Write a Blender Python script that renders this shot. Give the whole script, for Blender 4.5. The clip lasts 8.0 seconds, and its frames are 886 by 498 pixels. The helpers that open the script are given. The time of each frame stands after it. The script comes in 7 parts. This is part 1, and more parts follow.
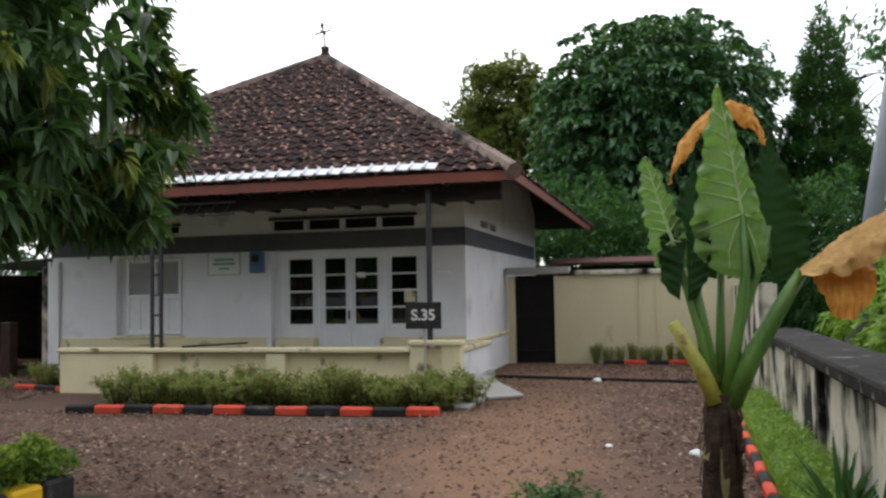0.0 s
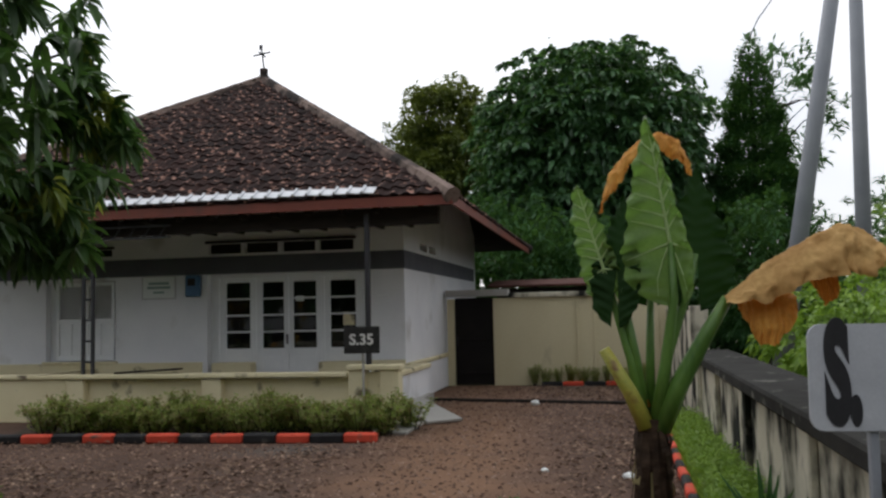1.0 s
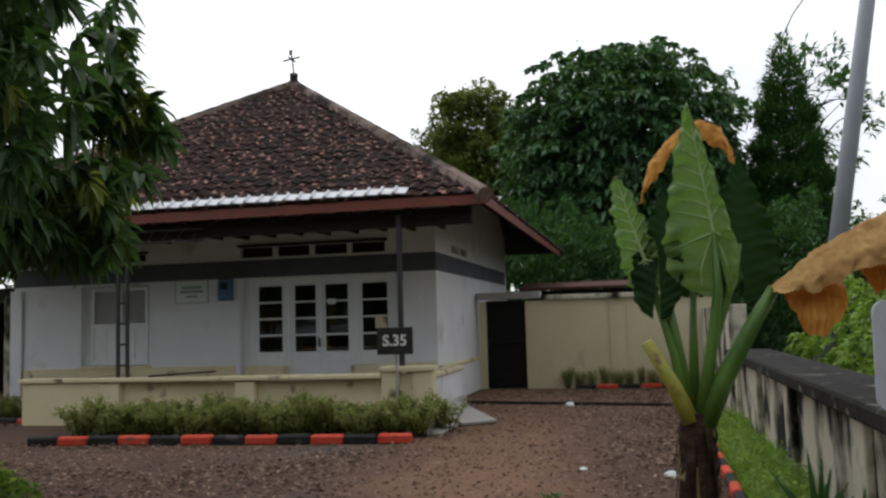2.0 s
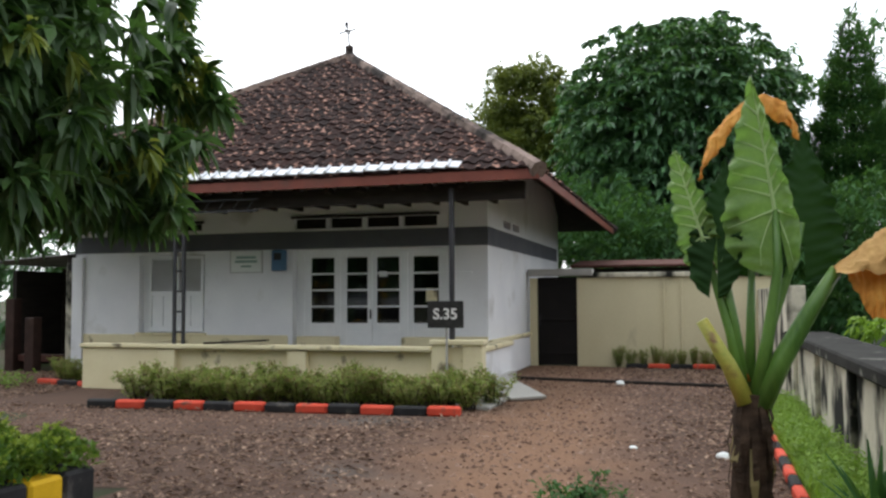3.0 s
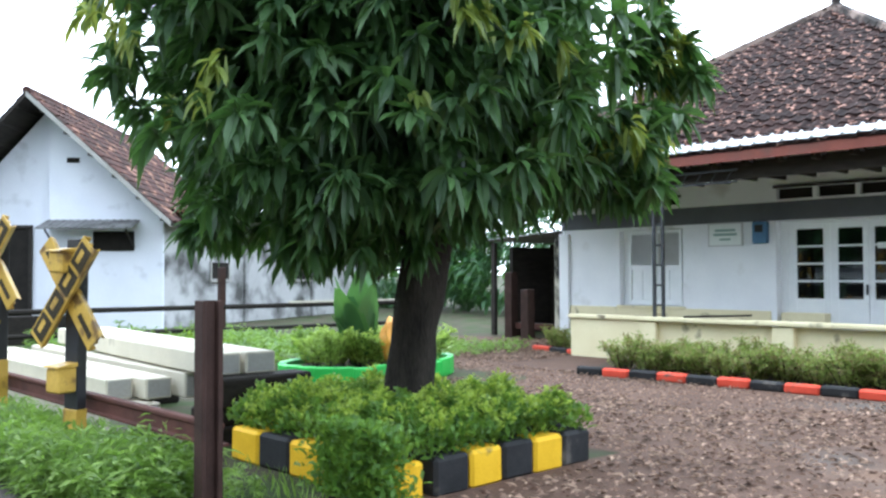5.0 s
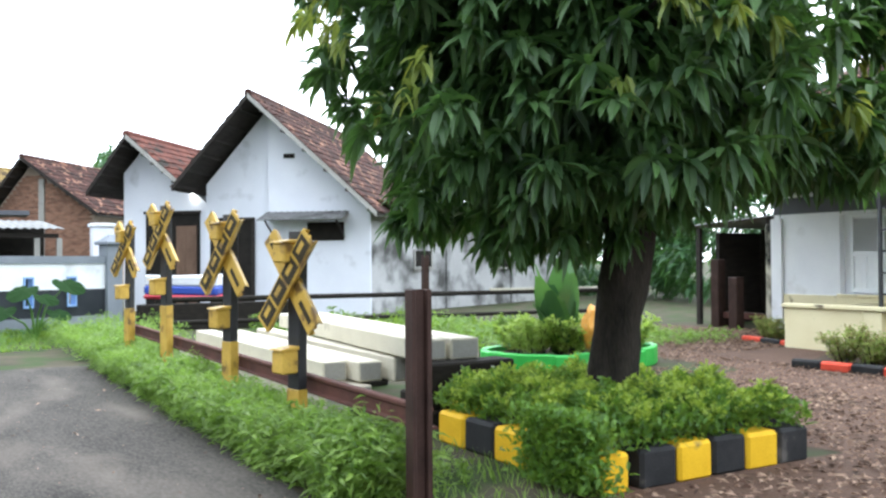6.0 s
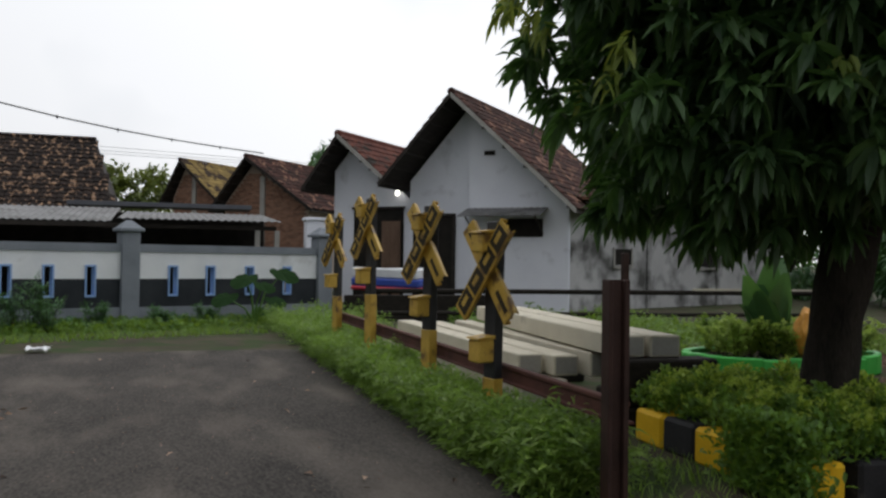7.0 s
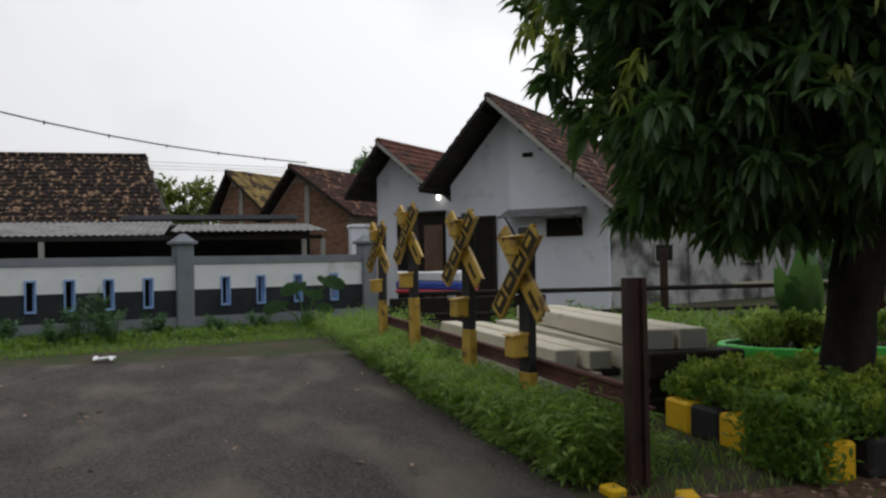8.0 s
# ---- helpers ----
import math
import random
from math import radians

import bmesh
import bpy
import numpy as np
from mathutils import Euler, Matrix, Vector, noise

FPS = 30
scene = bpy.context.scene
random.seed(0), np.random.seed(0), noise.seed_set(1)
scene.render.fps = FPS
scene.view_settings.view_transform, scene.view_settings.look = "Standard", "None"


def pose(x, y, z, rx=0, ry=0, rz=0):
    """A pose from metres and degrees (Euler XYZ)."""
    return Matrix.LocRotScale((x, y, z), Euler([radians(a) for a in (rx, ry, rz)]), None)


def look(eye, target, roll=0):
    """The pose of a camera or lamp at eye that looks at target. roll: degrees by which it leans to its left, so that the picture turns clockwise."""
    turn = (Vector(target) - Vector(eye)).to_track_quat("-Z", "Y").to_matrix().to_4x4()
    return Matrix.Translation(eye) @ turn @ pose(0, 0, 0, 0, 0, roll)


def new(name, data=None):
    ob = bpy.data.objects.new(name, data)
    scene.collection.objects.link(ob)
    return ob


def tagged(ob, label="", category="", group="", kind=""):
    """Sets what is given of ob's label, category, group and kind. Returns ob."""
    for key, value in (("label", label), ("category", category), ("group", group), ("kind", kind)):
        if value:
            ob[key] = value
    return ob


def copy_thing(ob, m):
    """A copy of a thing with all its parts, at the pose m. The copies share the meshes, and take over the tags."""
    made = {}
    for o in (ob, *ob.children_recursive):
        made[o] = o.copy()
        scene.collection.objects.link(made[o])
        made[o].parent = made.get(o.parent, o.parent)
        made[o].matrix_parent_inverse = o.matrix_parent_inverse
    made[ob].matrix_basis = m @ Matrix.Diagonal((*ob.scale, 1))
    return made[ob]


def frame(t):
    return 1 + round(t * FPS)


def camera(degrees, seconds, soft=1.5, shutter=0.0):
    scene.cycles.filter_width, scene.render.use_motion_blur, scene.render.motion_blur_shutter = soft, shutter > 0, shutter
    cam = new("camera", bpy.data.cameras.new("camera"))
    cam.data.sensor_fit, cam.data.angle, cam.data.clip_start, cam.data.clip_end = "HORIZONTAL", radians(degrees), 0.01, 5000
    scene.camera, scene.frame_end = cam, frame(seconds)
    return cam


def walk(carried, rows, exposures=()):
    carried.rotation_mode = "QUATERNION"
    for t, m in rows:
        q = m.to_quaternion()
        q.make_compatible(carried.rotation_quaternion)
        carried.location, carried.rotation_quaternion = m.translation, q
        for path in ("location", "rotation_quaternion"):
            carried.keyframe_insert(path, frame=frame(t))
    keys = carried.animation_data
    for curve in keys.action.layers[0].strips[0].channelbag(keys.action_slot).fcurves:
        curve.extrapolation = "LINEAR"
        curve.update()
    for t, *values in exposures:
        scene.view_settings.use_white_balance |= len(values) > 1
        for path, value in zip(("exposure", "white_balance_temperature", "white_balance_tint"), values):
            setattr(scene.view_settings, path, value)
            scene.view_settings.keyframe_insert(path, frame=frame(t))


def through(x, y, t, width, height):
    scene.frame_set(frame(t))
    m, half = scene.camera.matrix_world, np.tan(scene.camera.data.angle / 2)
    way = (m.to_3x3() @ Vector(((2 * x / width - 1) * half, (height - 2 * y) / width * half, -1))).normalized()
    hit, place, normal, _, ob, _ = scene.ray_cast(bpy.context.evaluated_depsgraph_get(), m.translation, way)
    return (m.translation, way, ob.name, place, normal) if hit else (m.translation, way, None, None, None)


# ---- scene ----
cam = camera(53.8, 8.0, soft=2.5)
PATH = [
    (0, (-0.659, 0.171, 1.577), (-1.230, 2.334, 1.693), -1.0),
    (0.5, (-0.592, 0.160, 1.636), (-1.075, 2.343, 1.777), -1.0),
    (1, (-0.599, 0.138, 1.636), (-1.023, 2.332, 1.800), -1.3),
    (1.5, (-0.650, 0.183, 1.555), (-1.100, 2.368, 1.755), -1.7),
    (3, (-0.710, 0.260, 1.509), (-1.333, 2.408, 1.635), -0.3),
    (3.5, (-0.683, 0.272, 1.485), (-1.438, 2.378, 1.594), 0.2),
    (4, (-0.734, 0.234, 1.525), (-1.783, 2.211, 1.613), 0.6),
    (4.5, (-0.765, 0.214, 1.516), (-2.186, 1.944, 1.590), 0.5),
    (4.7, (-0.782, 0.235, 1.503), (-2.316, 1.866, 1.574), 0.2),
    (5.8, (-0.762, 0.185, 1.500), (-2.589, 1.480, 1.542), -0.5),
    (6, (-0.772, 0.183, 1.515), (-2.701, 1.319, 1.550), -0.4),
    (6.5, (-0.796, 0.189, 1.505), (-2.874, 1.027, 1.527), -0.1),
    (7, (-0.795, 0.205, 1.455), (-2.931, 0.879, 1.485), 0.8),
    (7.5, (-0.632, 0.168, 1.432), (-2.783, 0.792, 1.473), 0.2),
    (8, (-0.254, 0.118, 1.480), (-2.421, 0.683, 1.514), -1.1),
]
walk(cam, [(t, look(eye, target, roll)) for t, eye, target, roll in PATH],
     [(0, 0.22, 6500, 11), (0.5, -0.15, 6550, 11), (1.0, -0.45, 6600, 11), (1.6, -0.6, 6600, 11), (3.0, 0.4, 6500, 9), (3.5, 0.57, 6350, 9), (4.0, 1.15, 5950, 6), (4.5, 1.5, 5650, 5),
      (5.8, 1.6, 5900, 6), (6.1, 1.38, 6150, 7), (6.5, 0.06, 6500, 9), (7.0, -0.58, 6650, 10), (8.0, -0.7, 6750, 10)])

# ---- light ----
world = bpy.data.worlds.new("overcast_sky")
scene.world = world
world.use_nodes = True
wn, wl = world.node_tree.nodes, world.node_tree.links
wn.clear()
sky = wn.new("ShaderNodeTexSky")
sky.sky_type, sky.sun_disc = "NISHITA", False
sky.sun_elevation, sky.sun_rotation = radians(59), radians(326)
sky.air_density, sky.dust_density, sky.ozone_density = 1.0, 3.0, 1.0
cloud_coord = wn.new("ShaderNodeTexCoord")
cloud = wn.new("ShaderNodeTexNoise")
cloud.inputs["Scale"].default_value, cloud.inputs["Detail"].default_value = 2.2, 4.0
cover = wn.new("ShaderNodeMapRange")
cover.inputs["From Min"].default_value, cover.inputs["From Max"].default_value = 0.36, 0.52
cover.inputs["To Min"].default_value, cover.inputs["To Max"].default_value = 0.6, 0.96
overcast = wn.new("ShaderNodeMix")
overcast.data_type = "RGBA"
sky_out, sky_bg = wn.new("ShaderNodeOutputWorld"), wn.new("ShaderNodeBackground")
sky_bg.inputs["Strength"].default_value = 0.15
wl.new(cloud_coord.outputs["Generated"], cloud.inputs["Vector"])
wl.new(cloud.outputs["Fac"], cover.inputs["Value"])
wl.new(cover.outputs[0], overcast.inputs[0])
wl.new(sky.outputs[0], overcast.inputs[6])
# pale cloud deck, smoothly brighter towards the veiled sun
toward_sun, veil, deck = wn.new("ShaderNodeVectorMath"), wn.new("ShaderNodeMapRange"), wn.new("ShaderNodeVectorMath")
toward_sun.operation, deck.operation = "DOT_PRODUCT", "SCALE"
toward_sun.inputs[1].default_value = Vector((-4, 7, 9)).normalized()
veil.inputs["From Min"].default_value, veil.inputs["To Min"].default_value, veil.inputs["To Max"].default_value = -1.0, 0.12, 1.52
deck.inputs[0].default_value = (8.4, 8.65, 9.1)
wl.new(cloud_coord.outputs["Generated"], toward_sun.inputs[0])
wl.new(toward_sun.outputs["Value"], veil.inputs["Value"])
wl.new(veil.outputs[0], deck.inputs["Scale"])
wl.new(deck.outputs[0], overcast.inputs[7])
wl.new(overcast.outputs[2], sky_bg.inputs["Color"])
wl.new(sky_bg.outputs[0], sky_out.inputs[0])

sun = new("sun", bpy.data.lights.new("sun", "SUN"))
sun.data.energy, sun.data.angle, sun.data.color = 0.45, radians(30), (1.0, 0.98, 0.95)
sun.matrix_world = look((-6, 9, 18), (0, 0, 0))

# ---- materials ----


def surface(name, low, high, scale=3.0, fine=60.0, rough=0.85, bump=0.2, metal=0.0, stain=None, stain_scale=1.2,
            stain_cut=(0.5, 0.65), stretch=(1, 1, 1), per_piece=0.0, per_island=0.0, coat=0.0, fine_mix=0.35, bump_dist=0.01):
    """Two scales of colour variation, optional stains of a third colour, fine relief."""
    m = bpy.data.materials.new(name)
    m.use_nodes = True
    n, l = m.node_tree.nodes, m.node_tree.links
    b = n["Principled BSDF"]
    b.inputs["Roughness"].default_value, b.inputs["Metallic"].default_value = rough, metal
    b.inputs["Coat Weight"].default_value = coat
    b.inputs["Specular IOR Level"].default_value = 0.5 if rough < 0.6 else 0.2
    geo = n.new("ShaderNodeNewGeometry")
    mapping = n.new("ShaderNodeMapping")
    mapping.inputs["Scale"].default_value = stretch
    l.new(geo.outputs["Position"], mapping.inputs[0])

    def noise_of(s, detail=3.0):
        t = n.new("ShaderNodeTexNoise")
        t.inputs["Scale"].default_value, t.inputs["Detail"].default_value = s, detail
        l.new(mapping.outputs[0], t.inputs["Vector"])
        return t

    big, small = noise_of(scale), noise_of(fine, 2.0)
    both = n.new("ShaderNodeMix")
    both.inputs[0].default_value = fine_mix
    l.new(big.outputs["Fac"], both.inputs[2])
    l.new(small.outputs["Fac"], both.inputs[3])
    value = both.outputs[0]
    if per_piece or per_island:
        src = n.new("ShaderNodeObjectInfo").outputs["Random"] if per_piece else geo.outputs["Random Per Island"]
        pick = n.new("ShaderNodeMix")
        pick.inputs[0].default_value = per_piece or per_island
        l.new(value, pick.inputs[2])
        l.new(src, pick.inputs[3])
        value = pick.outputs[0]
    ramp = n.new("ShaderNodeMapRange")
    spread = 0.28 if not (per_piece or per_island) else 0.45
    ramp.inputs["From Min"].default_value, ramp.inputs["From Max"].default_value = 0.5 - spread * 0.8, 0.5 + spread * 0.8
    l.new(value, ramp.inputs["Value"])
    col = n.new("ShaderNodeMix")
    col.data_type = "RGBA"
    col.inputs[6].default_value, col.inputs[7].default_value = (*low, 1), (*high, 1)
    l.new(ramp.outputs[0], col.inputs[0])
    colour = col.outputs[2]
    if stain:
        s = noise_of(stain_scale, 6.0)
        cut = n.new("ShaderNodeMapRange")
        cut.inputs["From Min"].default_value, cut.inputs["From Max"].default_value = stain_cut
        l.new(s.outputs["Fac"], cut.inputs["Value"])
        over = n.new("ShaderNodeMix")
        over.data_type = "RGBA"
        over.inputs[7].default_value = (*stain, 1)
        l.new(cut.outputs[0], over.inputs[0])
        l.new(colour, over.inputs[6])
        colour = over.outputs[2]
    l.new(colour, b.inputs["Base Color"])
    if bump:
        bm_node = n.new("ShaderNodeBump")
        bm_node.inputs["Strength"].default_value, bm_node.inputs["Distance"].default_value = bump, bump_dist
        l.new(both.outputs[0], bm_node.inputs["Height"])
        l.new(bm_node.outputs[0], b.inputs["Normal"])
    return m


def leaf_material(name, low, high, rough=0.45, through=0.35, thin=(0.25, 0.45, 0.05), scale=1.5, fine=25, island=0.6):
    """Leaf: gloss on top and some light let through; hue differs from leaf to leaf."""
    m = surface(name, low, high, scale, fine, rough, 0.0 if island else 0.5, per_island=island)
    n, l = m.node_tree.nodes, m.node_tree.links
    b, out = n["Principled BSDF"], n["Material Output"]
    tr = n.new("ShaderNodeBsdfTranslucent")
    tr.inputs["Color"].default_value = (*thin, 1)
    mix = n.new("ShaderNodeMixShader")
    mix.inputs[0].default_value = through
    l.new(b.outputs[0], mix.inputs[1])
    l.new(tr.outputs[0], mix.inputs[2])
    l.new(mix.outputs[0], out.inputs[0])
    return m


WHITE = surface("white_limewash", (0.74, 0.75, 0.78), (0.86, 0.865, 0.88), 1.3, 40, 0.9, 0.15, stain=(0.5, 0.49, 0.46), stain_scale=0.9, stain_cut=(0.6, 0.75))
CREAM = surface("cream_limewash", (0.66, 0.58, 0.36), (0.78, 0.71, 0.48), 1.6, 40, 0.9, 0.2, stain=(0.16, 0.13, 0.085), stain_scale=2.6, stain_cut=(0.6, 0.7))
CREAM_PALE = surface("pale_cream_wall", (0.58, 0.52, 0.33), (0.68, 0.62, 0.42), 1.2, 30, 0.9, 0.2, stain=(0.28, 0.25, 0.17), stain_scale=1.4, stain_cut=(0.66, 0.8), stretch=(1, 1, 0.5))
GREY_BAND = surface("grey_band_paint", (0.095, 0.1, 0.115), (0.14, 0.145, 0.16), 2, 40, 0.8, 0.1)
PAINT_WHITE = surface("white_joinery_paint", (0.76, 0.78, 0.8), (0.87, 0.88, 0.89), 4, 80, 0.5, 0.05)
SHUTTER = surface("grey_louvre_paint", (0.48, 0.48, 0.48), (0.6, 0.6, 0.6), 4, 80, 0.6, 0.05)
DARK_WOOD = surface("dark_eave_wood", (0.02, 0.018, 0.016), (0.05, 0.042, 0.036), 3, 50, 0.8, 0.3, stretch=(1, 1, 4))
FASCIA = surface("red_brown_fascia_paint", (0.15, 0.036, 0.022), (0.24, 0.06, 0.035), 2.5, 40, 0.55, 0.1, stain=(0.12, 0.05, 0.035), stain_cut=(0.58, 0.7))
TILE = surface("weathered_clay_tile", (0.006, 0.004, 0.004), (0.036, 0.0145, 0.011), 0.8, 14, 0.9, 0.3, per_piece=0.35, stain=(0.36, 0.2, 0.15), stain_scale=9.5, stain_cut=(0.585, 0.65))
TILE_REST = surface("weathered_clay_tile_rest", (0.006, 0.004, 0.004), (0.036, 0.0145, 0.011), 0.8, 14, 0.9, 0.3, per_island=0.35, stain=(0.36, 0.2, 0.15), stain_scale=9.5, stain_cut=(0.585, 0.65))
TILE_RED = surface("red_clay_tile", (0.07, 0.025, 0.02), (0.17, 0.06, 0.042), 1.5, 30, 0.85, 0.3, per_island=0.5, stain=(0.03, 0.025, 0.02), stain_scale=1.6, stain_cut=(0.55, 0.62))
TILE_OLD = surface("old_dark_red_tile", (0.01, 0.008, 0.007), (0.085, 0.036, 0.028), 1.0, 30, 0.9, 0.3, per_island=0.5, stain=(0.26, 0.14, 0.095), stain_scale=2.6, stain_cut=(0.57, 0.64))
TILE_BARN = surface("mottled_barn_tile", (0.006, 0.005, 0.005), (0.03, 0.02, 0.016), 0.9, 30, 0.9, 0.3, per_island=0.35, stain=(0.3, 0.19, 0.12), stain_scale=5.0, stain_cut=(0.56, 0.62), stretch=(1, 1, 0.6))
MORTAR = surface("pale_brick_mortar", (0.3, 0.24, 0.19), (0.42, 0.35, 0.28), 2, 30, 0.95, 0.2)
TILE_MOSS = surface("mossy_ochre_tile", (0.09, 0.06, 0.03), (0.36, 0.26, 0.09), 1.2, 30, 0.9, 0.3, per_island=0.4, stain=(0.05, 0.035, 0.025), stain_scale=1.5, stain_cut=(0.5, 0.58))
RIDGE = surface("pale_ridge_mortar", (0.12, 0.085, 0.07), (0.34, 0.26, 0.22), 2, 25, 0.9, 0.4, stain=(0.03, 0.025, 0.022), stain_cut=(0.42, 0.55), stain_scale=1.2)
ZINC = surface("white_zinc_flashing", (0.58, 0.61, 0.64), (0.8, 0.82, 0.85), 4, 30, 0.55, 0.1)
STEEL = surface("dark_painted_steel", (0.015, 0.015, 0.018), (0.04, 0.04, 0.045), 5, 80, 0.55, 0.15)
GATE_BLACK = surface("black_gate_sheet", (0.005, 0.0045, 0.004), (0.014, 0.012, 0.011), 2, 40, 0.7, 0.2)
CONCRETE = surface("raw_concrete", (0.3, 0.29, 0.26), (0.44, 0.43, 0.4), 1.5, 40, 0.9, 0.25, stain=(0.17, 0.165, 0.15), stain_cut=(0.6, 0.75))
BEAM = surface("pale_cast_concrete", (0.47, 0.43, 0.34), (0.63, 0.59, 0.48), 2, 50, 0.9, 0.15, stain=(0.3, 0.27, 0.22), stain_cut=(0.62, 0.75), stain_scale=2)
MOSSY = surface("black_mould_on_cream", (0.46, 0.43, 0.33), (0.66, 0.62, 0.5), 1.2, 30, 0.95, 0.35, stain=(0.02, 0.021, 0.018), stain_scale=2.0, stain_cut=(0.46, 0.6), stretch=(1, 1, 0.7))
MOULD_CAP = surface("mouldy_wall_cap", (0.008, 0.008, 0.007), (0.035, 0.034, 0.03), 3, 40, 0.95, 0.5, stain=(0.26, 0.26, 0.22), stain_scale=3.4, stain_cut=(0.63, 0.72))
KERB_RED = surface("red_kerb_paint", (0.5, 0.055, 0.03), (0.72, 0.1, 0.055), 5, 60, 0.7, 0.2, stain=(0.16, 0.08, 0.06), stain_scale=5, stain_cut=(0.6, 0.72))
KERB_BLACK = surface("black_kerb_paint", (0.012, 0.012, 0.013), (0.035, 0.035, 0.036), 5, 60, 0.75, 0.2, stain=(0.1, 0.09, 0.08), stain_scale=5, stain_cut=(0.62, 0.74))
KERB_YELLOW = surface("yellow_kerb_paint", (0.62, 0.36, 0.01), (0.8, 0.5, 0.025), 5, 60, 0.65, 0.2, stain=(0.25, 0.17, 0.05), stain_scale=5, stain_cut=(0.6, 0.72))
SIGN_YELLOW = surface("faded_sign_yellow", (0.4, 0.24, 0.03), (0.66, 0.43, 0.08), 6, 60, 0.5, 0.1, stain=(0.16, 0.09, 0.03), stain_scale=7, stain_cut=(0.55, 0.66))
RUST = surface("rusty_rail_steel", (0.05, 0.024, 0.02), (0.13, 0.055, 0.042), 5, 60, 0.8, 0.35)
BROWN_PAINT = surface("dark_brown_painted_post", (0.02, 0.011, 0.009), (0.06, 0.032, 0.025), 5, 60, 0.6, 0.25)
SLEEPER = surface("tarred_sleeper_wood", (0.008, 0.007, 0.006), (0.03, 0.025, 0.02), 6, 60, 0.9, 0.5, stretch=(1, 1, 4))
BARK = surface("mango_bark", (0.008, 0.007, 0.006), (0.046, 0.038, 0.031), 5, 40, 0.95, 0.8, stretch=(1.5, 1.5, 0.4), bump_dist=0.03)
TARO_BARK = surface("fibrous_taro_trunk", (0.016, 0.011, 0.008), (0.075, 0.048, 0.03), 8, 60, 0.95, 0.8, stretch=(1, 1, 2.5), bump_dist=0.03)
WHITE_HOUSE = surface("white_house_paint", (0.74, 0.76, 0.83), (0.84, 0.86, 0.92), 1, 30, 0.85, 0.12, stain=(0.5, 0.51, 0.55), stain_cut=(0.62, 0.8))
GREY_WALL = surface("stained_grey_render", (0.36, 0.36, 0.36), (0.56, 0.56, 0.56), 0.8, 30, 0.95, 0.2, stain=(0.1, 0.1, 0.095), stain_scale=0.9, stain_cut=(0.45, 0.62))
BLUE_GREY = surface("blue_grey_wall_paint", (0.17, 0.19, 0.215), (0.25, 0.27, 0.3), 2, 40, 0.8, 0.12)
FENCE_WHITE = surface("fence_white_paint", (0.7, 0.72, 0.74), (0.84, 0.85, 0.86), 2, 40, 0.85, 0.12, stain=(0.4, 0.4, 0.38), stain_cut=(0.6, 0.78))
FENCE_BLACK = surface("fence_black_paint", (0.015, 0.018, 0.022), (0.04, 0.045, 0.05), 2, 40, 0.8, 0.12)
BLUE_TRIM = surface("pale_blue_trim", (0.16, 0.3, 0.58), (0.34, 0.48, 0.72), 5, 60, 0.6, 0.1)
BRICK = surface("orange_brick", (0.15, 0.075, 0.05), (0.36, 0.2, 0.135), 3, 30, 0.9, 0.3, per_island=0.6)
CORRUGATED = surface("grey_fibre_cement_sheet", (0.16, 0.16, 0.16), (0.27, 0.27, 0.27), 1.2, 30, 0.85, 0.1, stain=(0.13, 0.13, 0.125), stain_cut=(0.52, 0.65), stain_scale=1.5)
# near-black colour that stands for shade inside openings and open sheds
DARK_VOID = surface("void_shade_colour", (0.01, 0.009, 0.008), (0.03, 0.026, 0.022), 3, 30, 0.9, 0.2)
BROWN_DOOR = surface("brown_panel_door", (0.12, 0.075, 0.05), (0.22, 0.14, 0.1), 4, 40, 0.6, 0.1, stretch=(1, 1, 0.3))
BLUE_BOX = surface("blue_meter_box", (0.05, 0.13, 0.24), (0.08, 0.2, 0.34), 5, 60, 0.5, 0.05)
PLAQUE = surface("pale_plaque", (0.74, 0.78, 0.76), (0.82, 0.85, 0.83), 5, 60, 0.5, 0.05)
PLAQUE_INK = surface("grey_green_ink", (0.25, 0.36, 0.33), (0.32, 0.44, 0.4), 5, 60, 0.6, 0.0)
SIGN_BLACK = surface("worn_black_plate", (0.015, 0.015, 0.014), (0.04, 0.04, 0.038), 12, 90, 0.6, 0.1, stain=(0.2, 0.2, 0.18), stain_scale=18, stain_cut=(0.68, 0.74))
SIGN_PALE = surface("worn_pale_plate", (0.42, 0.44, 0.47), (0.55, 0.57, 0.6), 8, 90, 0.45, 0.05, stain=(0.28, 0.29, 0.3), stain_scale=10, stain_cut=(0.64, 0.72))
INK_WHITE = surface("white_lettering", (0.6, 0.6, 0.58), (0.75, 0.75, 0.72), 20, 90, 0.6, 0.0, stain=(0.1, 0.1, 0.1), stain_scale=30, stain_cut=(0.62, 0.7))
INK_FADED = surface("faded_dark_lettering", (0.02, 0.017, 0.012), (0.06, 0.045, 0.022), 20, 90, 0.6, 0.0)
INK_BLACK = surface("black_lettering", (0.012, 0.012, 0.014), (0.025, 0.025, 0.028), 20, 90, 0.5, 0.0)
POLE_GREY = surface("galvanised_pole", (0.24, 0.26, 0.29), (0.32, 0.34, 0.37), 2, 50, 0.5, 0.05)
CABLE = surface("black_cable", (0.02, 0.02, 0.02), (0.04, 0.04, 0.04), 5, 50, 0.6, 0.0)
GREEN_PLASTIC = surface("bright_green_painted_edge", (0.03, 0.33, 0.04), (0.06, 0.5, 0.08), 4, 50, 0.45, 0.1)
ORANGE_BAG = surface("orange_plastic_bag", (0.6, 0.25, 0.03), (0.78, 0.4, 0.08), 9, 50, 0.4, 0.3)
TARP_BLUE = surface("blue_tarp_stripe", (0.02, 0.05, 0.3), (0.04, 0.09, 0.42), 4, 40, 0.5, 0.1)
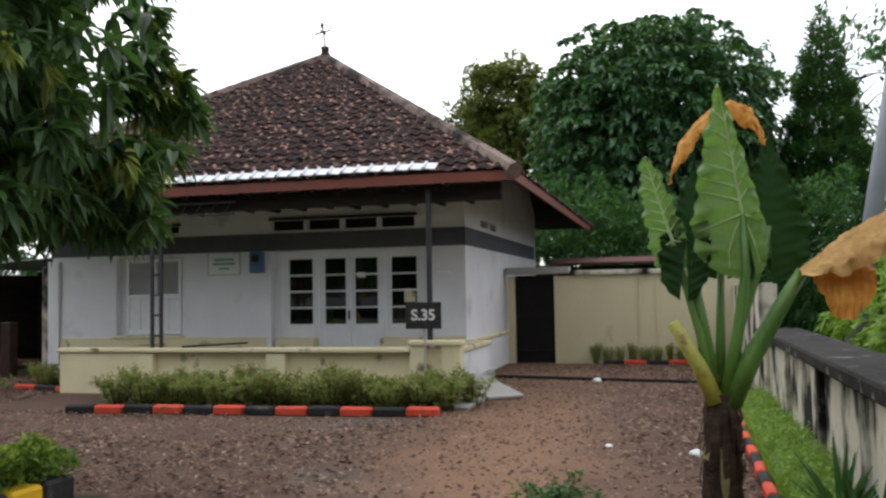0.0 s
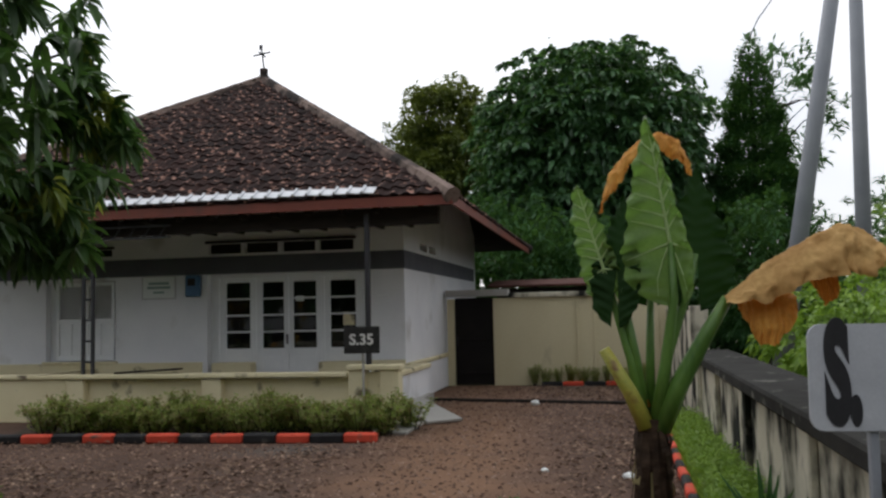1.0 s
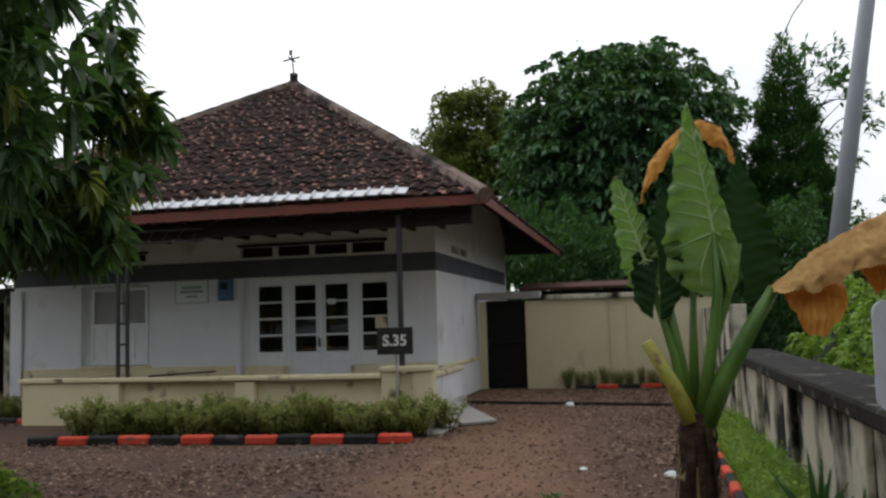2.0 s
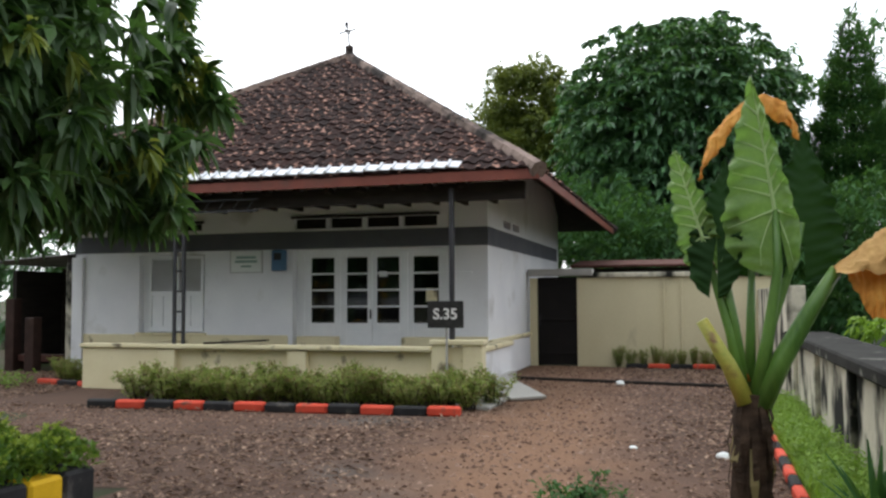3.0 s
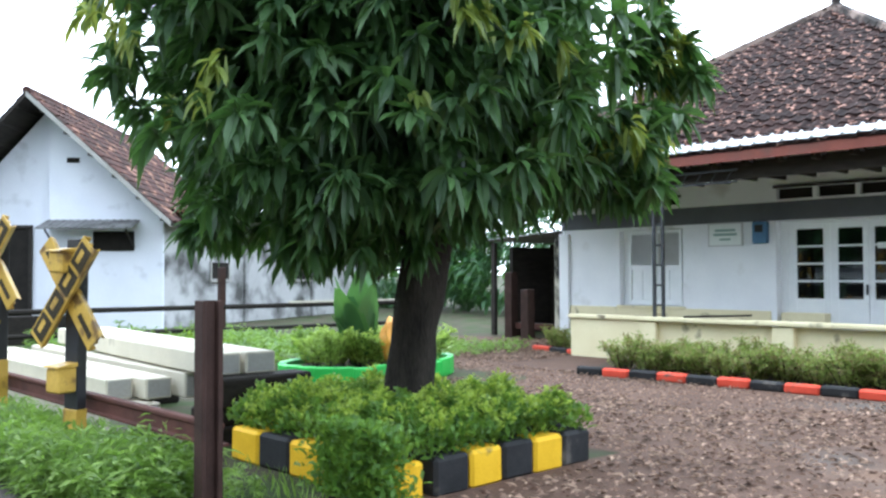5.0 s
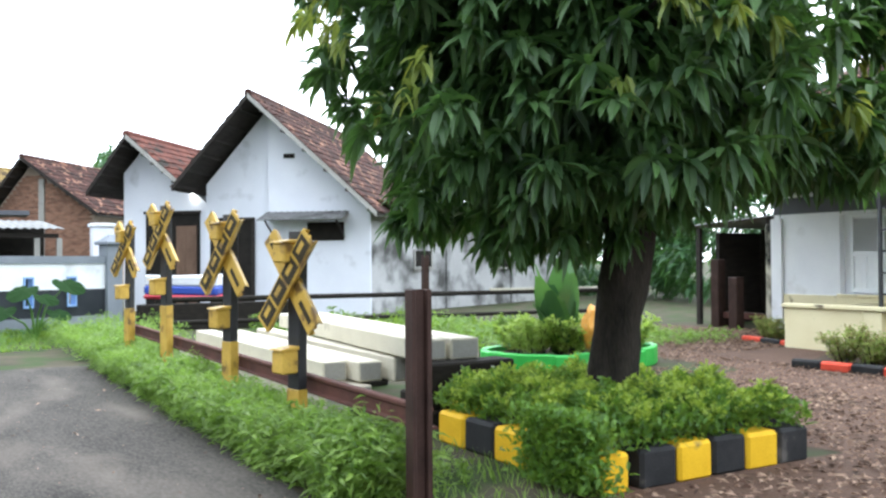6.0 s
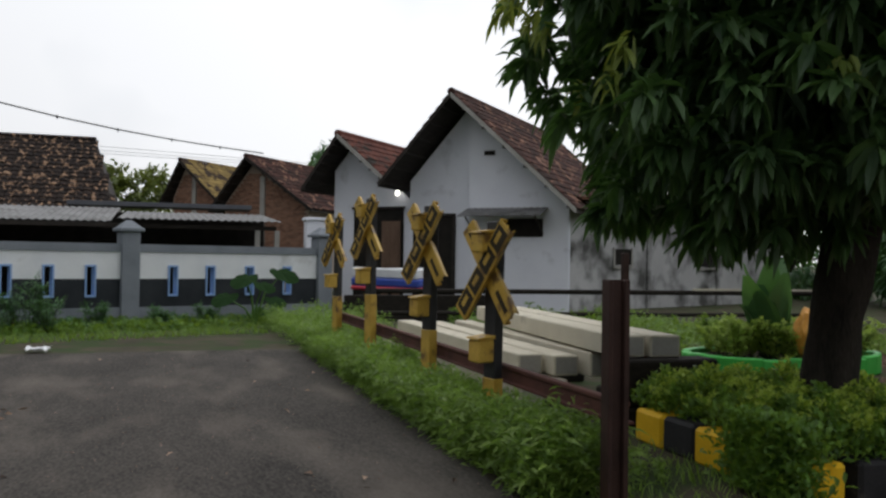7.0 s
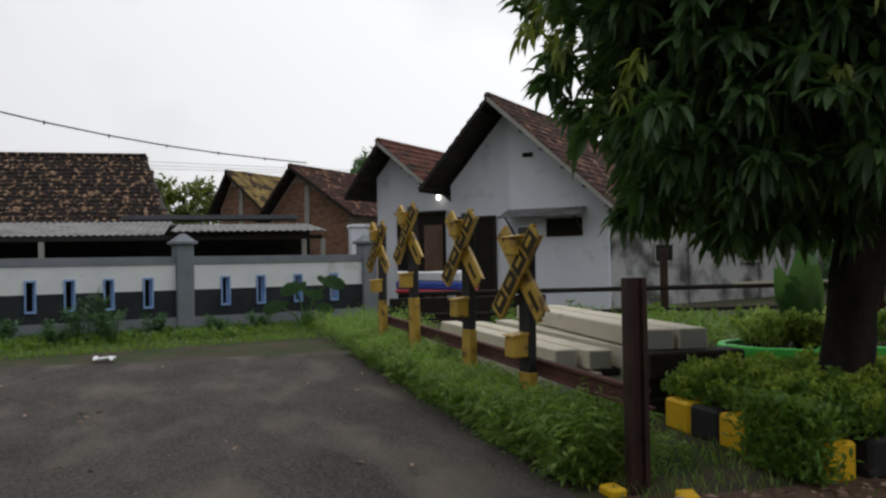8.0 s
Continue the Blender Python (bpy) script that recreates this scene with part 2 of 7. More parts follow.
TARP_WHITE = surface("white_tarp_stripe", (0.65, 0.66, 0.68), (0.78, 0.79, 0.8), 4, 40, 0.5, 0.1)
TARP_RED = surface("red_tarp_stripe", (0.4, 0.02, 0.04), (0.55, 0.04, 0.07), 4, 40, 0.5, 0.1)
ASPHALT = surface("worn_asphalt", (0.012, 0.0108, 0.0095), (0.095, 0.084, 0.073), 1.1, 34, 0.92, 0.9, stain=(0.15, 0.128, 0.108), stain_scale=0.75, stain_cut=(0.5, 0.78), stretch=(0.55, 1.5, 1), fine_mix=0.62)
SOIL = surface("garden_soil", (0.035, 0.025, 0.018), (0.08, 0.06, 0.042), 4, 60, 0.95, 0.5)
STONE = surface("gravel_stone", (0.08, 0.045, 0.032), (0.34, 0.23, 0.17), 6, 60, 0.9, 0.2, per_island=0.8)
DRY_LEAF = surface("dry_fallen_leaf", (0.045, 0.027, 0.02), (0.38, 0.265, 0.19), 6, 60, 0.8, 0.0, per_island=0.85)
MANGO_LEAF = leaf_material("mango_leaf", (0.008, 0.03, 0.011), (0.09, 0.175, 0.052), 0.5, 0.24, (0.12, 0.26, 0.045))
MANGO_YOUNG = leaf_material("young_mango_leaf", (0.1, 0.165, 0.03), (0.23, 0.29, 0.06), 0.42, 0.4, (0.35, 0.4, 0.06))
HEDGE_LEAF = leaf_material("hedge_leaf", (0.018, 0.065, 0.012), (0.14, 0.28, 0.035), 0.5, 0.35, (0.3, 0.45, 0.05))
HEDGE_TIP = leaf_material("young_hedge_leaf", (0.19, 0.27, 0.03), (0.4, 0.5, 0.08), 0.5, 0.4, (0.45, 0.6, 0.07))
SHRUB_LEAF = leaf_material("border_shrub_leaf", (0.08, 0.15, 0.028), (0.36, 0.44, 0.1), 0.55, 0.4, (0.36, 0.46, 0.1))
BED_LEAF = leaf_material("bright_bed_leaf", (0.14, 0.22, 0.035), (0.36, 0.46, 0.1), 0.5, 0.4, (0.4, 0.55, 0.1))
SHRUB_DRY = leaf_material("dry_shrub_leaf", (0.18, 0.15, 0.07), (0.36, 0.3, 0.14), 0.6, 0.3, (0.35, 0.3, 0.12))
WEED_LEAF = leaf_material("verge_weed_leaf", (0.022, 0.06, 0.012), (0.27, 0.39, 0.08), 0.5, 0.4, (0.3, 0.5, 0.07))
GRASS = leaf_material("fresh_grass", (0.1, 0.2, 0.025), (0.3, 0.46, 0.06), 0.5, 0.35, (0.28, 0.45, 0.05))
FAR_DARK = leaf_material("dark_broad_leaf", (0.018, 0.06, 0.028), (0.12, 0.26, 0.11), 0.36, 0.25, (0.14, 0.3, 0.05))
FAR_LIGHT = leaf_material("olive_tree_leaf", (0.05, 0.085, 0.015), (0.16, 0.2, 0.045), 0.5, 0.3, (0.25, 0.3, 0.05))
CONIFER = leaf_material("conifer_spray", (0.012, 0.05, 0.017), (0.065, 0.165, 0.052), 0.6, 0.25, (0.12, 0.26, 0.04))
TARO_GREEN = leaf_material("taro_leaf", (0.075, 0.16, 0.035), (0.21, 0.33, 0.085), 0.5, 0.3, (0.22, 0.42, 0.08), 6.0, 40, 0.0)
# darker copy of the taro leaf, with shade put into its colour
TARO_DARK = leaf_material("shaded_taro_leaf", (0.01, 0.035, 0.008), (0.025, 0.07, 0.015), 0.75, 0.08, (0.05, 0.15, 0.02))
TARO_VEIN = surface("pale_green_vein", (0.34, 0.48, 0.2), (0.42, 0.56, 0.26), 8, 60, 0.5, 0.0)
TARO_STEM = surface("taro_stalk", (0.045, 0.12, 0.018), (0.12, 0.235, 0.04), 4, 40, 0.4, 0.1, stretch=(1, 1, 0.3))
TARO_YELLOW = surface("yellowing_stalk", (0.24, 0.28, 0.035), (0.46, 0.38, 0.07), 4, 40, 0.5, 0.1, stain=(0.16, 0.08, 0.03), stain_scale=6, stain_cut=(0.58, 0.7))
DEAD_TAN = leaf_material("withered_tan_leaf", (0.3, 0.15, 0.045), (0.66, 0.43, 0.17), 0.75, 0.2, (0.55, 0.26, 0.07), 4.0, 30, 0.0)
DEAD_ORANGE = leaf_material("withered_orange_leaf", (0.46, 0.16, 0.025), (0.84, 0.47, 0.11), 0.65, 0.3, (0.55, 0.2, 0.03), 7.0, 30, 0.0)
# room dimness put into a near-black colour so the panes look dark
INSIDE = surface("dimmed_room_colour", (0.02, 0.017, 0.014), (0.045, 0.038, 0.032), 2, 30, 0.9, 0.0)
BULB = bpy.data.materials.new("lit_bulb")
BULB.use_nodes = True
BULB.node_tree.nodes["Principled BSDF"].inputs["Emission Color"].default_value = (1, 0.97, 0.9, 1)
BULB.node_tree.nodes["Principled BSDF"].inputs["Emission Strength"].default_value = 6.0
GLASS = bpy.data.materials.new("window_glass")
GLASS.use_nodes = True
_g = GLASS.node_tree.nodes["Principled BSDF"]
_g.inputs["Base Color"].default_value = (0.3, 0.33, 0.33, 1)
_g.inputs["Roughness"].default_value, _g.inputs["Transmission Weight"].default_value, _g.inputs["IOR"].default_value = 0.02, 1.0, 1.45


def yard_material():
    """Leaf-brown gravel with a paler, redder wheel-worn way through the middle and grey ballast patches."""
    m = surface("reddish_gravel_yard", (0.052, 0.031, 0.023), (0.14, 0.085, 0.06), 0.9, 38, 0.95, 0.8, stain=(0.1, 0.086, 0.075), stain_scale=0.35, stain_cut=(0.58, 0.7), fine_mix=0.6, bump_dist=0.02)
    n, l = m.node_tree.nodes, m.node_tree.links
    b = n["Principled BSDF"]
    under = b.inputs["Base Color"].links[0].from_socket
    geo, xyz = n.new("ShaderNodeNewGeometry"), n.new("ShaderNodeSeparateXYZ")
    l.new(geo.outputs["Position"], xyz.inputs[0])
    # distance from the worn way, which bends from the lane towards the gate
    bend = n.new("ShaderNodeMath")
    bend.operation, bend.inputs[1].default_value, bend.inputs[2].default_value = "MULTIPLY_ADD", 0.12, 1.25
    l.new(xyz.outputs["Y"], bend.inputs[0])
    off = n.new("ShaderNodeMath")
    off.operation = "ADD"
    l.new(xyz.outputs["X"], off.inputs[0])
    l.new(bend.outputs[0], off.inputs[1])
    away = n.new("ShaderNodeMath")
    away.operation = "ABSOLUTE"
    l.new(off.outputs[0], away.inputs[0])
    rag = n.new("ShaderNodeTexNoise")
    rag.inputs["Scale"].default_value, rag.inputs["Detail"].default_value = 1.1, 5.0
    l.new(geo.outputs["Position"], rag.inputs["Vector"])
    mixed = n.new("ShaderNodeMath")
    mixed.operation, mixed.inputs[1].default_value = "MULTIPLY_ADD", 2.2
    l.new(rag.outputs["Fac"], mixed.inputs[0])
    l.new(away.outputs[0], mixed.inputs[2])
    worn = n.new("ShaderNodeMapRange")
    worn.inputs["From Min"].default_value, worn.inputs["From Max"].default_value = 1.4, 2.5
    worn.inputs["To Min"].default_value, worn.inputs["To Max"].default_value = 0.85, 0.0
    l.new(mixed.outputs[0], worn.inputs["Value"])
    speck = n.new("ShaderNodeTexNoise")
    speck.inputs["Scale"].default_value = 30.0
    l.new(geo.outputs["Position"], speck.inputs["Vector"])
    tan = n.new("ShaderNodeMix")
    tan.data_type = "RGBA"
    tan.inputs[6].default_value, tan.inputs[7].default_value = (0.125, 0.064, 0.036, 1), (0.28, 0.165, 0.1, 1)
    l.new(speck.outputs["Fac"], tan.inputs[0])
    over = n.new("ShaderNodeMix")
    over.data_type = "RGBA"
    l.new(worn.outputs[0], over.inputs[0])
    l.new(under, over.inputs[6])
    l.new(tan.outputs[2], over.inputs[7])
    l.new(over.outputs[2], b.inputs["Base Color"])
    return m


YARD = yard_material()
VERGE = surface("verge_earth", (0.028, 0.026, 0.016), (0.085, 0.072, 0.045), 1.5, 40, 0.95, 0.5, stain=(0.032, 0.052, 0.014), stain_scale=1.4, stain_cut=(0.45, 0.6))

# ---- building helpers ----


def part(name, bm, material, parent=None, label="", smooth=False):
    me = bpy.data.meshes.new(name)
    bm.to_mesh(me)
    bm.free()
    me.materials.append(material)
    if smooth:
        me.polygons.foreach_set("use_smooth", [True] * len(me.polygons))
    ob = new(name, me)
    hang(ob, parent)
    return tagged(ob, label)


def hang(ob, parent):
    """Make ob a part of parent, keeping its place in the world."""
    ob.parent = parent
    if parent is not None and parent.type == "EMPTY":
        ob.matrix_parent_inverse = Matrix.Translation(-parent.location)


def shared(name, me, parent, m=None):
    ob = new(name, me)
    hang(ob, parent)
    if m is not None:
        ob.matrix_basis = m
    return ob


def thing(name, at, label, category, group="", kind=""):
    ob = new(name)
    ob.location = at
    ob.empty_display_size = 0.2
    return tagged(ob, label, category, group, kind)


def box(bm, x0, x1, y0, y1, z0, z1, bevel=0.0, m=None):
    """A box between two corners, its edges rounded off by bevel."""
    r = bmesh.ops.create_cube(bm, size=1)
    vs = r["verts"]
    for v in vs:
        v.co = Vector((x0 + (v.co.x + 0.5) * (x1 - x0), y0 + (v.co.y + 0.5) * (y1 - y0), z0 + (v.co.z + 0.5) * (z1 - z0)))
    if bevel:
        es = list({e for v in vs for e in v.link_edges})
        got = bmesh.ops.bevel(bm, geom=es, offset=bevel, segments=1, affect="EDGES")
        vs = list({v for f in got["faces"] for v in f.verts} | {v for v in vs if v.is_valid})
    if m is not None:
        bmesh.ops.transform(bm, matrix=m, verts=vs)
    return vs


def block(x0, x1, y0, y1, z0, z1, bevel=0.0, m=None):
    bm = bmesh.new()
    box(bm, x0, x1, y0, y1, z0, z1, bevel, m)
    return bm


def tube(bm, points, radii, sides=8):
    """A round tapering tube along points."""
    rings = []
    pts = [Vector(p) for p in points]
    for i, p in enumerate(pts):
        d = (pts[min(i + 1, len(pts) - 1)] - pts[max(i - 1, 0)]).normalized()
        a = d.cross(Vector((0.31, 0.87, 0.37))).normalized()
        b = d.cross(a)
        r = radii[i] if hasattr(radii, "__len__") else radii
        rings.append([bm.verts.new(p + r * (a * math.cos(k * 2 * math.pi / sides) + b * math.sin(k * 2 * math.pi / sides))) for k in range(sides)])
    for r0, r1 in zip(rings, rings[1:]):
        for k in range(sides):
            bm.faces.new((r0[k], r0[(k + 1) % sides], r1[(k + 1) % sides], r1[k]))
    bm.faces.new(rings[0][::-1])
    bm.faces.new(rings[-1])
    bmesh.ops.recalc_face_normals(bm, faces=bm.faces)


def tubed(points, radii, sides=8):
    bm = bmesh.new()
    tube(bm, points, radii, sides)
    return bm


def holed(bm, u0, u1, z0, z1, v0, v1, holes, along="x"):
    """One closed wall with openings through it. holes: (u0, u1, z0, z1)."""
    us = sorted({u0, u1, *[min(max(h[i], u0), u1) for h in holes for i in (0, 1)]})
    zs = sorted({z0, z1, *[min(max(h[i], z0), z1) for h in holes for i in (2, 3)]})
    made = {}

    def vert(i, k, v):
        if (i, k, v) not in made:
            made[i, k, v] = bm.verts.new((us[i], v, zs[k]) if along == "x" else (v, us[i], zs[k]))
        return made[i, k, v]

    def solid(i, k):
        if not (0 <= i < len(us) - 1 and 0 <= k < len(zs) - 1):
            return False
        u, z = (us[i] + us[i + 1]) / 2, (zs[k] + zs[k + 1]) / 2
        return not any(h[0] < u < h[1] and h[2] < z < h[3] for h in holes)

    for i in range(len(us) - 1):
        for k in range(len(zs) - 1):
            if not solid(i, k):
                continue
            for v in (v0, v1):
                bm.faces.new((vert(i, k, v), vert(i + 1, k, v), vert(i + 1, k + 1, v), vert(i, k + 1, v)))
            for di, dk, a, b in ((-1, 0, (i, k), (i, k + 1)), (1, 0, (i + 1, k), (i + 1, k + 1)), (0, -1, (i, k), (i + 1, k)), (0, 1, (i, k + 1), (i + 1, k + 1))):
                if not solid(i + di, k + dk):
                    bm.faces.new((vert(*a, v0), vert(*b, v0), vert(*b, v1), vert(*a, v1)))
    bmesh.ops.recalc_face_normals(bm, faces=bm.faces)


def flat_prism(profile, x0, x1):
    """A slab with the outline (y, z) between x0 and x1."""
    bm = bmesh.new()
    f = [bm.verts.new((x0, y, z)) for y, z in profile]
    b = [bm.verts.new((x1, y, z)) for y, z in profile]
    bm.faces.new(f), bm.faces.new(b[::-1])
    n = len(f)
    for k in range(n):
        bm.faces.new((f[k], b[k], b[(k + 1) % n], f[(k + 1) % n]))
    bmesh.ops.recalc_face_normals(bm, faces=bm.faces)
    return bm


def cloud_mesh(name, verts, faces, material, parent=None, kind="", label="", category=""):
    me = bpy.data.meshes.new(name)
    me.from_pydata(verts, [], faces)
    me.materials.append(material)
    ob = new(name, me)
    hang(ob, parent)
    return tagged(ob, label, category, kind=kind)


def leaf_cloud(base, heading, length, width, droop, rng, fold=0.25, full=False):
    """Many folded leaves as one mesh: base (n,3), heading (n,3) unit, length, width (n,). Returns verts, faces."""
    n = len(base)
    up = np.array([0, 0, 1.0])
    side = np.cross(heading, up) + rng.normal(0, 0.25, (n, 3))
    side /= np.linalg.norm(side, axis=1, keepdims=True) + 1e-9
    nrm = np.cross(side, heading)
    L, Wd = length[:, None], width[:, None]
    mid = base + heading * L * 0.5
    tip = base + heading * L - up * L * droop
    mid = mid - up * L * droop * 0.25
    lift = nrm * Wd * fold
    if full:
        p1 = base + heading * L * 0.3 - up * L * droop * 0.09
        p2 = base + heading * L * 0.68 - up * L * droop * 0.46
        lift = nrm * Wd * fold
        v = np.stack([base, p1 + side * Wd * 0.45 + lift, p1, p1 - side * Wd * 0.45 + lift, p2 + side * Wd * 0.42 + lift, p2, p2 - side * Wd * 0.42 + lift, tip], 1).reshape(-1, 3)
        k = np.arange(n)[:, None] * 8
        f = np.concatenate([k + [[0, 2, 1]], k + [[0, 3, 2]], k + [[4, 5, 7]], k + [[5, 6, 7]]]).tolist()
        f += np.concatenate([k + [[1, 2, 5, 4]], k + [[2, 3, 6, 5]]]).tolist()
        return v.tolist(), f
    v = np.stack([base, mid + side * Wd * 0.5 + lift, tip, mid - side * Wd * 0.5 + lift, mid], 1).reshape(-1, 3)
    k = np.arange(n)[:, None] * 5
    f = np.concatenate([k + [[0, 4, 1]], k + [[4, 2, 1]], k + [[0, 3, 4]], k + [[3, 2, 4]]])
    return v.tolist(), f.tolist()


def unit(v):
    return v / (np.linalg.norm(v, axis=1, keepdims=True) + 1e-9)


def blades(name, xy, height, width, lean, material, rng, z=0.0, parent=None):
    """Grass: bent two-piece blades rooted at xy."""
    n = len(xy)
    a = rng.uniform(0, 2 * np.pi, n)
    d = np.stack([np.cos(a), np.sin(a), np.zeros(n)], 1)
    s = np.stack([-np.sin(a), np.cos(a), np.zeros(n)], 1) * (width * rng.uniform(0.6, 1.3, n))[:, None]
    h = (height * rng.uniform(0.45, 1.25, n))[:, None]
    b = np.concatenate([xy, np.full((n, 1), z)], 1)
    m = b + d * h * lean * 0.35 + np.array([0, 0, 1]) * h * 0.6
    t = b + d * h * lean + np.array([0, 0, 1]) * h
    v = np.stack([b - s, b + s, m + s * 0.8, m - s * 0.8, t], 1).reshape(-1, 3)
    k = np.arange(n)[:, None] * 5
    quads = (k + [[0, 1, 2, 3]]).tolist()
    tris = (k + [[3, 2, 4]]).tolist()
    return cloud_mesh(name, v.tolist(), quads + tris, material, parent, "stuff")

# ---- ground ----
rng = np.random.default_rng(7)


def sheet(name, outline, z, material, label, category, wobble=0.12, step=0.5):
    """A flat patch of ground with an uneven edge."""
    bm = bmesh.new()
    vs = []
    for (x0, y0), (x1, y1) in zip(outline, [*outline[1:], outline[0]]):
        k = max(1, int(math.hypot(x1 - x0, y1 - y0) / step))
        for i in range(k):
            x, y = x0 + (x1 - x0) * i / k, y0 + (y1 - y0) * i / k
            vs.append(bm.verts.new((x + wobble * noise.noise((x * 1.3, y * 1.3, 2.0)), y + wobble * noise.noise((x * 1.3, y * 1.3, 9.0)), z)))
    bm.faces.new(vs)
    bmesh.ops.triangulate(bm, faces=bm.faces)
    bmesh.ops.recalc_face_normals(bm, faces=bm.faces)
    if bm.faces[:][0].normal.z < 0:
        bmesh.ops.reverse_faces(bm, faces=bm.faces)
    ob = part(name, bm, material)
    return tagged(ob, label, category, kind="structure")


bm = bmesh.new()
bmesh.ops.create_grid(bm, x_segments=40, y_segments=40, size=1500)
tagged(part("ground", bm, VERGE), "bare earth and thin grass verge", "ground", kind="structure")
sheet("yard", [(-5.2, 2.5), (0.1, 2.5), (0.1, 19.5), (-4.3, 19.5), (-4.3, 16.2), (-13.6, 16.2), (-17.0, 15.0), (-15.5, 10.2), (-9.2, 10.0), (-7.8, 6.4), (-5.2, 6.3)], 0.006, YARD, "reddish gravel yard strewn with dry leaves", "yard", 0.25)
sheet("road", [(-14.8, 2.25), (-14.8, -3.2), (-15.3, -14), (14, -14), (14, 2.35)], 0.012, ASPHALT, "worn grey asphalt lane with dusty patches", "road", 0.18)

# ---- the old house ----
house = thing("house", (-8.8, 15.8, 0), "single-storey white colonial house with a weathered hipped tile roof", "house")
WX0, WX1, WY = -13.3, -4.37, 15.82
DOOR, WIN = (-8.28, -5.12, 0.2, 2.47), (-11.75, -10.22, 0.84, 2.42)
vents = [(-8.25 + i * 0.748, -7.58 + i * 0.748, 2.87, 3.07) for i in range(4)] + [(-11.35, -10.85, 2.9, 3.04), (-10.8, -10.3, 2.9, 3.04)]
bm = bmesh.new()
holed(bm, WX0, WX1, 0, 4.3, WY, WY + 0.28, [DOOR, WIN, *vents])
part("front_wall", bm, WHITE, house, "white limewashed front wall")
bm = bmesh.new()
holed(bm, WY + 0.28, 24.0, 0, 4.3, WX1 - 0.28, WX1, [(17.2, 17.9, 2.9, 3.05), (18.1, 18.8, 2.9, 3.05)], "y")
part("side_wall", bm, WHITE, house)
part("side_wall", block(WX0, WX0 + 0.28, WY + 0.28, 24.0, 0, 4.3), WHITE, house)
part("back_wall", block(WX0, WX1, 24.0, 24.28, 0, 4.3), WHITE, house)
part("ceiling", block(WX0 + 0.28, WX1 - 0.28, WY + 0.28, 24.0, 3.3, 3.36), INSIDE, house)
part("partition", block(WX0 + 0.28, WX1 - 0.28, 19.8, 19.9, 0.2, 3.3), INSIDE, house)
part("interior_floor", block(WX0 + 0.28, WX1 - 0.28, WY + 0.28, 24.0, 0.0, 0.2), CONCRETE, house)
for v in vents:
    # near-black backing: the vent's inner shade is in its colour
    part("vent_backing", block(v[0] + 0.005, v[1] - 0.005, WY + 0.1, WY + 0.14, v[2] + 0.003, v[3] - 0.003), DARK_VOID, house, "vent opening backed in shade-dark colour")
    part("vent_hood", block(v[0] - 0.05, v[1] + 0.05, WY - 0.05, WY - 0.001, v[3] + 0.002, v[3] + 0.05), DARK_WOOD, house)
# grey painted band round the house, standing slightly proud
part("band", block(WX0 - 0.012, WX1 + 0.012, WY - 0.012, WY - 0.001, 2.48, 2.82), GREY_BAND, house, "grey painted band")
part("band", block(WX1 + 0.001, WX1 + 0.012, WY, 24.0, 2.48, 2.82), GREY_BAND, house, "grey painted band")
# corner pilasters
part("pilaster", block(WX0 - 0.05, WX0 + 0.22, WY - 0.07, WY - 0.013, 0, 2.4, 0.01), WHITE, house)
# cream dado along the front
for a, b in ((WX0 + 0.23, DOOR[0] - 0.1), (DOOR[1] + 0.1, WX1)):
    part("dado", block(a, b, WY - 0.03, WY - 0.001, 0.2, 0.8, 0.006), CREAM, house, "cream dado")
part("plinth", block(WX1 + 0.001, WX1 + 0.07, WY, 23.9, 0, 0.66, 0.01), WHITE, house, "white plinth")
part("plinth_cap", block(WX1 + 0.001, WX1 + 0.1, WY, 23.9, 0.66, 0.74, 0.015), CREAM, house, "cream plinth cap")


def frame_part(x0, x1, z0, z1, y0, y1, parent, name="frame_bar", mat=PAINT_WHITE, bevel=0.006):
    return part(name, block(x0, x1, y0, y1, z0, z1, bevel), mat, parent)


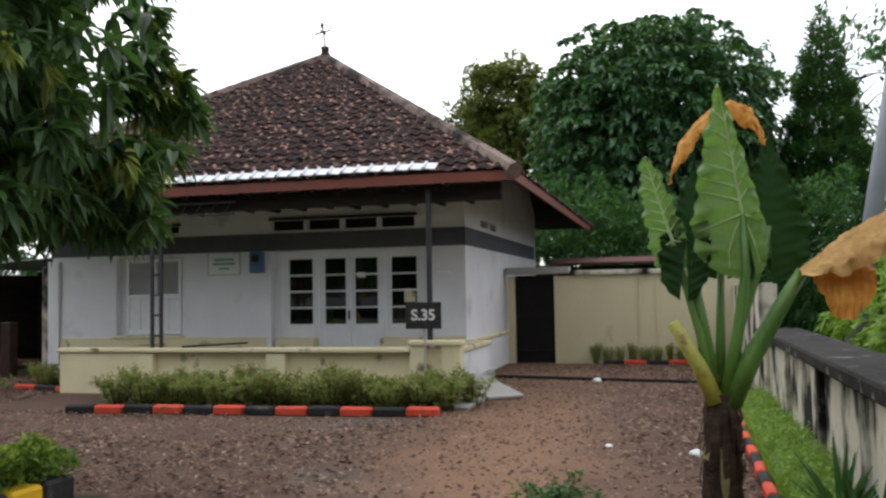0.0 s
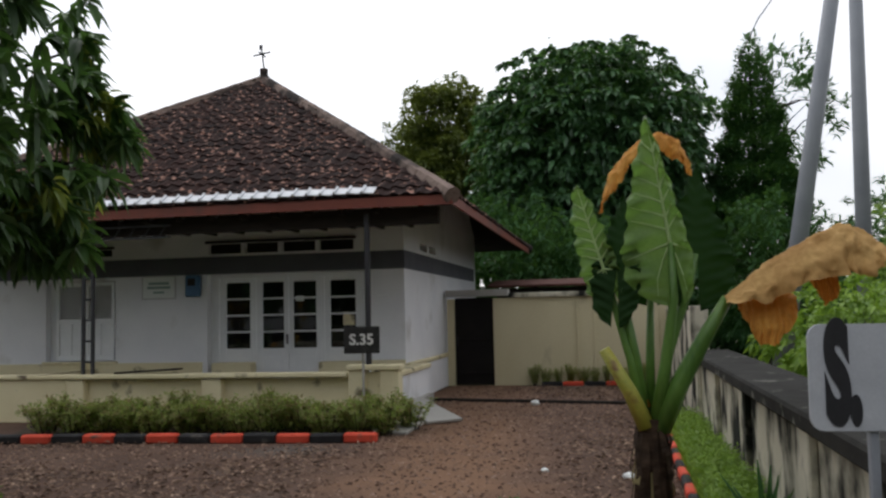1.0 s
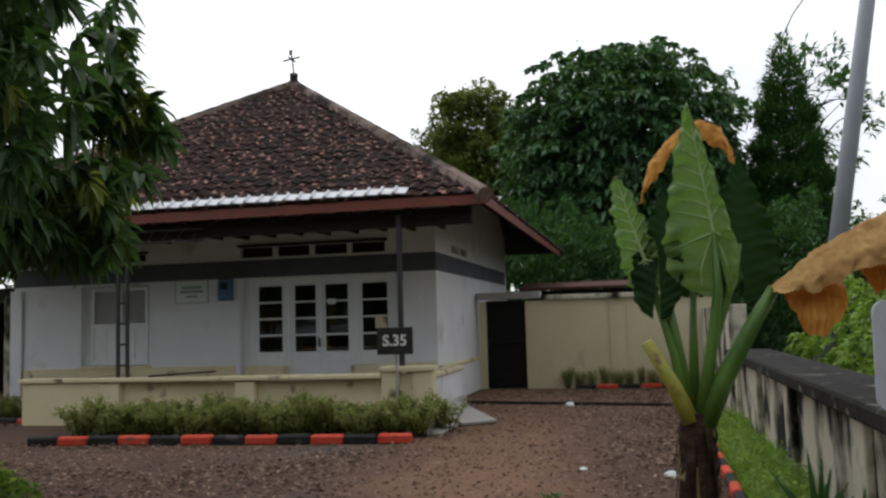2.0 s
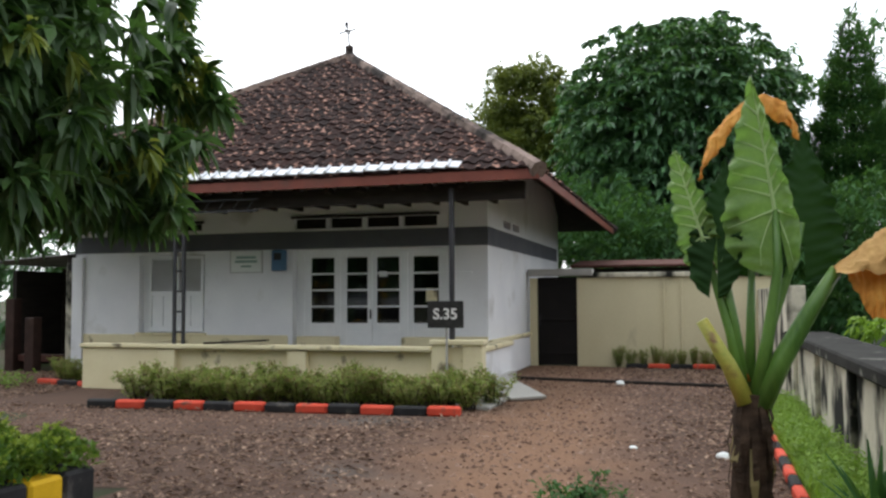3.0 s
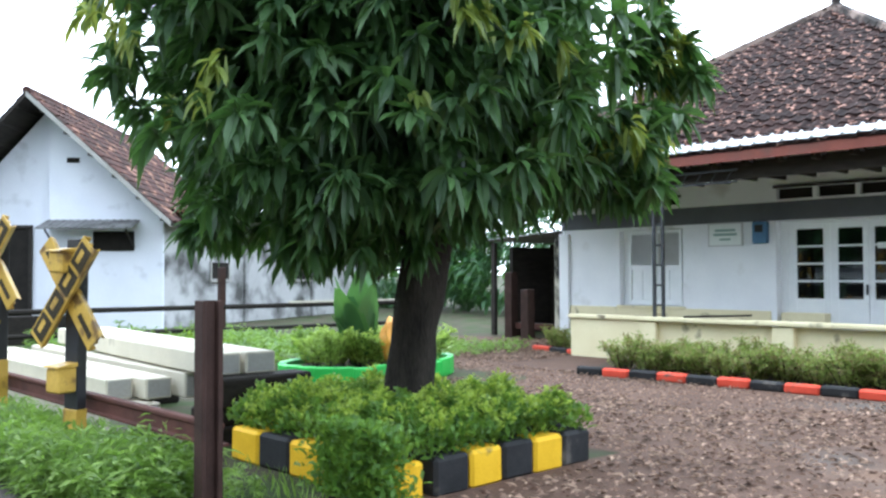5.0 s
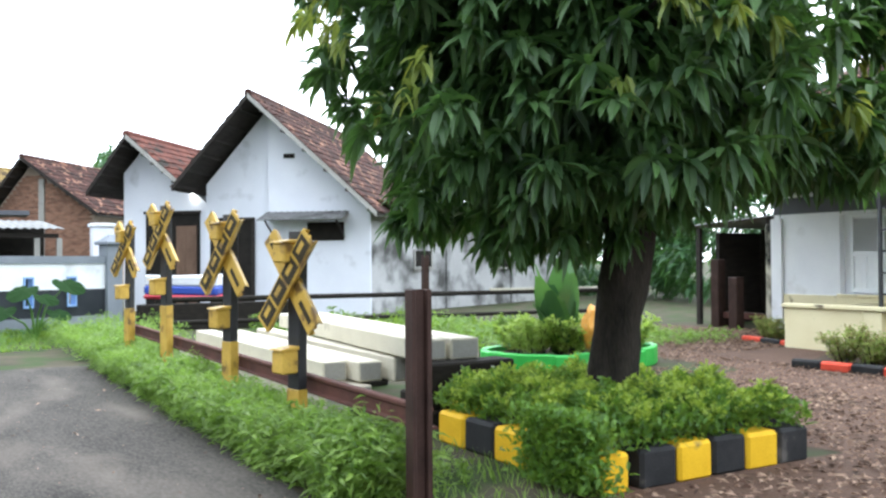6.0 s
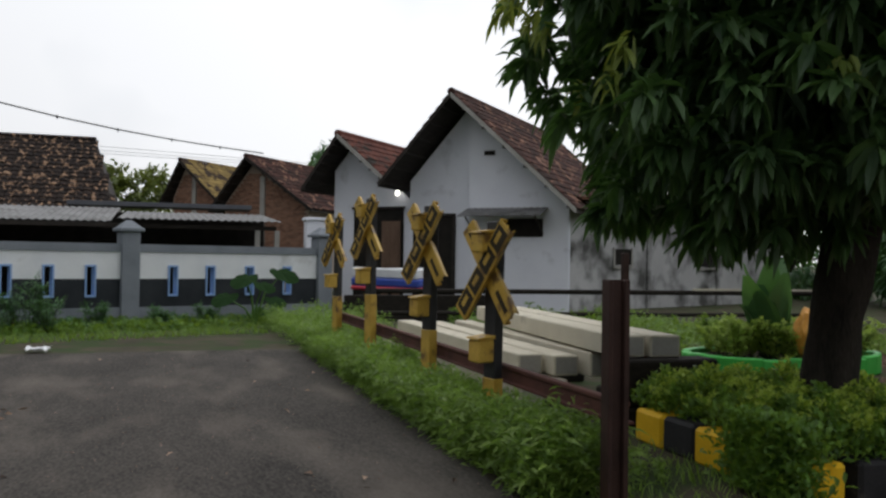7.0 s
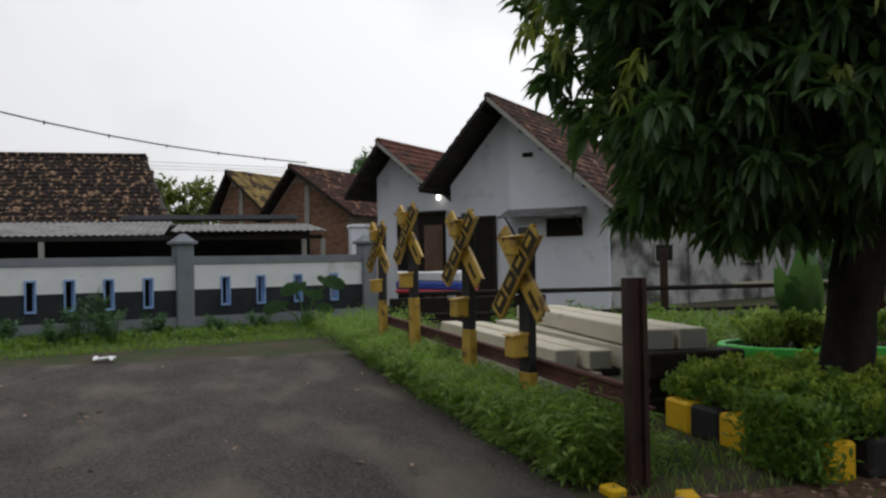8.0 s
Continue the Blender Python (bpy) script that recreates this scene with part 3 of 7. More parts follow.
# the glazed double door with fixed side lights
entrance = part("door_frame", block(DOOR[0], DOOR[1], WY + 0.2, WY + 0.27, 2.40, 2.465, 0.006), PAINT_WHITE, house, "white painted entrance frame")
for x0, x1 in ((-8.28, -8.12), (-7.42, -7.36), (-6.04, -5.98), (-5.25, -5.12)):
    frame_part(x0, x1, 0.2, 2.40, WY + 0.19, WY + 0.27, entrance, "jamb")
LEAVES = [(-8.12, -7.42, -7.98, -7.49, 0.78), (-7.36, -6.705, -7.23, -6.80, 0.22), (-6.695, -6.04, -6.61, -6.15, 0.22), (-5.98, -5.25, -5.87, -5.37, 0.78)]
for i, (x0, x1, g0, g1, bottom) in enumerate(LEAVES):
    y0, y1 = WY + 0.2, WY + 0.25
    leaf = part("door_leaf" if bottom < 0.5 else "side_light", block(x0, g0, y0, y1, bottom, 2.40, 0.004), PAINT_WHITE, house, "white glazed leaf of four panes")
    frame_part(g1, x1, bottom, 2.40, y0, y1, leaf, "stile")
    frame_part(g0, g1, 2.31, 2.40, y0, y1, leaf, "rail")
    frame_part(g0, g1, bottom, 1.04, y0, y1, leaf, "lower_panel")
    if bottom < 0.5:
        frame_part(x0 + 0.14, x1 - 0.14, 0.35, 0.88, y0 - 0.012, y0 - 0.001, leaf, "raised_panel")
    else:
        part("side_light_sill", block(x0 - 0.05, x1 + 0.05, WY - 0.06, y0 + 0.04, 0.2, 0.78, 0.01), CREAM, house, "cream low wall below the side light")
    for k in range(1, 4):
        z = 1.04 + k * 1.27 / 4
        frame_part(g0, g1, z - 0.017, z + 0.017, y0 + 0.005, y1 - 0.005, leaf, "muntin")
    for k in range(4):
        z = 1.04 + k * 1.27 / 4
        p = part("pane", block(g0, g1, y0 + 0.022, y0 + 0.027, z + 0.017, z + 0.30), GLASS, leaf, "dark window pane")
        p.visible_shadow = False
part("door_handle", block(-6.74, -6.715, WY + 0.15, WY + 0.198, 1.12, 1.3, 0.004), STEEL, house)
part("notice", block(-6.56, -6.4, WY + 0.212, WY + 0.217, 1.93, 2.03), PLAQUE, house, "small paper notice on the pane")
part("notice", block(-5.62, -5.4, WY + 0.212, WY + 0.217, 1.45, 1.7), CREAM, house, "cream sheet on the pane")

# the shuttered window in its shallow recess
part("recess_back", block(WIN[0], WIN[1], WY + 0.16, WY + 0.27, WIN[2], WIN[3]), WHITE, house)
part("window_sill", block(WIN[0] - 0.05, WIN[1] + 0.05, WY - 0.06, WY + 0.16, WIN[2] - 0.06, WIN[2] - 0.002, 0.01), CREAM, house)
slat_me = bpy.data.meshes.new("slat")
bm = block(-0.255, 0.255, -0.004, 0.028, -0.003, 0.003, 0.0, pose(0, 0, 0, -35))
bm.to_mesh(slat_me), bm.free()
slat_me.materials.append(SHUTTER)
for x0, x1 in ((-11.58, -10.95), (-10.94, -10.31)):
    sh = part("shutter", block(x0, x0 + 0.06, WY + 0.09, WY + 0.14, 0.86, 2.4, 0.005), PAINT_WHITE, house, "white louvred shutter")
    frame_part(x1 - 0.06, x1, 0.86, 2.4, WY + 0.09, WY + 0.14, sh, "stile")
    for z0, z1 in ((0.86, 0.96), (1.58, 1.68), (2.34, 2.4)):
        frame_part(x0 + 0.06, x1 - 0.06, z0, z1, WY + 0.09, WY + 0.14, sh, "rail")
    frame_part((x0 + x1) / 2 - 0.02, (x0 + x1) / 2 + 0.02, 0.96, 1.58, WY + 0.1, WY + 0.135, sh, "mullion")
    frame_part(x0 + 0.06, x1 - 0.06, 0.96, 1.58, WY + 0.125, WY + 0.135, sh, "lower_panel")
    for k in range(17):
        shared("slat", slat_me, sh, pose((x0 + x1) / 2, WY + 0.105, 1.70 + k * 0.038))

# porch: floor, parapet with pilasters and caps
PX0, PX1, PY = -10.86, -3.8, 13.0
part("porch_floor", block(PX0 + 0.05, PX1 - 0.05, PY + 0.15, WY - 0.031, 0, 0.2), CONCRETE, house, "grey concrete porch floor")
for a, b in ((-9.05, -7.0), (-6.67, -4.6)):
    part("parapet_panel", block(a, b, PY + 0.11, PY + 0.2, 0, 0.68), CREAM, house, "cream recessed parapet panel")
    part("panel_foot", block(a, b, PY + 0.0, PY + 0.109, 0.0, 0.2, 0.004), CREAM, house)
part("parapet_panel", block(PX0, -9.37, PY + 0.0, PY + 0.2, 0, 0.7, 0.01), CREAM, house)
part("parapet_panel", block(-4.33, -4.1, PY + 0.05, PY + 0.2, 0, 0.76), CREAM, house)
for a, b in ((-9.37, -9.05), (-7.0, -6.67), (-4.6, -4.33), (-4.1, PX1)):
    part("parapet_pilaster", block(a, b, PY - 0.015, PY + 0.22, 0, 0.68 if b < -4.5 else 0.8, 0.01), CREAM, house)
part("parapet_cap", block(PX0 - 0.03, -4.6, PY - 0.05, PY + 0.25, 0.7, 0.77, 0.015), CREAM, house, "cream worn parapet cap")
part("parapet_cap", block(-4.62, PX1 + 0.03, PY - 0.05, PY + 0.25, 0.80, 0.88, 0.015), CREAM, house)
part("parapet_side", block(PX1 - 0.35, PX1 - 0.15, PY + 0.25, WY - 0.001, 0, 0.66, 0.01), WHITE, house, "white side parapet")
part("parapet_cap", block(PX1 - 0.4, PX1 - 0.1, PY + 0.25, WY - 0.001, 0.66, 0.74, 0.015), CREAM, house)
part("parapet_side", block(PX0, PX0 + 0.2, PY + 0.25, WY - 0.04, 0, 0.7, 0.01), CREAM, house)
# steel posts that carry the eave
post = part("eave_post", block(-9.17, -9.12, 13.1, 13.15, 0.77, 3.2), STEEL, house, "dark lattice steel post")
frame_part(-9.0, -8.95, 0.77, 3.2, 13.1, 13.15, post, "flange", STEEL, 0.003)
for k in range(7):
    frame_part(-9.12, -9.0, 0.95 + k * 0.34, 0.985 + k * 0.34, 13.11, 13.14, post, "rung", STEEL, 0.003)
part("eave_post", block(-4.34, -4.265, 13.09, 13.165, 0.88, 3.2, 0.006), STEEL, house, "dark steel post")
part("eave_beam", block(-13.2, -3.2, 13.3, 13.42, 3.02, 3.3, 0.008), DARK_WOOD, house, "dark timber eave beam")
part("wall_plate", block(-13.2, -4.0, WY - 0.14, WY - 0.015, 3.32, 3.5, 0.008), DARK_WOOD, house)
for k in range(17):
    part("joist", block(-13.0 + k * 0.55, -12.93 + k * 0.55, 13.06, WY - 0.15, 3.2 + 0.012 * (k % 3), 3.31, 0.004), DARK_WOOD, house)
for z in (2.95, 3.14):
    part("bracket_bar", block(-8.95, -7.6, 13.11, 13.14, z, z + 0.03), STEEL, house)
for k in range(5):
    part("bracket_strut", tubed([(-8.9 + k * 0.27, 13.125, 2.96), (-8.75 + k * 0.27, 13.125, 3.16)], 0.01, 5), STEEL, house)

# roof
EX0, EX1, EY0, EY1, EZ = -13.85, -2.93, 12.9, 24.9, 3.42
APEX = Vector((-8.38, 18.95, 7.12))
corners = [Vector((EX0, EY0, EZ)), Vector((EX1, EY0, EZ)), Vector((EX1, EY1, EZ)), Vector((EX0, EY1, EZ))]
bm = bmesh.new()
top = [bm.verts.new(c) for c in corners] + [bm.verts.new(APEX)]
low = [bm.verts.new(c - Vector((0, 0, 0.06))) for c in corners] + [bm.verts.new(APEX - Vector((0, 0, 0.12)))]
for i in range(4):
    j = (i + 1) % 4
    bm.faces.new((top[i], top[j], top[4]))
    bm.faces.new((low[j], low[i], low[4]))
    bm.faces.new((top[j], top[i], low[i], low[j]))
roof = part("roof", bm, DARK_WOOD, house, "weathered hipped clay tile roof")
part("fascia", block(EX0 - 0.02, EX1 + 0.02, EY0 - 0.035, EY0 - 0.003, EZ - 0.165, EZ - 0.01, 0.004), FASCIA, roof, "red-brown fascia board")
part("fascia", block(EX1 + 0.003, EX1 + 0.035, EY0, EY1, EZ - 0.165, EZ - 0.01, 0.004), FASCIA, roof, "red-brown fascia board")
part("fascia", block(EX0 - 0.035, EX0 - 0.003, EY0, EY1, EZ - 0.165, EZ - 0.01, 0.004), FASCIA, roof, "red-brown fascia board")
for k in range(20):
    x = -13.3 + k * 0.55
    rise = (APEX.z - EZ) / (APEX.y - EY0)
    bm = bmesh.new()
    run = min(2.9, (x - EX0 - 0.1) * 1.1, (EX1 - 0.1 - x) * 1.1)
    if run < 0.3:
        bm.free()
        continue
    box(bm, x - 0.035, x + 0.035, 0, run, -0.13, -0.01)
    for v in bm.verts:
        v.co = Vector((v.co.x, EY0 + v.co.y, EZ - 0.07 + v.co.y * rise + v.co.z))
    part("rafter", bm, DARK_WOOD, roof)


def slope_frame(a, b):
    """Local axes of one roof slope with eave corners a to b."""
    u = (b - a).normalized()
    foot = a + u * (APEX - a).dot(u)
    v = (APEX - foot)
    return u, v.normalized(), v.length, foot


def tile_shape():
    """One pantile: a roll and a trough, with a thick lower edge. u across, v up the slope, w out."""
    us = [-0.12, -0.075, -0.03, 0.02, 0.075, 0.12]
    ws = [0.012, 0.038, 0.034, 0.008, 0.0, 0.012]
    verts = [(u, -0.165, w + 0.03) for u, w in zip(us, ws)] + [(u, 0.165, w + 0.006) for u, w in zip(us, ws)] + [(u, -0.165, w + 0.008) for u, w in zip(us, ws)]
    faces = [(i, i + 1, i + 7, i + 6) for i in range(5)] + [(i + 12, i + 13, i + 1, i) for i in range(5)]
    return verts, faces


TV, TF = tile_shape()
tile_me = bpy.data.meshes.new("roof_tile")
tile_me.from_pydata(TV, [], TF)
tile_me.materials.append(TILE)
rest_v, rest_f, singles = [], [], []
TVn = np.array(TV)
for i in range(4):
    a, b = corners[i], corners[(i + 1) % 4]
    u, v, length, foot = slope_frame(a, b)
    w = u.cross(v)
    rows = int(length / 0.27)
    for r in range(rows):
        s = 0.12 + r * 0.27
        left = (foot - a).length * (1 - s / length)
        right = (b - foot).length * (1 - s / length)
        for c in range(int(-left / 0.22), int(right / 0.22) + 1):
            q = foot + u * (c * 0.22 + random.uniform(-0.012, 0.012)) + v * (s + random.uniform(-0.02, 0.02))
            m = Matrix((u, v, w)).transposed().to_4x4()
            m = Matrix.Translation(q + w * random.uniform(0.0, 0.014)) @ m @ pose(0, 0, 0, random.uniform(-2.5, 2.5), random.uniform(-3, 3), random.uniform(-3, 3))
            if i == 0 and r < 7 and -5.2 < c * 0.22 < 5.2:
                singles.append(m)
            else:
                arr = np.array(m)
                k = len(rest_v)
                rest_v.extend((TVn @ arr[:3, :3].T + arr[:3, 3]).tolist())
                rest_f.extend([tuple(x + k for x in f) for f in TF])
cloud_mesh("roof_tile_field", rest_v, rest_f, TILE_REST, roof, "stuff", "dark weathered clay tiles")
# hips: bedded ridge tiles, and the finial with a weather vane
ridge_me = bpy.data.meshes.new("hip_tile")
bm = bmesh.new()
tube(bm, [(0, -0.2, 0.0), (0, 0.2, 0.03)], [0.14, 0.115], 8)
bm.to_mesh(ridge_me), bm.free()
ridge_me.materials.append(RIDGE)
for c in corners:
    d = APEX - c
    n = int(d.length / 0.34)
    for k in range(n):
        p = c + d * ((k + 0.4) / n)
        shared("hip_tile", ridge_me, roof, look(p - Vector((0, 0, 0.015)), p + d) @ pose(0, 0, 0, 90 + random.uniform(-2, 2), 0, random.uniform(-3, 3)) @ pose(0, 0, 0, 180))
part("finial", tubed([APEX - Vector((0, 0, 0.1)), APEX + Vector((0, 0, 0.1)), APEX + Vector((0, 0, 0.12)), APEX + Vector((0, 0, 0.27))], [0.2, 0.12, 0.09, 0.1], 10), RIDGE, roof, "mortar finial")
vane = part("weather_vane", tubed([APEX + Vector((0, 0, 0.3)), APEX + Vector((-0.06, 0, 0.82))], 0.02, 6), STEEL, roof, "thin dark iron weather vane")
part("arm", tubed([APEX + Vector((-0.26, 0, 0.6)), APEX + Vector((0.16, 0, 0.66))], 0.02, 6), STEEL, vane)
part("arm", tubed([APEX + Vector((-0.04, -0.2, 0.62)), APEX + Vector((-0.04, 0.2, 0.62))], 0.02, 6), STEEL, vane)
part("pointer", block(-0.05, 0.03, -0.008, 0.008, -0.05, 0.07, 0, Matrix.Translation(APEX + Vector((-0.06, 0, 0.78)))), STEEL, vane)
# white zinc flashing over the front eave, in short lapped lengths
flash_me = bpy.data.meshes.new("eave_flashing")
rise = math.atan2(APEX.z - EZ, APEX.y - EY0)
lap = pose(0, 0, 0, math.degrees(rise), 3.5, 0)
bm = block(-0.105, 0.098, 0.0, 0.22, 0.0, 0.014, 0.004, lap)
box(bm, -0.105, -0.06, -0.012, 0.225, 0.01, 0.05, 0.014, lap)  # rolled rib
bm.to_mesh(flash_me), bm.free()
flash_me.materials.append(ZINC)
for k in range(44):
    shared("eave_flashing", flash_me, roof, pose(-13.7 + k * 0.221, EY0 - 0.1, EZ + 0.045 + random.uniform(0, 0.008), 0, 0, random.uniform(-1.5, 1.5)))
for m in singles[:300]:
    shared("roof_tile", tile_me, roof, m)
if len(singles) > 300:
    k0, vv, ff = 0, [], []
    for m in singles[300:]:
        arr = np.array(m)
        vv.extend((TVn @ arr[:3, :3].T + arr[:3, 3]).tolist())
        ff.extend([tuple(x + k0 for x in f) for f in TF])
        k0 += len(TV)
    cloud_mesh("roof_tile_row", vv, ff, TILE_REST, roof, "stuff")

# ---- things at the house front ----


def bars(parent, rects, y, material, name="lettering_bar"):
    """Plain bars in place of writing: (x0, x1, z0, z1), a hair in front of y."""
    for x0, x1, z0, z1 in rects:
        part(name, block(x0, x1, y - 0.005, y - 0.001, z0, z1), material, parent)


def lettering(body, size, material, parent, m, bold=0.0):
    """Raised lettering centred on m: x along the line, y up, z towards the reader."""
    curve = bpy.data.curves.new("lettering", "FONT")
    curve.body, curve.size, curve.extrude, curve.offset = body, size, 0.002, bold
    curve.align_x, curve.align_y = "CENTER", "CENTER"
    holder = new("lettering_outline", curve)
    bpy.context.view_layer.update()
    me = bpy.data.meshes.new_from_object(holder.evaluated_get(bpy.context.evaluated_depsgraph_get()))
    bpy.data.objects.remove(holder)
    me.name = "lettering"
    me.transform(m)
    me.materials.clear()
    me.materials.append(material)
    ob = new("lettering", me)
    hang(ob, parent)
    return ob


plaque = thing("wall_plaque", (-9.28, WY - 0.002, 2.05), "pale rectangular plaque with grey-green lines on a white wall", "plaque")
part("board", block(-9.62, -8.95, WY - 0.022, WY - 0.001, 2.05, 2.46, 0.004), PLAQUE, plaque)
for a, b, c, d in ((-9.63, -8.94, 2.46, 2.485), (-9.63, -8.94, 2.025, 2.05), (-9.645, -9.62, 2.025, 2.485), (-8.95, -8.925, 2.025, 2.485)):
    part("rim", block(a, b, WY - 0.026, WY - 0.001, c, d), SHUTTER, plaque)
bars(plaque, [(-9.5, -9.07, 2.31, 2.36), (-9.53, -9.04, 2.23, 2.28), (-9.4, -9.17, 2.14, 2.18)], WY - 0.022, PLAQUE_INK)
meter = thing("electricity_meter", (-8.53, WY - 0.002, 2.06), "blue electricity meter box on a white wall", "meter box")
part("case", block(-8.68, -8.4, WY - 0.14, WY - 0.001, 2.06, 2.47, 0.02), BLUE_BOX, meter)
part("dial_window", block(-8.62, -8.46, WY - 0.146, WY - 0.141, 2.27, 2.41, 0.0), SIGN_BLACK, meter)
lamp_bar = thing("wall_bracket", (-4.78, WY - 0.002, 1.97), "small white bracket on the front wall", "bracket")
part("arm", block(-4.9, -4.66, WY - 0.06, WY - 0.001, 1.97, 2.0, 0.006), PAINT_WHITE, lamp_bar)

plate = thing("signal_sign", (-4.19, 12.4, 0), "worn black railway signal plate lettered S.35 on a thin post", "sign")
part("post", tubed([(-4.19, 12.43, 0), (-4.19, 12.43, 1.2)], 0.018, 8), CONCRETE, plate, "thin pale post")
part("plate", block(-4.47, -3.93, 12.39, 12.41, 1.08, 1.47, 0.008), SIGN_BLACK, plate)
lettering("S.35", 0.22, INK_WHITE, plate, pose(-4.2, 12.386, 1.275, 90), 0.005)
plank = thing("plank", (-8.3, 13.12, 0.77), "dark weathered plank lying along the porch parapet", "plank")
bm = block(-8.55, -7.42, 13.05, 13.2, 0.772, 0.8, 0.004)
for v in bm.verts:
    v.co.z += max(0, (v.co.x + 8.55)) * 0.05
part("board", bm, SLEEPER, plank)

ramp = thing("ramp", (-3.4, 13.1, 0), "pale concrete ramp slab against the porch corner", "ramp")
bm = block(-0.62, 0.62, -0.3, 0.3, -0.022, 0.022, 0.006)
bmesh.ops.transform(bm, matrix=pose(-3.5, 13.42, 0.15, 0, 10, -49), verts=bm.verts)
part("slab", bm, CONCRETE, ramp)
slab = thing("step_slab", (-3.8, 12.2, 0), "broken flat concrete slab at the porch corner", "slab")
part("slab", block(-4.15, -3.4, 11.75, 12.9, 0.0, 0.05, 0.012), CONCRETE, slab)

# ---- gate wall, side wall ----
gw = thing("gate_wall", (-1.5, 19.6, 0), "pale cream yard wall with dirty coping and buttresses", "wall", kind="structure")
bm = bmesh.new()
holed(bm, -4.3, 0.9, 0, 1.94, 19.6, 19.78, [(-4.14, -3.25, -0.01, 1.985)])
part("wall_face", bm, CREAM_PALE, gw)
part("lintel", block(-4.32, -2.9, 19.5, 19.85, 1.99, 2.14, 0.012), CONCRETE, gw, "concrete lintel over the gate")
part("coping", block(-2.89, 0.95, 19.52, 19.86, 1.942, 2.05, 0.015), MOSSY, gw, "mouldy coping")
for x in (-1.42, -1.05, 0.3):
    part("buttress", block(x, x + 0.05, 19.56, 19.6, 0, 1.93, 0.006), CREAM_PALE, gw)
part("wall_return", block(0.5, 0.75, 13.4, 19.49, 0, 1.66, 0.01), MOSSY, gw, "cream wall stained by mould")
gate = thing("metal_gate", (-3.7, 19.65, 0), "black sheet-metal gate in a cream yard wall", "gate")
part("gate_leaf", block(-4.13, -3.26, 19.66, 19.7, 0.03, 1.96, 0.004), GATE_BLACK, gate)
for z in (0.25, 1.0, 1.75):
    part("gate_rail", block(-4.12, -3.27, 19.63, 19.659, z, z + 0.05, 0.004), GATE_BLACK, gate)
part("gate_handle", tubed([(-4.07, 19.6, 0.9), (-4.07, 19.57, 1.0), (-4.07, 19.6, 1.12)], 0.012, 6), STEEL, gate)

rw = thing("boundary_wall", (0.6, 8.0, 0), "low boundary wall with black mould streaks and flat coping", "wall", kind="structure")
part("wall_face", block(0.56, 0.86, 2.6, 13.39, 0, 0.9), MOSSY, rw)
part("coping", block(0.44, 1.02, 2.55, 13.39, 0.902, 1.02, 0.02), MOULD_CAP, rw, "mouldy black coping")
for y in (3.2, 5.7, 8.3, 10.6, 12.8):
    part("pier", block(0.5, 0.559, y, y + 0.34, 0, 0.9, 0.01), MOSSY, rw)
drain = thing("edging_strip", (-2.2, 15.9, 0), "dark low concrete edging across the yard", "edging", kind="structure")
part("edge", block(-2.0, 2.0, -0.06, 0.06, 0, 0.055, 0.012, pose(-2.2, 15.95, 0.0, 0, 0, -11.5)), SLEEPER, drain)

# ---- kerbs ----


def kerb_mesh(length, depth, height, material):
    me = bpy.data.meshes.new("kerb_block")
    bm = block(-length / 2, length / 2, -depth / 2, depth / 2, 0, height, min(0.025, height * 0.2))
    bm.to_mesh(me), bm.free()
    me.materials.append(material)
    return me


def kerb_row(p, q, size, depth, height, colours, label, group, skip=()):
    """Blocks end to end from p to q in alternating colours, each one a thing."""
    d = Vector((q[0] - p[0], q[1] - p[1], 0))
    n = max(1, round(d.length / size))
    step = d.length / n
    meshes = [kerb_mesh(step - 0.012, depth, height, c) for c, _ in colours]
    turn = math.degrees(math.atan2(d.y, d.x))
    for k in range(n):
        if k in skip:
            continue
        c = Vector((*p, 0)) + d * ((k + 0.5) / n)
        ob = shared("kerb_block", meshes[k % len(colours)], None, pose(c.x, c.y, random.uniform(-0.008, 0.004), random.uniform(-1, 1), 0, turn + random.uniform(-1.2, 1.2)))
        tagged(ob, colours[k % len(colours)][1] + " " + label, "kerb", group)


RB = [(KERB_BLACK, "black-painted"), (KERB_RED, "red-painted")]
YB = [(KERB_YELLOW, "yellow-painted"), (KERB_BLACK, "black-painted")]
kerb_row((-8.95, 10.75), (-3.62, 11.08), 0.43, 0.14, 0.13, RB, "kerb block edging the porch bed", "porch kerb")
kerb_row((-12.2, 13.55), (-10.6, 13.15), 0.5, 0.14, 0.1, RB[::-1], "kerb block of the side bed", "side kerb")
kerb_row((-2.2, 19.36), (0.1, 19.42), 0.46, 0.12, 0.1, RB, "kerb block below the yard wall", "wall kerb")
kerb_row((-0.04, 3.2), (0.03, 13.2), 0.42, 0.09, 0.1, RB, "kerb block of the grass strip", "strip kerb")
kerb_row((-5.22, 4.24), (-5.22, 5.95), 0.342, 0.24, 0.27, YB[::-1], "kerb block of the tree bed", "tree bed kerb")
kerb_row((-5.1, 4.03), (-7.22, 4.03), 0.424, 0.24, 0.27, YB, "kerb block of the tree bed", "tree bed kerb")
kerb_row((-5.4, 5.98), (-7.4, 5.98), 0.4, 0.24, 0.27, YB[::-1], "kerb block of the tree bed", "tree bed kerb")
kerb_row((-7.4, 4.2), (-7.4, 5.9), 0.36, 0.24, 0.27, YB, "kerb block of the tree bed", "tree bed kerb")
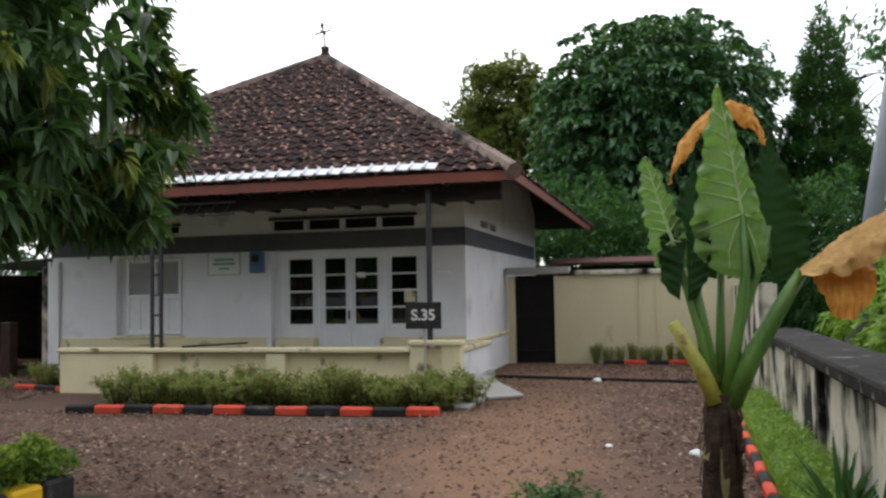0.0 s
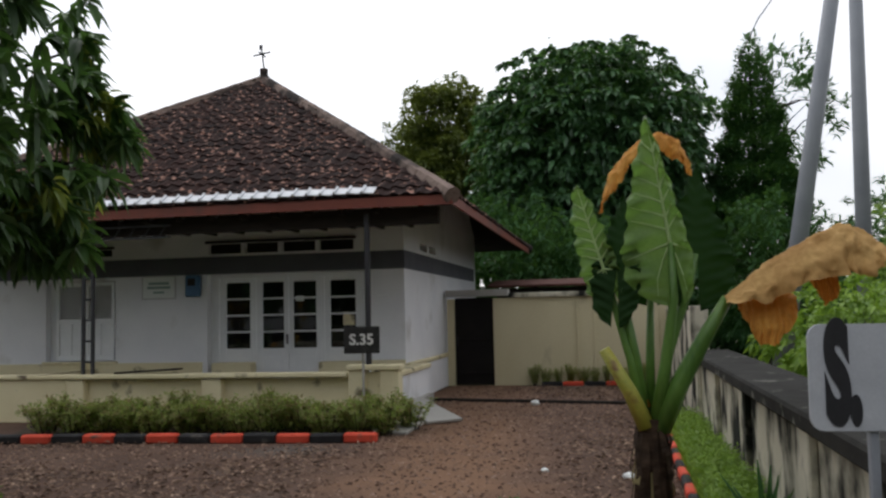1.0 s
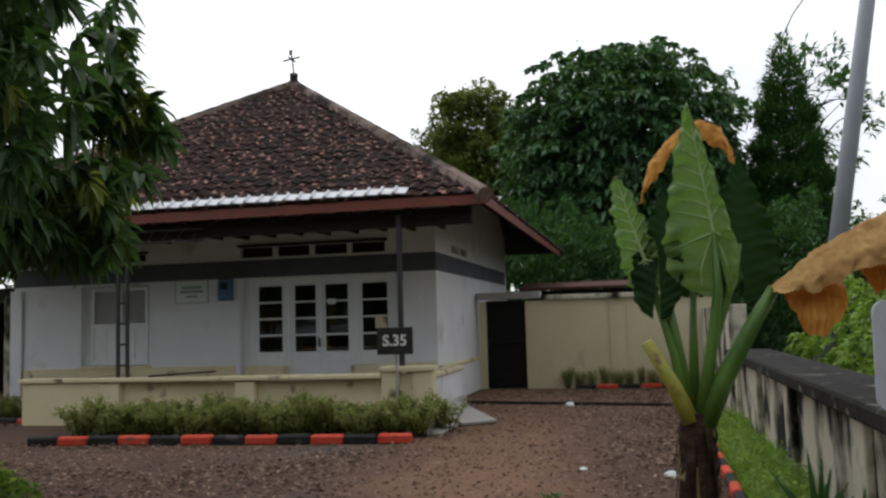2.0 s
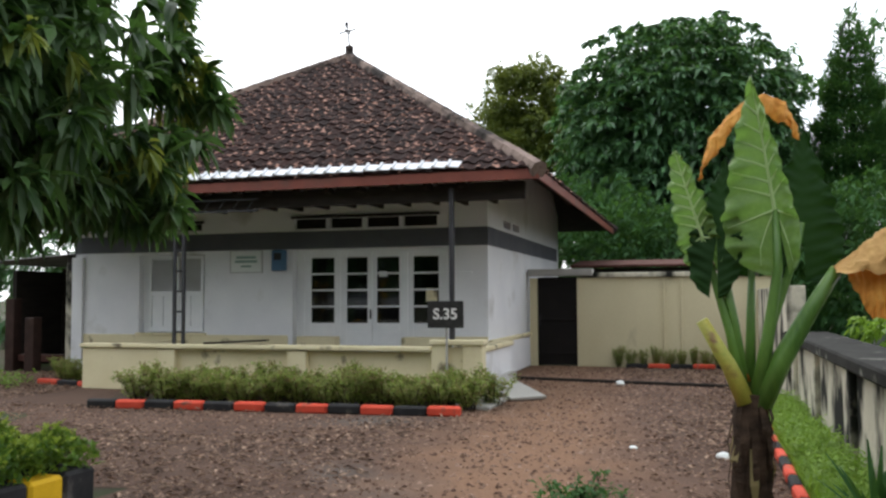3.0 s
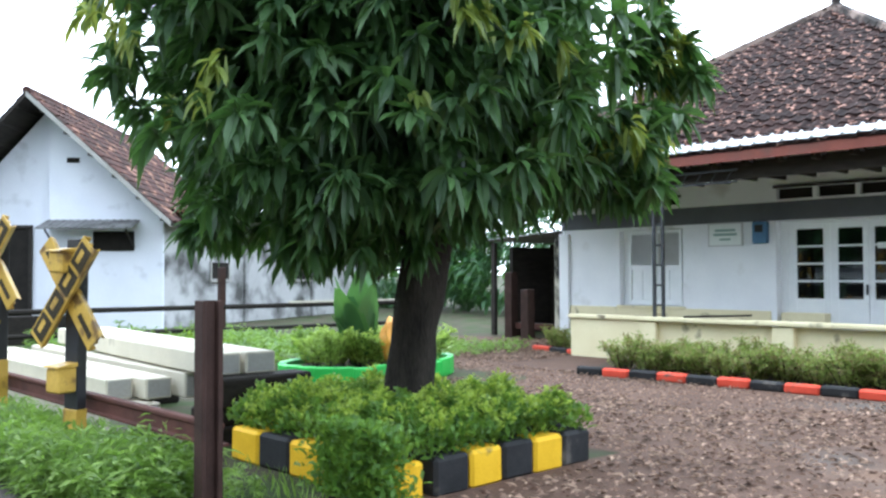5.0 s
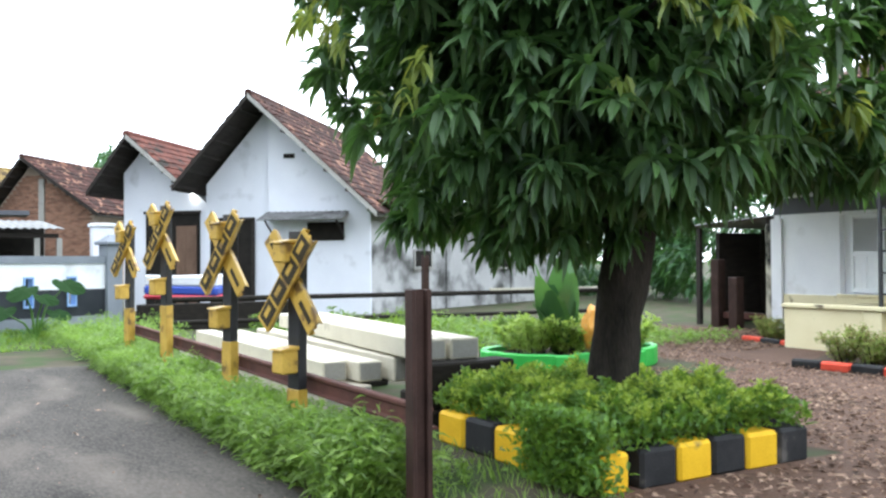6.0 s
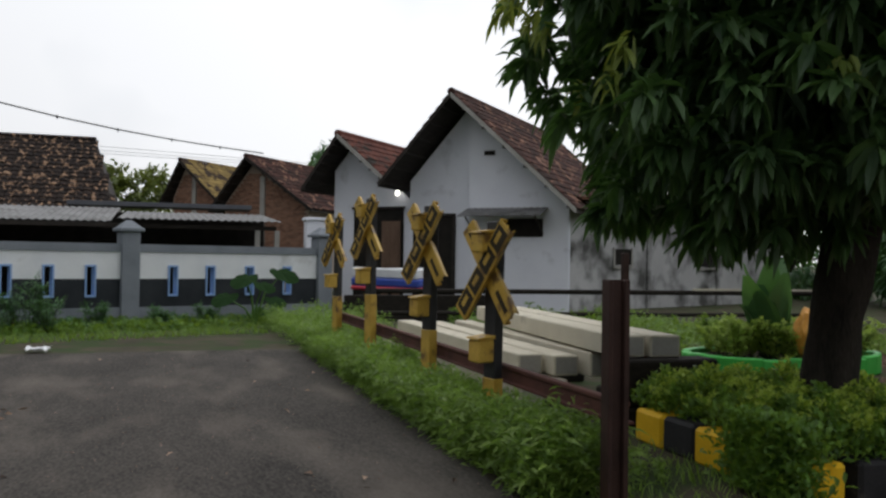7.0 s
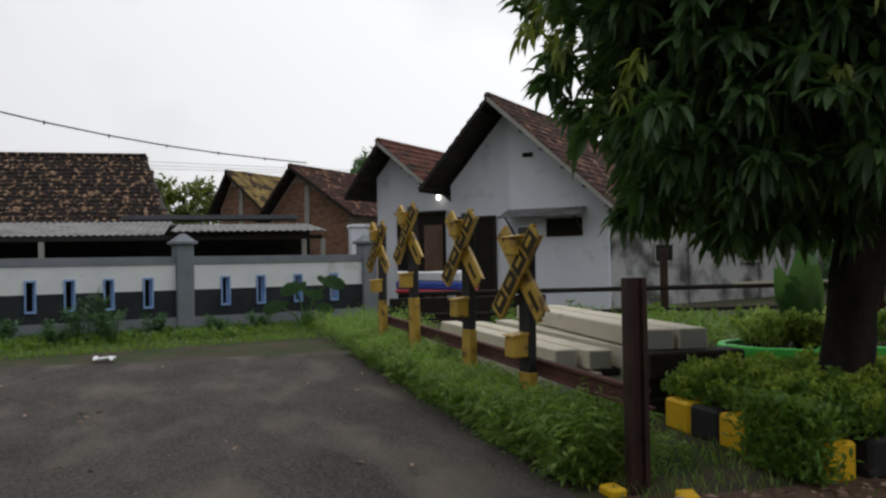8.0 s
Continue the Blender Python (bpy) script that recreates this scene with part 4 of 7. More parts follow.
for x, y, turn in ((-5.3, 2.5, 8), (-5.02, 2.86, -14)):
    ob = shared("kerb_stub", kerb_mesh(0.15, 0.12, 0.06, KERB_YELLOW), None, pose(x, y, 0, 0, 4, turn))
    tagged(ob, "small yellow-painted concrete stub beside the fence post", "kerb", "yellow stubs")

# ---- rail fence and warning signs ----
fence = thing("rail_fence", (-5.28, 2.66, 0), "low fence of rusty rail on dark brown steel posts", "fence")


def rail_section(bm, length, m):
    """A length of old rail: foot, web and head."""
    box(bm, -length / 2, length / 2, -0.055, 0.055, -0.07, -0.055, 0, m)
    box(bm, -length / 2, length / 2, -0.011, 0.011, -0.055, 0.03, 0, m)
    box(bm, -length / 2, length / 2, -0.03, 0.03, 0.03, 0.065, 0.008, m)


bm = bmesh.new()
box(bm, -5.328, -5.232, 2.6, 2.625, 0, 1.36, 0.004)
box(bm, -5.29, -5.27, 2.625, 2.70, 0, 1.36)
box(bm, -5.325, -5.235, 2.70, 2.735, 0, 1.36, 0.006)
part("end_post", bm, BROWN_PAINT, fence, "dark brown rail-section post")
bm = bmesh.new()
rail_section(bm, 9.4, pose(-10.05, 2.78, 0.58, 0, 0, 0))
part("rail", bm, RUST, fence, "rusty red-brown rail")
for x in (-14.5,):
    part("post", block(x - 0.05, x + 0.05, 2.74, 2.82, 0, 0.51, 0.005), RUST, fence)


def crossing_sign(x, top, centre, lean):
    """A crossed-arms warning sign on a black post, with a yellow foot and a box below the arms."""
    y = 2.66
    ob = thing("crossing_sign", (x, y, 0), "weathered yellow crossed-arm railway warning sign on a black post", "sign", "row of crossing signs")
    m = pose(x, y, 0, 0, lean, 15)
    part("post", block(-0.075, 0.075, -0.04, 0.04, centre - 0.84, top, 0.006, m), INK_BLACK, ob, "black steel post")
    part("post_foot", block(-0.08, 0.08, -0.045, 0.045, 0.0, centre - 0.841, 0.006, m), SIGN_YELLOW, ob, "yellow post foot")
    for k, a in enumerate((50, -50)):
        bm = bmesh.new()
        turn = m @ pose(0, -0.06 - 0.055 * k, centre, 0, a, 0)
        box(bm, -0.46, 0.46, -0.012, 0.0, -0.085, 0.085, 0.003, turn)
        for sgn in (-1, 1):  # folded flanges, splayed backwards
            box(bm, -0.46, 0.46, -0.004, 0.05, -0.005, 0.005, 0, turn @ pose(0, -0.004, sgn * 0.083, -sgn * 25))
        box(bm, -0.455, 0.455, 0.004, 0.02, -0.012, 0.012, 0, turn)
        arm = part("arm", bm, SIGN_YELLOW, ob, "yellow folded-metal arm")
        if k:
            for q in (-0.33, -0.11, 0.11, 0.33):
                panel = part("lettering_panel", block(q - 0.095, q + 0.095, -0.0165, -0.013, -0.068, 0.068, 0, turn), INK_FADED, arm, "dark weathered lettering panel")
                hang(part("lettering_bar", block(q - 0.05, q + 0.055, -0.019, -0.0168, -0.012, 0.03, 0, turn), SIGN_YELLOW), ob)
        else:
            for q in (-0.3, 0.3):
                part("lettering_bar", block(q - 0.1, q + 0.1, -0.0165, -0.013, -0.022, 0.022, 0, turn), INK_FADED, arm)
    for z, h in ((top - 0.17, 0.15), (centre - 0.62, 0.18)):
        lamp = part("lamp_box", block(-0.075, 0.075, -0.19, -0.041, z - h / 2, z + h / 2, 0.012, m), SIGN_YELLOW, ob, "yellow metal lamp box")
        lid = flat_prism([(-0.205, z + h / 2 + 0.001), (-0.2, z + h / 2 + 0.012), (-0.04, z + h / 2 + 0.03), (-0.04, z + h / 2 + 0.001)], -0.082, 0.082)
        bmesh.ops.transform(lid, matrix=m, verts=lid.verts)
        part("lid", lid, SIGN_YELLOW, lamp)


for x, top, centre, lean in ((-7.25, 1.77, 1.38, 1.0), (-9.0, 1.99, 1.62, 0.5), (-11.56, 2.23, 1.86, -0.5), (-13.85, 2.08, 1.74, 0.8)):
    crossing_sign(x, top, centre, lean)

# ---- concrete beams on sleepers ----


def beam(p, q, width, height, z, label="long pale precast concrete beam in a stack"):
    d = Vector((q[0] - p[0], q[1] - p[1], 0))
    ob = thing("concrete_beam", (*p, z), label, "beam", "stack of beams")
    m = Matrix.Translation((*p, z)) @ pose(0, 0, 0, 0, 0, math.degrees(math.atan2(d.y, d.x)))
    part("beam_body", block(0, d.length, -width / 2, width / 2, 0, height, 0.012, m), BEAM, ob)
    for e in (-0.006, d.length + 0.001):
        part("end_face", block(e, e + 0.005, -width / 2 + 0.02, width / 2 - 0.02, 0.02, height - 0.02, 0, m), CONCRETE, ob, "grey beam end")


beam((-7.95, 4.28), (-13.0, 4.75), 0.30, 0.2, 0.59)
beam((-7.9, 4.62), (-12.9, 5.09), 0.30, 0.2, 0.59)
beam((-8.9, 3.7), (-13.9, 3.75), 0.26, 0.2, 0.33)
beam((-8.7, 4.0), (-13.6, 4.1), 0.26, 0.2, 0.33)
beam((-8.55, 4.32), (-13.2, 4.45), 0.26, 0.24, 0.33)
beam((-8.4, 3.5), (-13.9, 3.5), 0.24, 0.2, 0.11)
beam((-8.6, 3.85), (-13.9, 3.85), 0.24, 0.2, 0.11)
for k, (x, z0, z1) in enumerate(((-7.85, 0.0, 0.16), (-7.9, 0.16, 0.329), (-7.8, 0.329, 0.589), (-10.6, 0.0, 0.108), (-13.2, 0.0, 0.108))):
    ob = thing("sleeper", (x, 4.4, z0), "black tarred timber sleeper under concrete beams", "sleeper", "sleepers")
    y0 = 4.0 if k < 3 else 3.3
    if k == 2:
        part("timber", block(x - 0.2, x + 0.12, 4.05, 5.05, z0, z1, 0.02), SLEEPER, ob)
    else:
        part("timber", block(x - 0.18, x + 0.14, y0, 5.1, z0, z1, 0.02), SLEEPER, ob)
for x in (-10.6, -13.2):
    ob = thing("sleeper", (x, 4.2, 0.0), "black tarred timber sleeper under concrete beams", "sleeper", "sleepers")
    part("timber", block(x - 0.1, x + 0.1, 4.02, 5.15, 0.109, 0.329, 0.01), SLEEPER, ob)

# ---- painted wall across the lane ----
pw = thing("painted_wall", (-21.2, 1.5, 0), "blue-grey, white and black painted yard wall with slit vents", "wall", kind="structure")
PA, PB = Vector((-19.0, -4.75, 0)), Vector((-22.1, 3.9, 0))
pd = (PB - PA).normalized()
pw_turn = math.degrees(math.atan2(pd.y, pd.x))
pw_m = Matrix.Translation(PA) @ pose(0, 0, 0, 0, 0, pw_turn)
LEN = (PB - PA).length
along = lambda x, y: (Vector((x, y, 0)) - PA).dot(pd)
slits = [along(*p) for p in ((-19.43, -3.53), (-19.68, -2.83), (-19.95, -2.1), (-20.22, -1.33), (-20.8, 0.3), (-21.09, 1.1), (-21.42, 1.98), (-21.74, 2.88))]
EXT = -9.0
holes = [(s - 0.1, s + 0.1, 0.63, 1.24) for s in slits]
for z0, z1, mat_, name in ((0.0, 0.38, BLUE_GREY, "base_course"), (0.38, 0.98, FENCE_BLACK, "black_field"), (0.98, 1.55, FENCE_WHITE, "white_field"), (1.55, 1.72, BLUE_GREY, "top_course")):
    bm = bmesh.new()
    holed(bm, EXT, LEN, z0, z1, -0.09 if "course" not in name else -0.12, 0.09 if "course" not in name else 0.12, [(a, b, max(c, z0), min(d, z1)) for a, b, c, d in holes if d > z0 and c < z1])
    bmesh.ops.transform(bm, matrix=pw_m, verts=bm.verts)
    part(name, bm, mat_, pw)
for s in slits:
    trim = part("vent_trim", block(s - 0.11, s - 0.075, -0.13, 0.1, 0.6, 1.27, 0.004, pw_m), BLUE_TRIM, pw, "pale blue slit frame")
    part("trim_side", block(s + 0.075, s + 0.11, -0.13, 0.1, 0.6, 1.27, 0.004, pw_m), BLUE_TRIM, trim)
    part("trim_end", block(s - 0.075, s + 0.075, -0.13, 0.1, 1.23, 1.27, 0.0, pw_m), BLUE_TRIM, trim)
    part("trim_end", block(s - 0.075, s + 0.075, -0.13, 0.1, 0.6, 0.64, 0.0, pw_m), BLUE_TRIM, trim)
for s in (along(-20.48, -0.58), LEN - 0.1, along(-18.9, -4.9)):
    pil = part("pillar", block(s - 0.19, s + 0.19, -0.2, 0.2, 0, 1.98, 0.015, pw_m), BLUE_GREY, pw, "blue-grey pillar")
    part("pillar_cap", block(s - 0.26, s + 0.26, -0.27, 0.27, 1.981, 2.06, 0.015, pw_m), BLUE_GREY, pil)
    bm = bmesh.new()
    bmesh.ops.create_cone(bm, cap_ends=True, segments=4, radius1=0.32, radius2=0.07, depth=0.16)
    bmesh.ops.transform(bm, matrix=pw_m @ Matrix.Translation((s, 0, 2.14)) @ pose(0, 0, 0, 0, 0, 45), verts=bm.verts)
    part("cap_top", bm, BLUE_GREY, pil)


# ---- roofs of the neighbours ----
def tiled_slope(parent, a, b, c, d, material, pitch=0.3):
    """Rows of overlapping tiles on the slope a-b (eave) to d-c (ridge), one joined mesh."""
    a, b, c, d = (Vector(p) for p in (a, b, c, d))
    u, v = (b - a), (d - a)
    taper = (c - d).length / u.length
    nu, nv = max(1, round(u.length / pitch)), max(1, round(v.length / (pitch * 1.1)))
    un, vn = u.normalized(), v.normalized()
    w = un.cross(vn).normalized()
    if w.z < 0:
        w = -w
    verts, faces = [], []
    for j in range(nv):
        for i in range(nu):
            if (i + 0.5) / nu > 1 + (taper - 1) * (j + 0.5) / nv:
                continue
            p = a + u * ((i + 0.5) / nu) + v * ((j + 0.5) / nv) + w * random.uniform(0.0, 0.02)
            hu, hv = un * (u.length / nu * 0.5), vn * (v.length / nv * 0.6)
            k = len(verts)
            for su, lift in ((-1, 0.0), (-0.4, 0.05), (0.2, 0.04), (1, 0.0)):
                verts.append(tuple(p + hu * su - hv + w * (lift + 0.05)))
                verts.append(tuple(p + hu * su + hv + w * (lift + 0.01)))
            verts.append(tuple(p - hu - hv)), verts.append(tuple(p + hu - hv))
            faces += [(k, k + 2, k + 3, k + 1), (k + 2, k + 4, k + 5, k + 3), (k + 4, k + 6, k + 7, k + 5), (k + 8, k + 9, k + 6, k + 4, k + 2, k)]
    cloud_mesh("tile_field", verts, faces, material, parent, "stuff")


wh = thing("white_house", (-24.13, 11.44, 0), "white rendered village house with two tiled gables", "house")
HM = Matrix.Translation((-24.13, 11.44, 0)) @ pose(0, 0, 0, 0, 0, 48 - 90)


def turned(bm, m=HM):
    bmesh.ops.transform(bm, matrix=m, verts=bm.verts)
    return bm


part("gable_wall", turned(flat_prism([(-5.38, 0), (0.0, 0), (0.0, 3.2), (-3.4, 6.2), (-5.38, 4.0)], -9.0, -0.3)), WHITE_HOUSE, wh, "white gable wall")
part("gable_front", turned(flat_prism([(-3.2, 0), (0.0, 0), (0.0, 3.18), (-3.2, 6.08)], -0.299, 0.0)), WHITE_HOUSE, wh, "white projecting gable front")


def gable_roof_turned(parent, x0, x1, prof, material, mats=HM):
    """Ridge along local x over the profile (eave, ridge, eave), laid out by the matrix."""
    outline = prof + [(y, z - 0.1) for y, z in prof[::-1]]
    deck = part("roof", turned(flat_prism(outline, x0, x1), mats), DARK_WOOD, parent, "tiled gable roof with dark timber underside")
    for e in (0, 2):
        pts = [(x0, prof[e][0], prof[e][1] + 0.008), (x1, prof[e][0], prof[e][1] + 0.008), (x1, prof[1][0], prof[1][1] + 0.008), (x0, prof[1][0], prof[1][1] + 0.008)]
        tiled_slope(deck, *[mats @ Vector(p) for p in pts], material)
    part("ridge", turned(tubed([(x0, prof[1][0], prof[1][1] + 0.05), (x1, prof[1][0], prof[1][1] + 0.05)], 0.12, 8), mats), material, deck, "row of ridge tiles")
    for e in (0, 2):
        (ya, za), (yb, zb) = prof[e], prof[1]
        band_ = [(ya, za - 0.12), (yb, zb - 0.12), (yb, zb + 0.03), (ya, za + 0.03)]
        part("barge_board", turned(flat_prism(band_, x1 + 0.001, x1 + 0.035), mats), CONCRETE if e and mats is HM else DARK_WOOD, deck, "weathered barge board")
        for k in range(6):
            t = (k + 0.4) / 6
            y, z = ya + (yb - ya) * t, za + (zb - za) * t - 0.1
            part("purlin", turned(block(x1 - 1.3, x1 - 0.005, y - 0.035, y + 0.035, z - 0.09, z - 0.012), mats), DARK_WOOD, deck)
    return deck


gable_roof_turned(wh, -9.2, 1.0, [(-5.85, 3.82), (-3.42, 6.5), (0.5, 2.95)], TILE_OLD)
part("gable_wall", turned(flat_prism([(-8.65, 0), (-5.39, 0), (-5.39, 3.2), (-6.05, 3.75), (-7.95, 5.3), (-8.65, 4.5)], -9.0, -1.0)), WHITE_HOUSE, wh, "white gable wall")
gable_roof_turned(wh, -7.5, 0.0, [(-9.35, 3.82), (-7.98, 5.6), (-5.9, 3.85)], TILE_RED)
BM2 = Matrix.Translation((-24.13, 11.44, 0)) @ pose(0, 0, 0, 0, 0, math.degrees(math.atan2(0.906, -0.424)) - 90)
part("side_wing", turned(block(-7.0, -0.05, 0.06, 13.0, 0, 3.3), BM2), GREY_WALL, wh, "grey weather-stained wing")
for y in (4.0, 8.3):
    part("wing_pier", turned(block(-0.049, 0.03, y, y + 0.2, 0, 3.28, 0.008), BM2), GREY_WALL, wh)
part("wing_roof", turned(flat_prism([(0.3, 3.31), (13.4, 3.31), (13.4, 3.4), (0.3, 3.4)], -7.4, 0.6), BM2), TILE_OLD, wh)
# windows are near-black sheets, the shade behind them put in as colour
for y0, y1, z0, z1 in ((2.25, 3.15, 1.4, 1.9), (7.2, 8.2, 1.37, 3.05)):
    w_ = part("window", turned(block(-0.049, -0.02, y0, y1, z0, z1, 0.004), BM2), DARK_VOID, wh, "narrow window with its inner shade coloured in")
    for a_ in (y0 - 0.05, y1 - 0.01):
        part("window_frame", turned(block(-0.019, 0.01, a_, a_ + 0.06, z0 - 0.04, z1 + 0.04), BM2), CONCRETE, w_)
    part("window_sill", turned(block(-0.019, 0.06, y0 - 0.08, y1 + 0.08, z0 - 0.1, z0 - 0.041), BM2), CONCRETE, w_)
# doorways are closed near-black sheets that carry the indoor shade as colour
dw = part("doorway", turned(block(-0.299, -0.27, -5.25, -3.8, 0.0, 2.85)), DARK_VOID, wh, "doorway with its inner shade coloured in")
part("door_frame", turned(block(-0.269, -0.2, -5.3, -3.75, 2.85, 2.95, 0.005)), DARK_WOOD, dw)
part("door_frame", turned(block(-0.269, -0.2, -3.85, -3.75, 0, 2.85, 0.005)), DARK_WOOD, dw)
dw = part("doorway", turned(block(-0.999, -0.97, -7.85, -5.95, 0.0, 3.15)), DARK_VOID, wh, "doorway with inner shade coloured in and a brown panelled leaf")
part("door_frame", turned(block(-0.969, -0.9, -7.9, -5.9, 3.15, 3.24, 0.005)), DARK_WOOD, dw)
leaf = part("door_leaf", turned(block(-0.969, -0.92, -6.75, -6.05, 0.0, 2.75, 0.005)), BROWN_DOOR, dw, "brown panelled door leaf")
for z0, z1 in ((0.3, 1.0), (1.15, 1.85), (2.0, 2.6)):
    for y0 in (-6.68, -6.36):
        part("panel", turned(block(-0.919, -0.9, y0, y0 + 0.24, z0, z1, 0.006)), BROWN_DOOR, leaf)
AM = HM @ Matrix.Translation((0, 0, 3.08)) @ pose(0, 0, 0, 0, 18, 0)
aw = part("awning", turned(block(0.002, 0.85, -3.25, -0.65, -0.03, 0.0), AM), CORRUGATED, wh, "grey sheet awning")
for k in range(13):
    part("corrugation", turned(block(0.002, 0.85, -3.2 + k * 0.2, -3.13 + k * 0.2, 0.001, 0.02, 0.005), AM), CORRUGATED, aw)
for y in (-3.0, -0.8):
    part("strut", turned(tubed([(0.02, y, 2.3), (0.75, y, 2.78)], 0.03, 6)), DARK_WOOD, aw)
part("awning_window", turned(block(0.001, 0.04, -1.95, -0.8, 2.2, 2.75, 0.004)), DARK_VOID, wh, "window below the awning with inner shade coloured in")
part("gable_vent", turned(block(0.001, 0.03, -2.7, -2.35, 4.7, 4.84, 0.004)), DARK_VOID, wh)
lb = part("bulb", turned(tubed([(-0.75, -6.08, 3.58), (-0.75, -6.08, 3.63), (-0.75, -6.08, 3.72), (-0.75, -6.08, 3.77)], [0.03, 0.075, 0.065, 0.03], 10)), BULB, wh, "lit round bulb")
part("bulb_arm", turned(tubed([(-1.0, -6.08, 3.8), (-0.75, -6.08, 3.77)], 0.02, 6)), STEEL, lb)

tarp = thing("striped_cover", (-22.5, 5.2, 0), "white, blue and red striped tarpaulin over a low stand", "tarpaulin")
for z0, z1, mat_, x in ((0.98, 1.24, TARP_WHITE, 0.0), (0.77, 0.979, TARP_BLUE, 0.04), (0.66, 0.769, TARP_RED, 0.08)):
    bm = block(-1.2, 0.0 + x, -1.75, 0.05 + x, z0, z1, 0.04)
    turned(bm, Matrix.Translation((-21.7, 6.1, 0)) @ pose(0, 0, 0, 0, 0, -36))
    for v in bm.verts:
        v.co.z += 0.03 * math.sin(v.co.y * 3.0)
    part("stripe", bm, mat_, tarp)
for y in (4.9, 5.6):
    part("leg", block(-22.55, -22.45, y, y + 0.08, 0, 0.66), SLEEPER, tarp)
low = thing("low_wall", (-21.1, 6.2, 0), "dark stained low yard wall", "wall", kind="structure")
part("wall_face", block(-21.2, -21.0, 4.2, 8.2, 0, 0.62, 0.02), SLEEPER, low)

# back fence of rail on posts
bf = thing("back_fence", (-18.5, 10.0, 0), "dark rail fence with brown posts in front of the house", "fence")
part("rail", tubed([(-19.4, 4.5, 0.78), (-18.3, 10.0, 0.8), (-17.2, 15.5, 0.82)], 0.055, 6), SLEEPER, bf)
part("rail", tubed([(-19.4, 4.5, 0.3), (-18.3, 10.0, 0.3), (-17.2, 15.5, 0.32)], 0.045, 6), SLEEPER, bf)
part("pale_rail", block(-0.04, 0.04, 0, 3.6, 0, 0.06, 0.005, pose(-18.0, 11.6, 0.84, 0, 0, -11)), BEAM, bf, "pale plank on the rail")
for x, y, h in ((-18.34, 10.05, 1.68), (-17.3, 15.0, 1.4)):
    part("post", block(x - 0.07, x + 0.07, y - 0.07, y + 0.07, 0, h, 0.008), BROWN_PAINT, bf)

# ---- far houses and sheds ----


def brick_house(x0, x1, y0, ym, y1, ze, zr, tile, name_label):
    ob = thing("brick_house", (x1, ym, 0), name_label, "house")
    mats = Matrix.Translation((x1, ym, 0)) @ pose(0, 0, 0, 0, 0, -40) @ Matrix.Translation((-x1, -ym, 0))
    part("wall", turned(flat_prism([(y0 + 0.5, 0), (y1 - 0.5, 0), (y1 - 0.5, ze), (ym, zr - 0.35), (y0 + 0.5, ze)], x0, x1 - 0.6), mats), MORTAR, ob, "bare orange brick gable")
    part("pier", turned(block(x1 - 0.6, x1 - 0.5, ym + 0.5, ym + 0.75, 0, zr - 0.9), mats), CONCRETE, ob)
    # brick courses
    verts, faces = [], []
    for j in range(44):
        z = ze - 2.46 + j * 0.09
        rise = min(1.0, (zr - 0.4 - z) / (zr - 0.35 - ze))
        left, right = rise * (ym - y0 - 0.5), rise * (y1 - 0.5 - ym)
        if left < 0.2:
            break
        for i in range(int((left + right) / 0.24)):
            y = ym - left + 0.12 + i * 0.24 + (0.12 if j % 2 else 0)
            if y > ym + right - 0.11:
                continue
            k = len(verts)
            x = x1 - 0.599
            for a, b, c in ((0, -0.11, -0.037), (0, 0.11, -0.037), (0, 0.11, 0.037), (0, -0.11, 0.037)):
                verts.append((x + 0.015, y + b, z + c))
            for a, b, c in ((0, -0.11, -0.037), (0, 0.11, -0.037), (0, 0.11, 0.037), (0, -0.11, 0.037)):
                verts.append((x, y + b, z + c))
            faces += [(k, k + 1, k + 2, k + 3), (k, k + 4, k + 5, k + 1), (k + 2, k + 6, k + 7, k + 3), (k + 1, k + 5, k + 6, k + 2), (k, k + 3, k + 7, k + 4)]
    cloud_mesh("brick_coursing", [tuple(mats @ Vector(v)) for v in verts], faces, BRICK, ob, "stuff")
    gable_roof_turned(ob, x0, x1, [(y0, ze - 0.3), (ym, zr), (y1, ze - 0.3)], tile, mats)
    return ob


brick_house(-52, -42.5, 1.55, 3.6, 7.2, 4.0, 6.2, TILE_OLD, "brick gable house with a dark red tile roof")
brick_house(-60, -51.5, -0.6, 0.75, 3.4, 4.8, 6.85, TILE_MOSS, "brick gable house with a mossy ochre tile roof")
bh = thing("barn", (-40, -9, 0), "broad low building under a dark mottled tile roof", "barn")
# barn wall takes the near-black void colour
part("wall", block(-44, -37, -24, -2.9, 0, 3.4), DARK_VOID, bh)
bm = bmesh.new()
vs = [bm.verts.new(p) for p in ((-36, -26, 3.2), (-36, -1.75, 3.2), (-40.5, -2.75, 6.3), (-40.5, -26, 6.3), (-45, -26, 3.2), (-45, -1.75, 3.2))]
bm.faces.new((vs[0], vs[1], vs[2], vs[3])), bm.faces.new((vs[3], vs[2], vs[5], vs[4])), bm.faces.new((vs[1], vs[5], vs[2]))
bmesh.ops.recalc_face_normals(bm, faces=bm.faces)
deck = part("roof", bm, DARK_WOOD, bh, "dark mottled tile roof")
tiled_slope(deck, (-35.99, -26, 3.22), (-35.99, -1.75, 3.22), (-40.5, -2.75, 6.32), (-40.5, -26, 6.32), TILE_BARN, 0.3)
part("ridge", tubed([(-40.5, -26, 6.37), (-40.5, -2.75, 6.37)], 0.13, 8), TILE_BARN, deck)

shed = thing("carport", (-28, -1, 0), "open carport with grey corrugated sheet roofs", "carport")


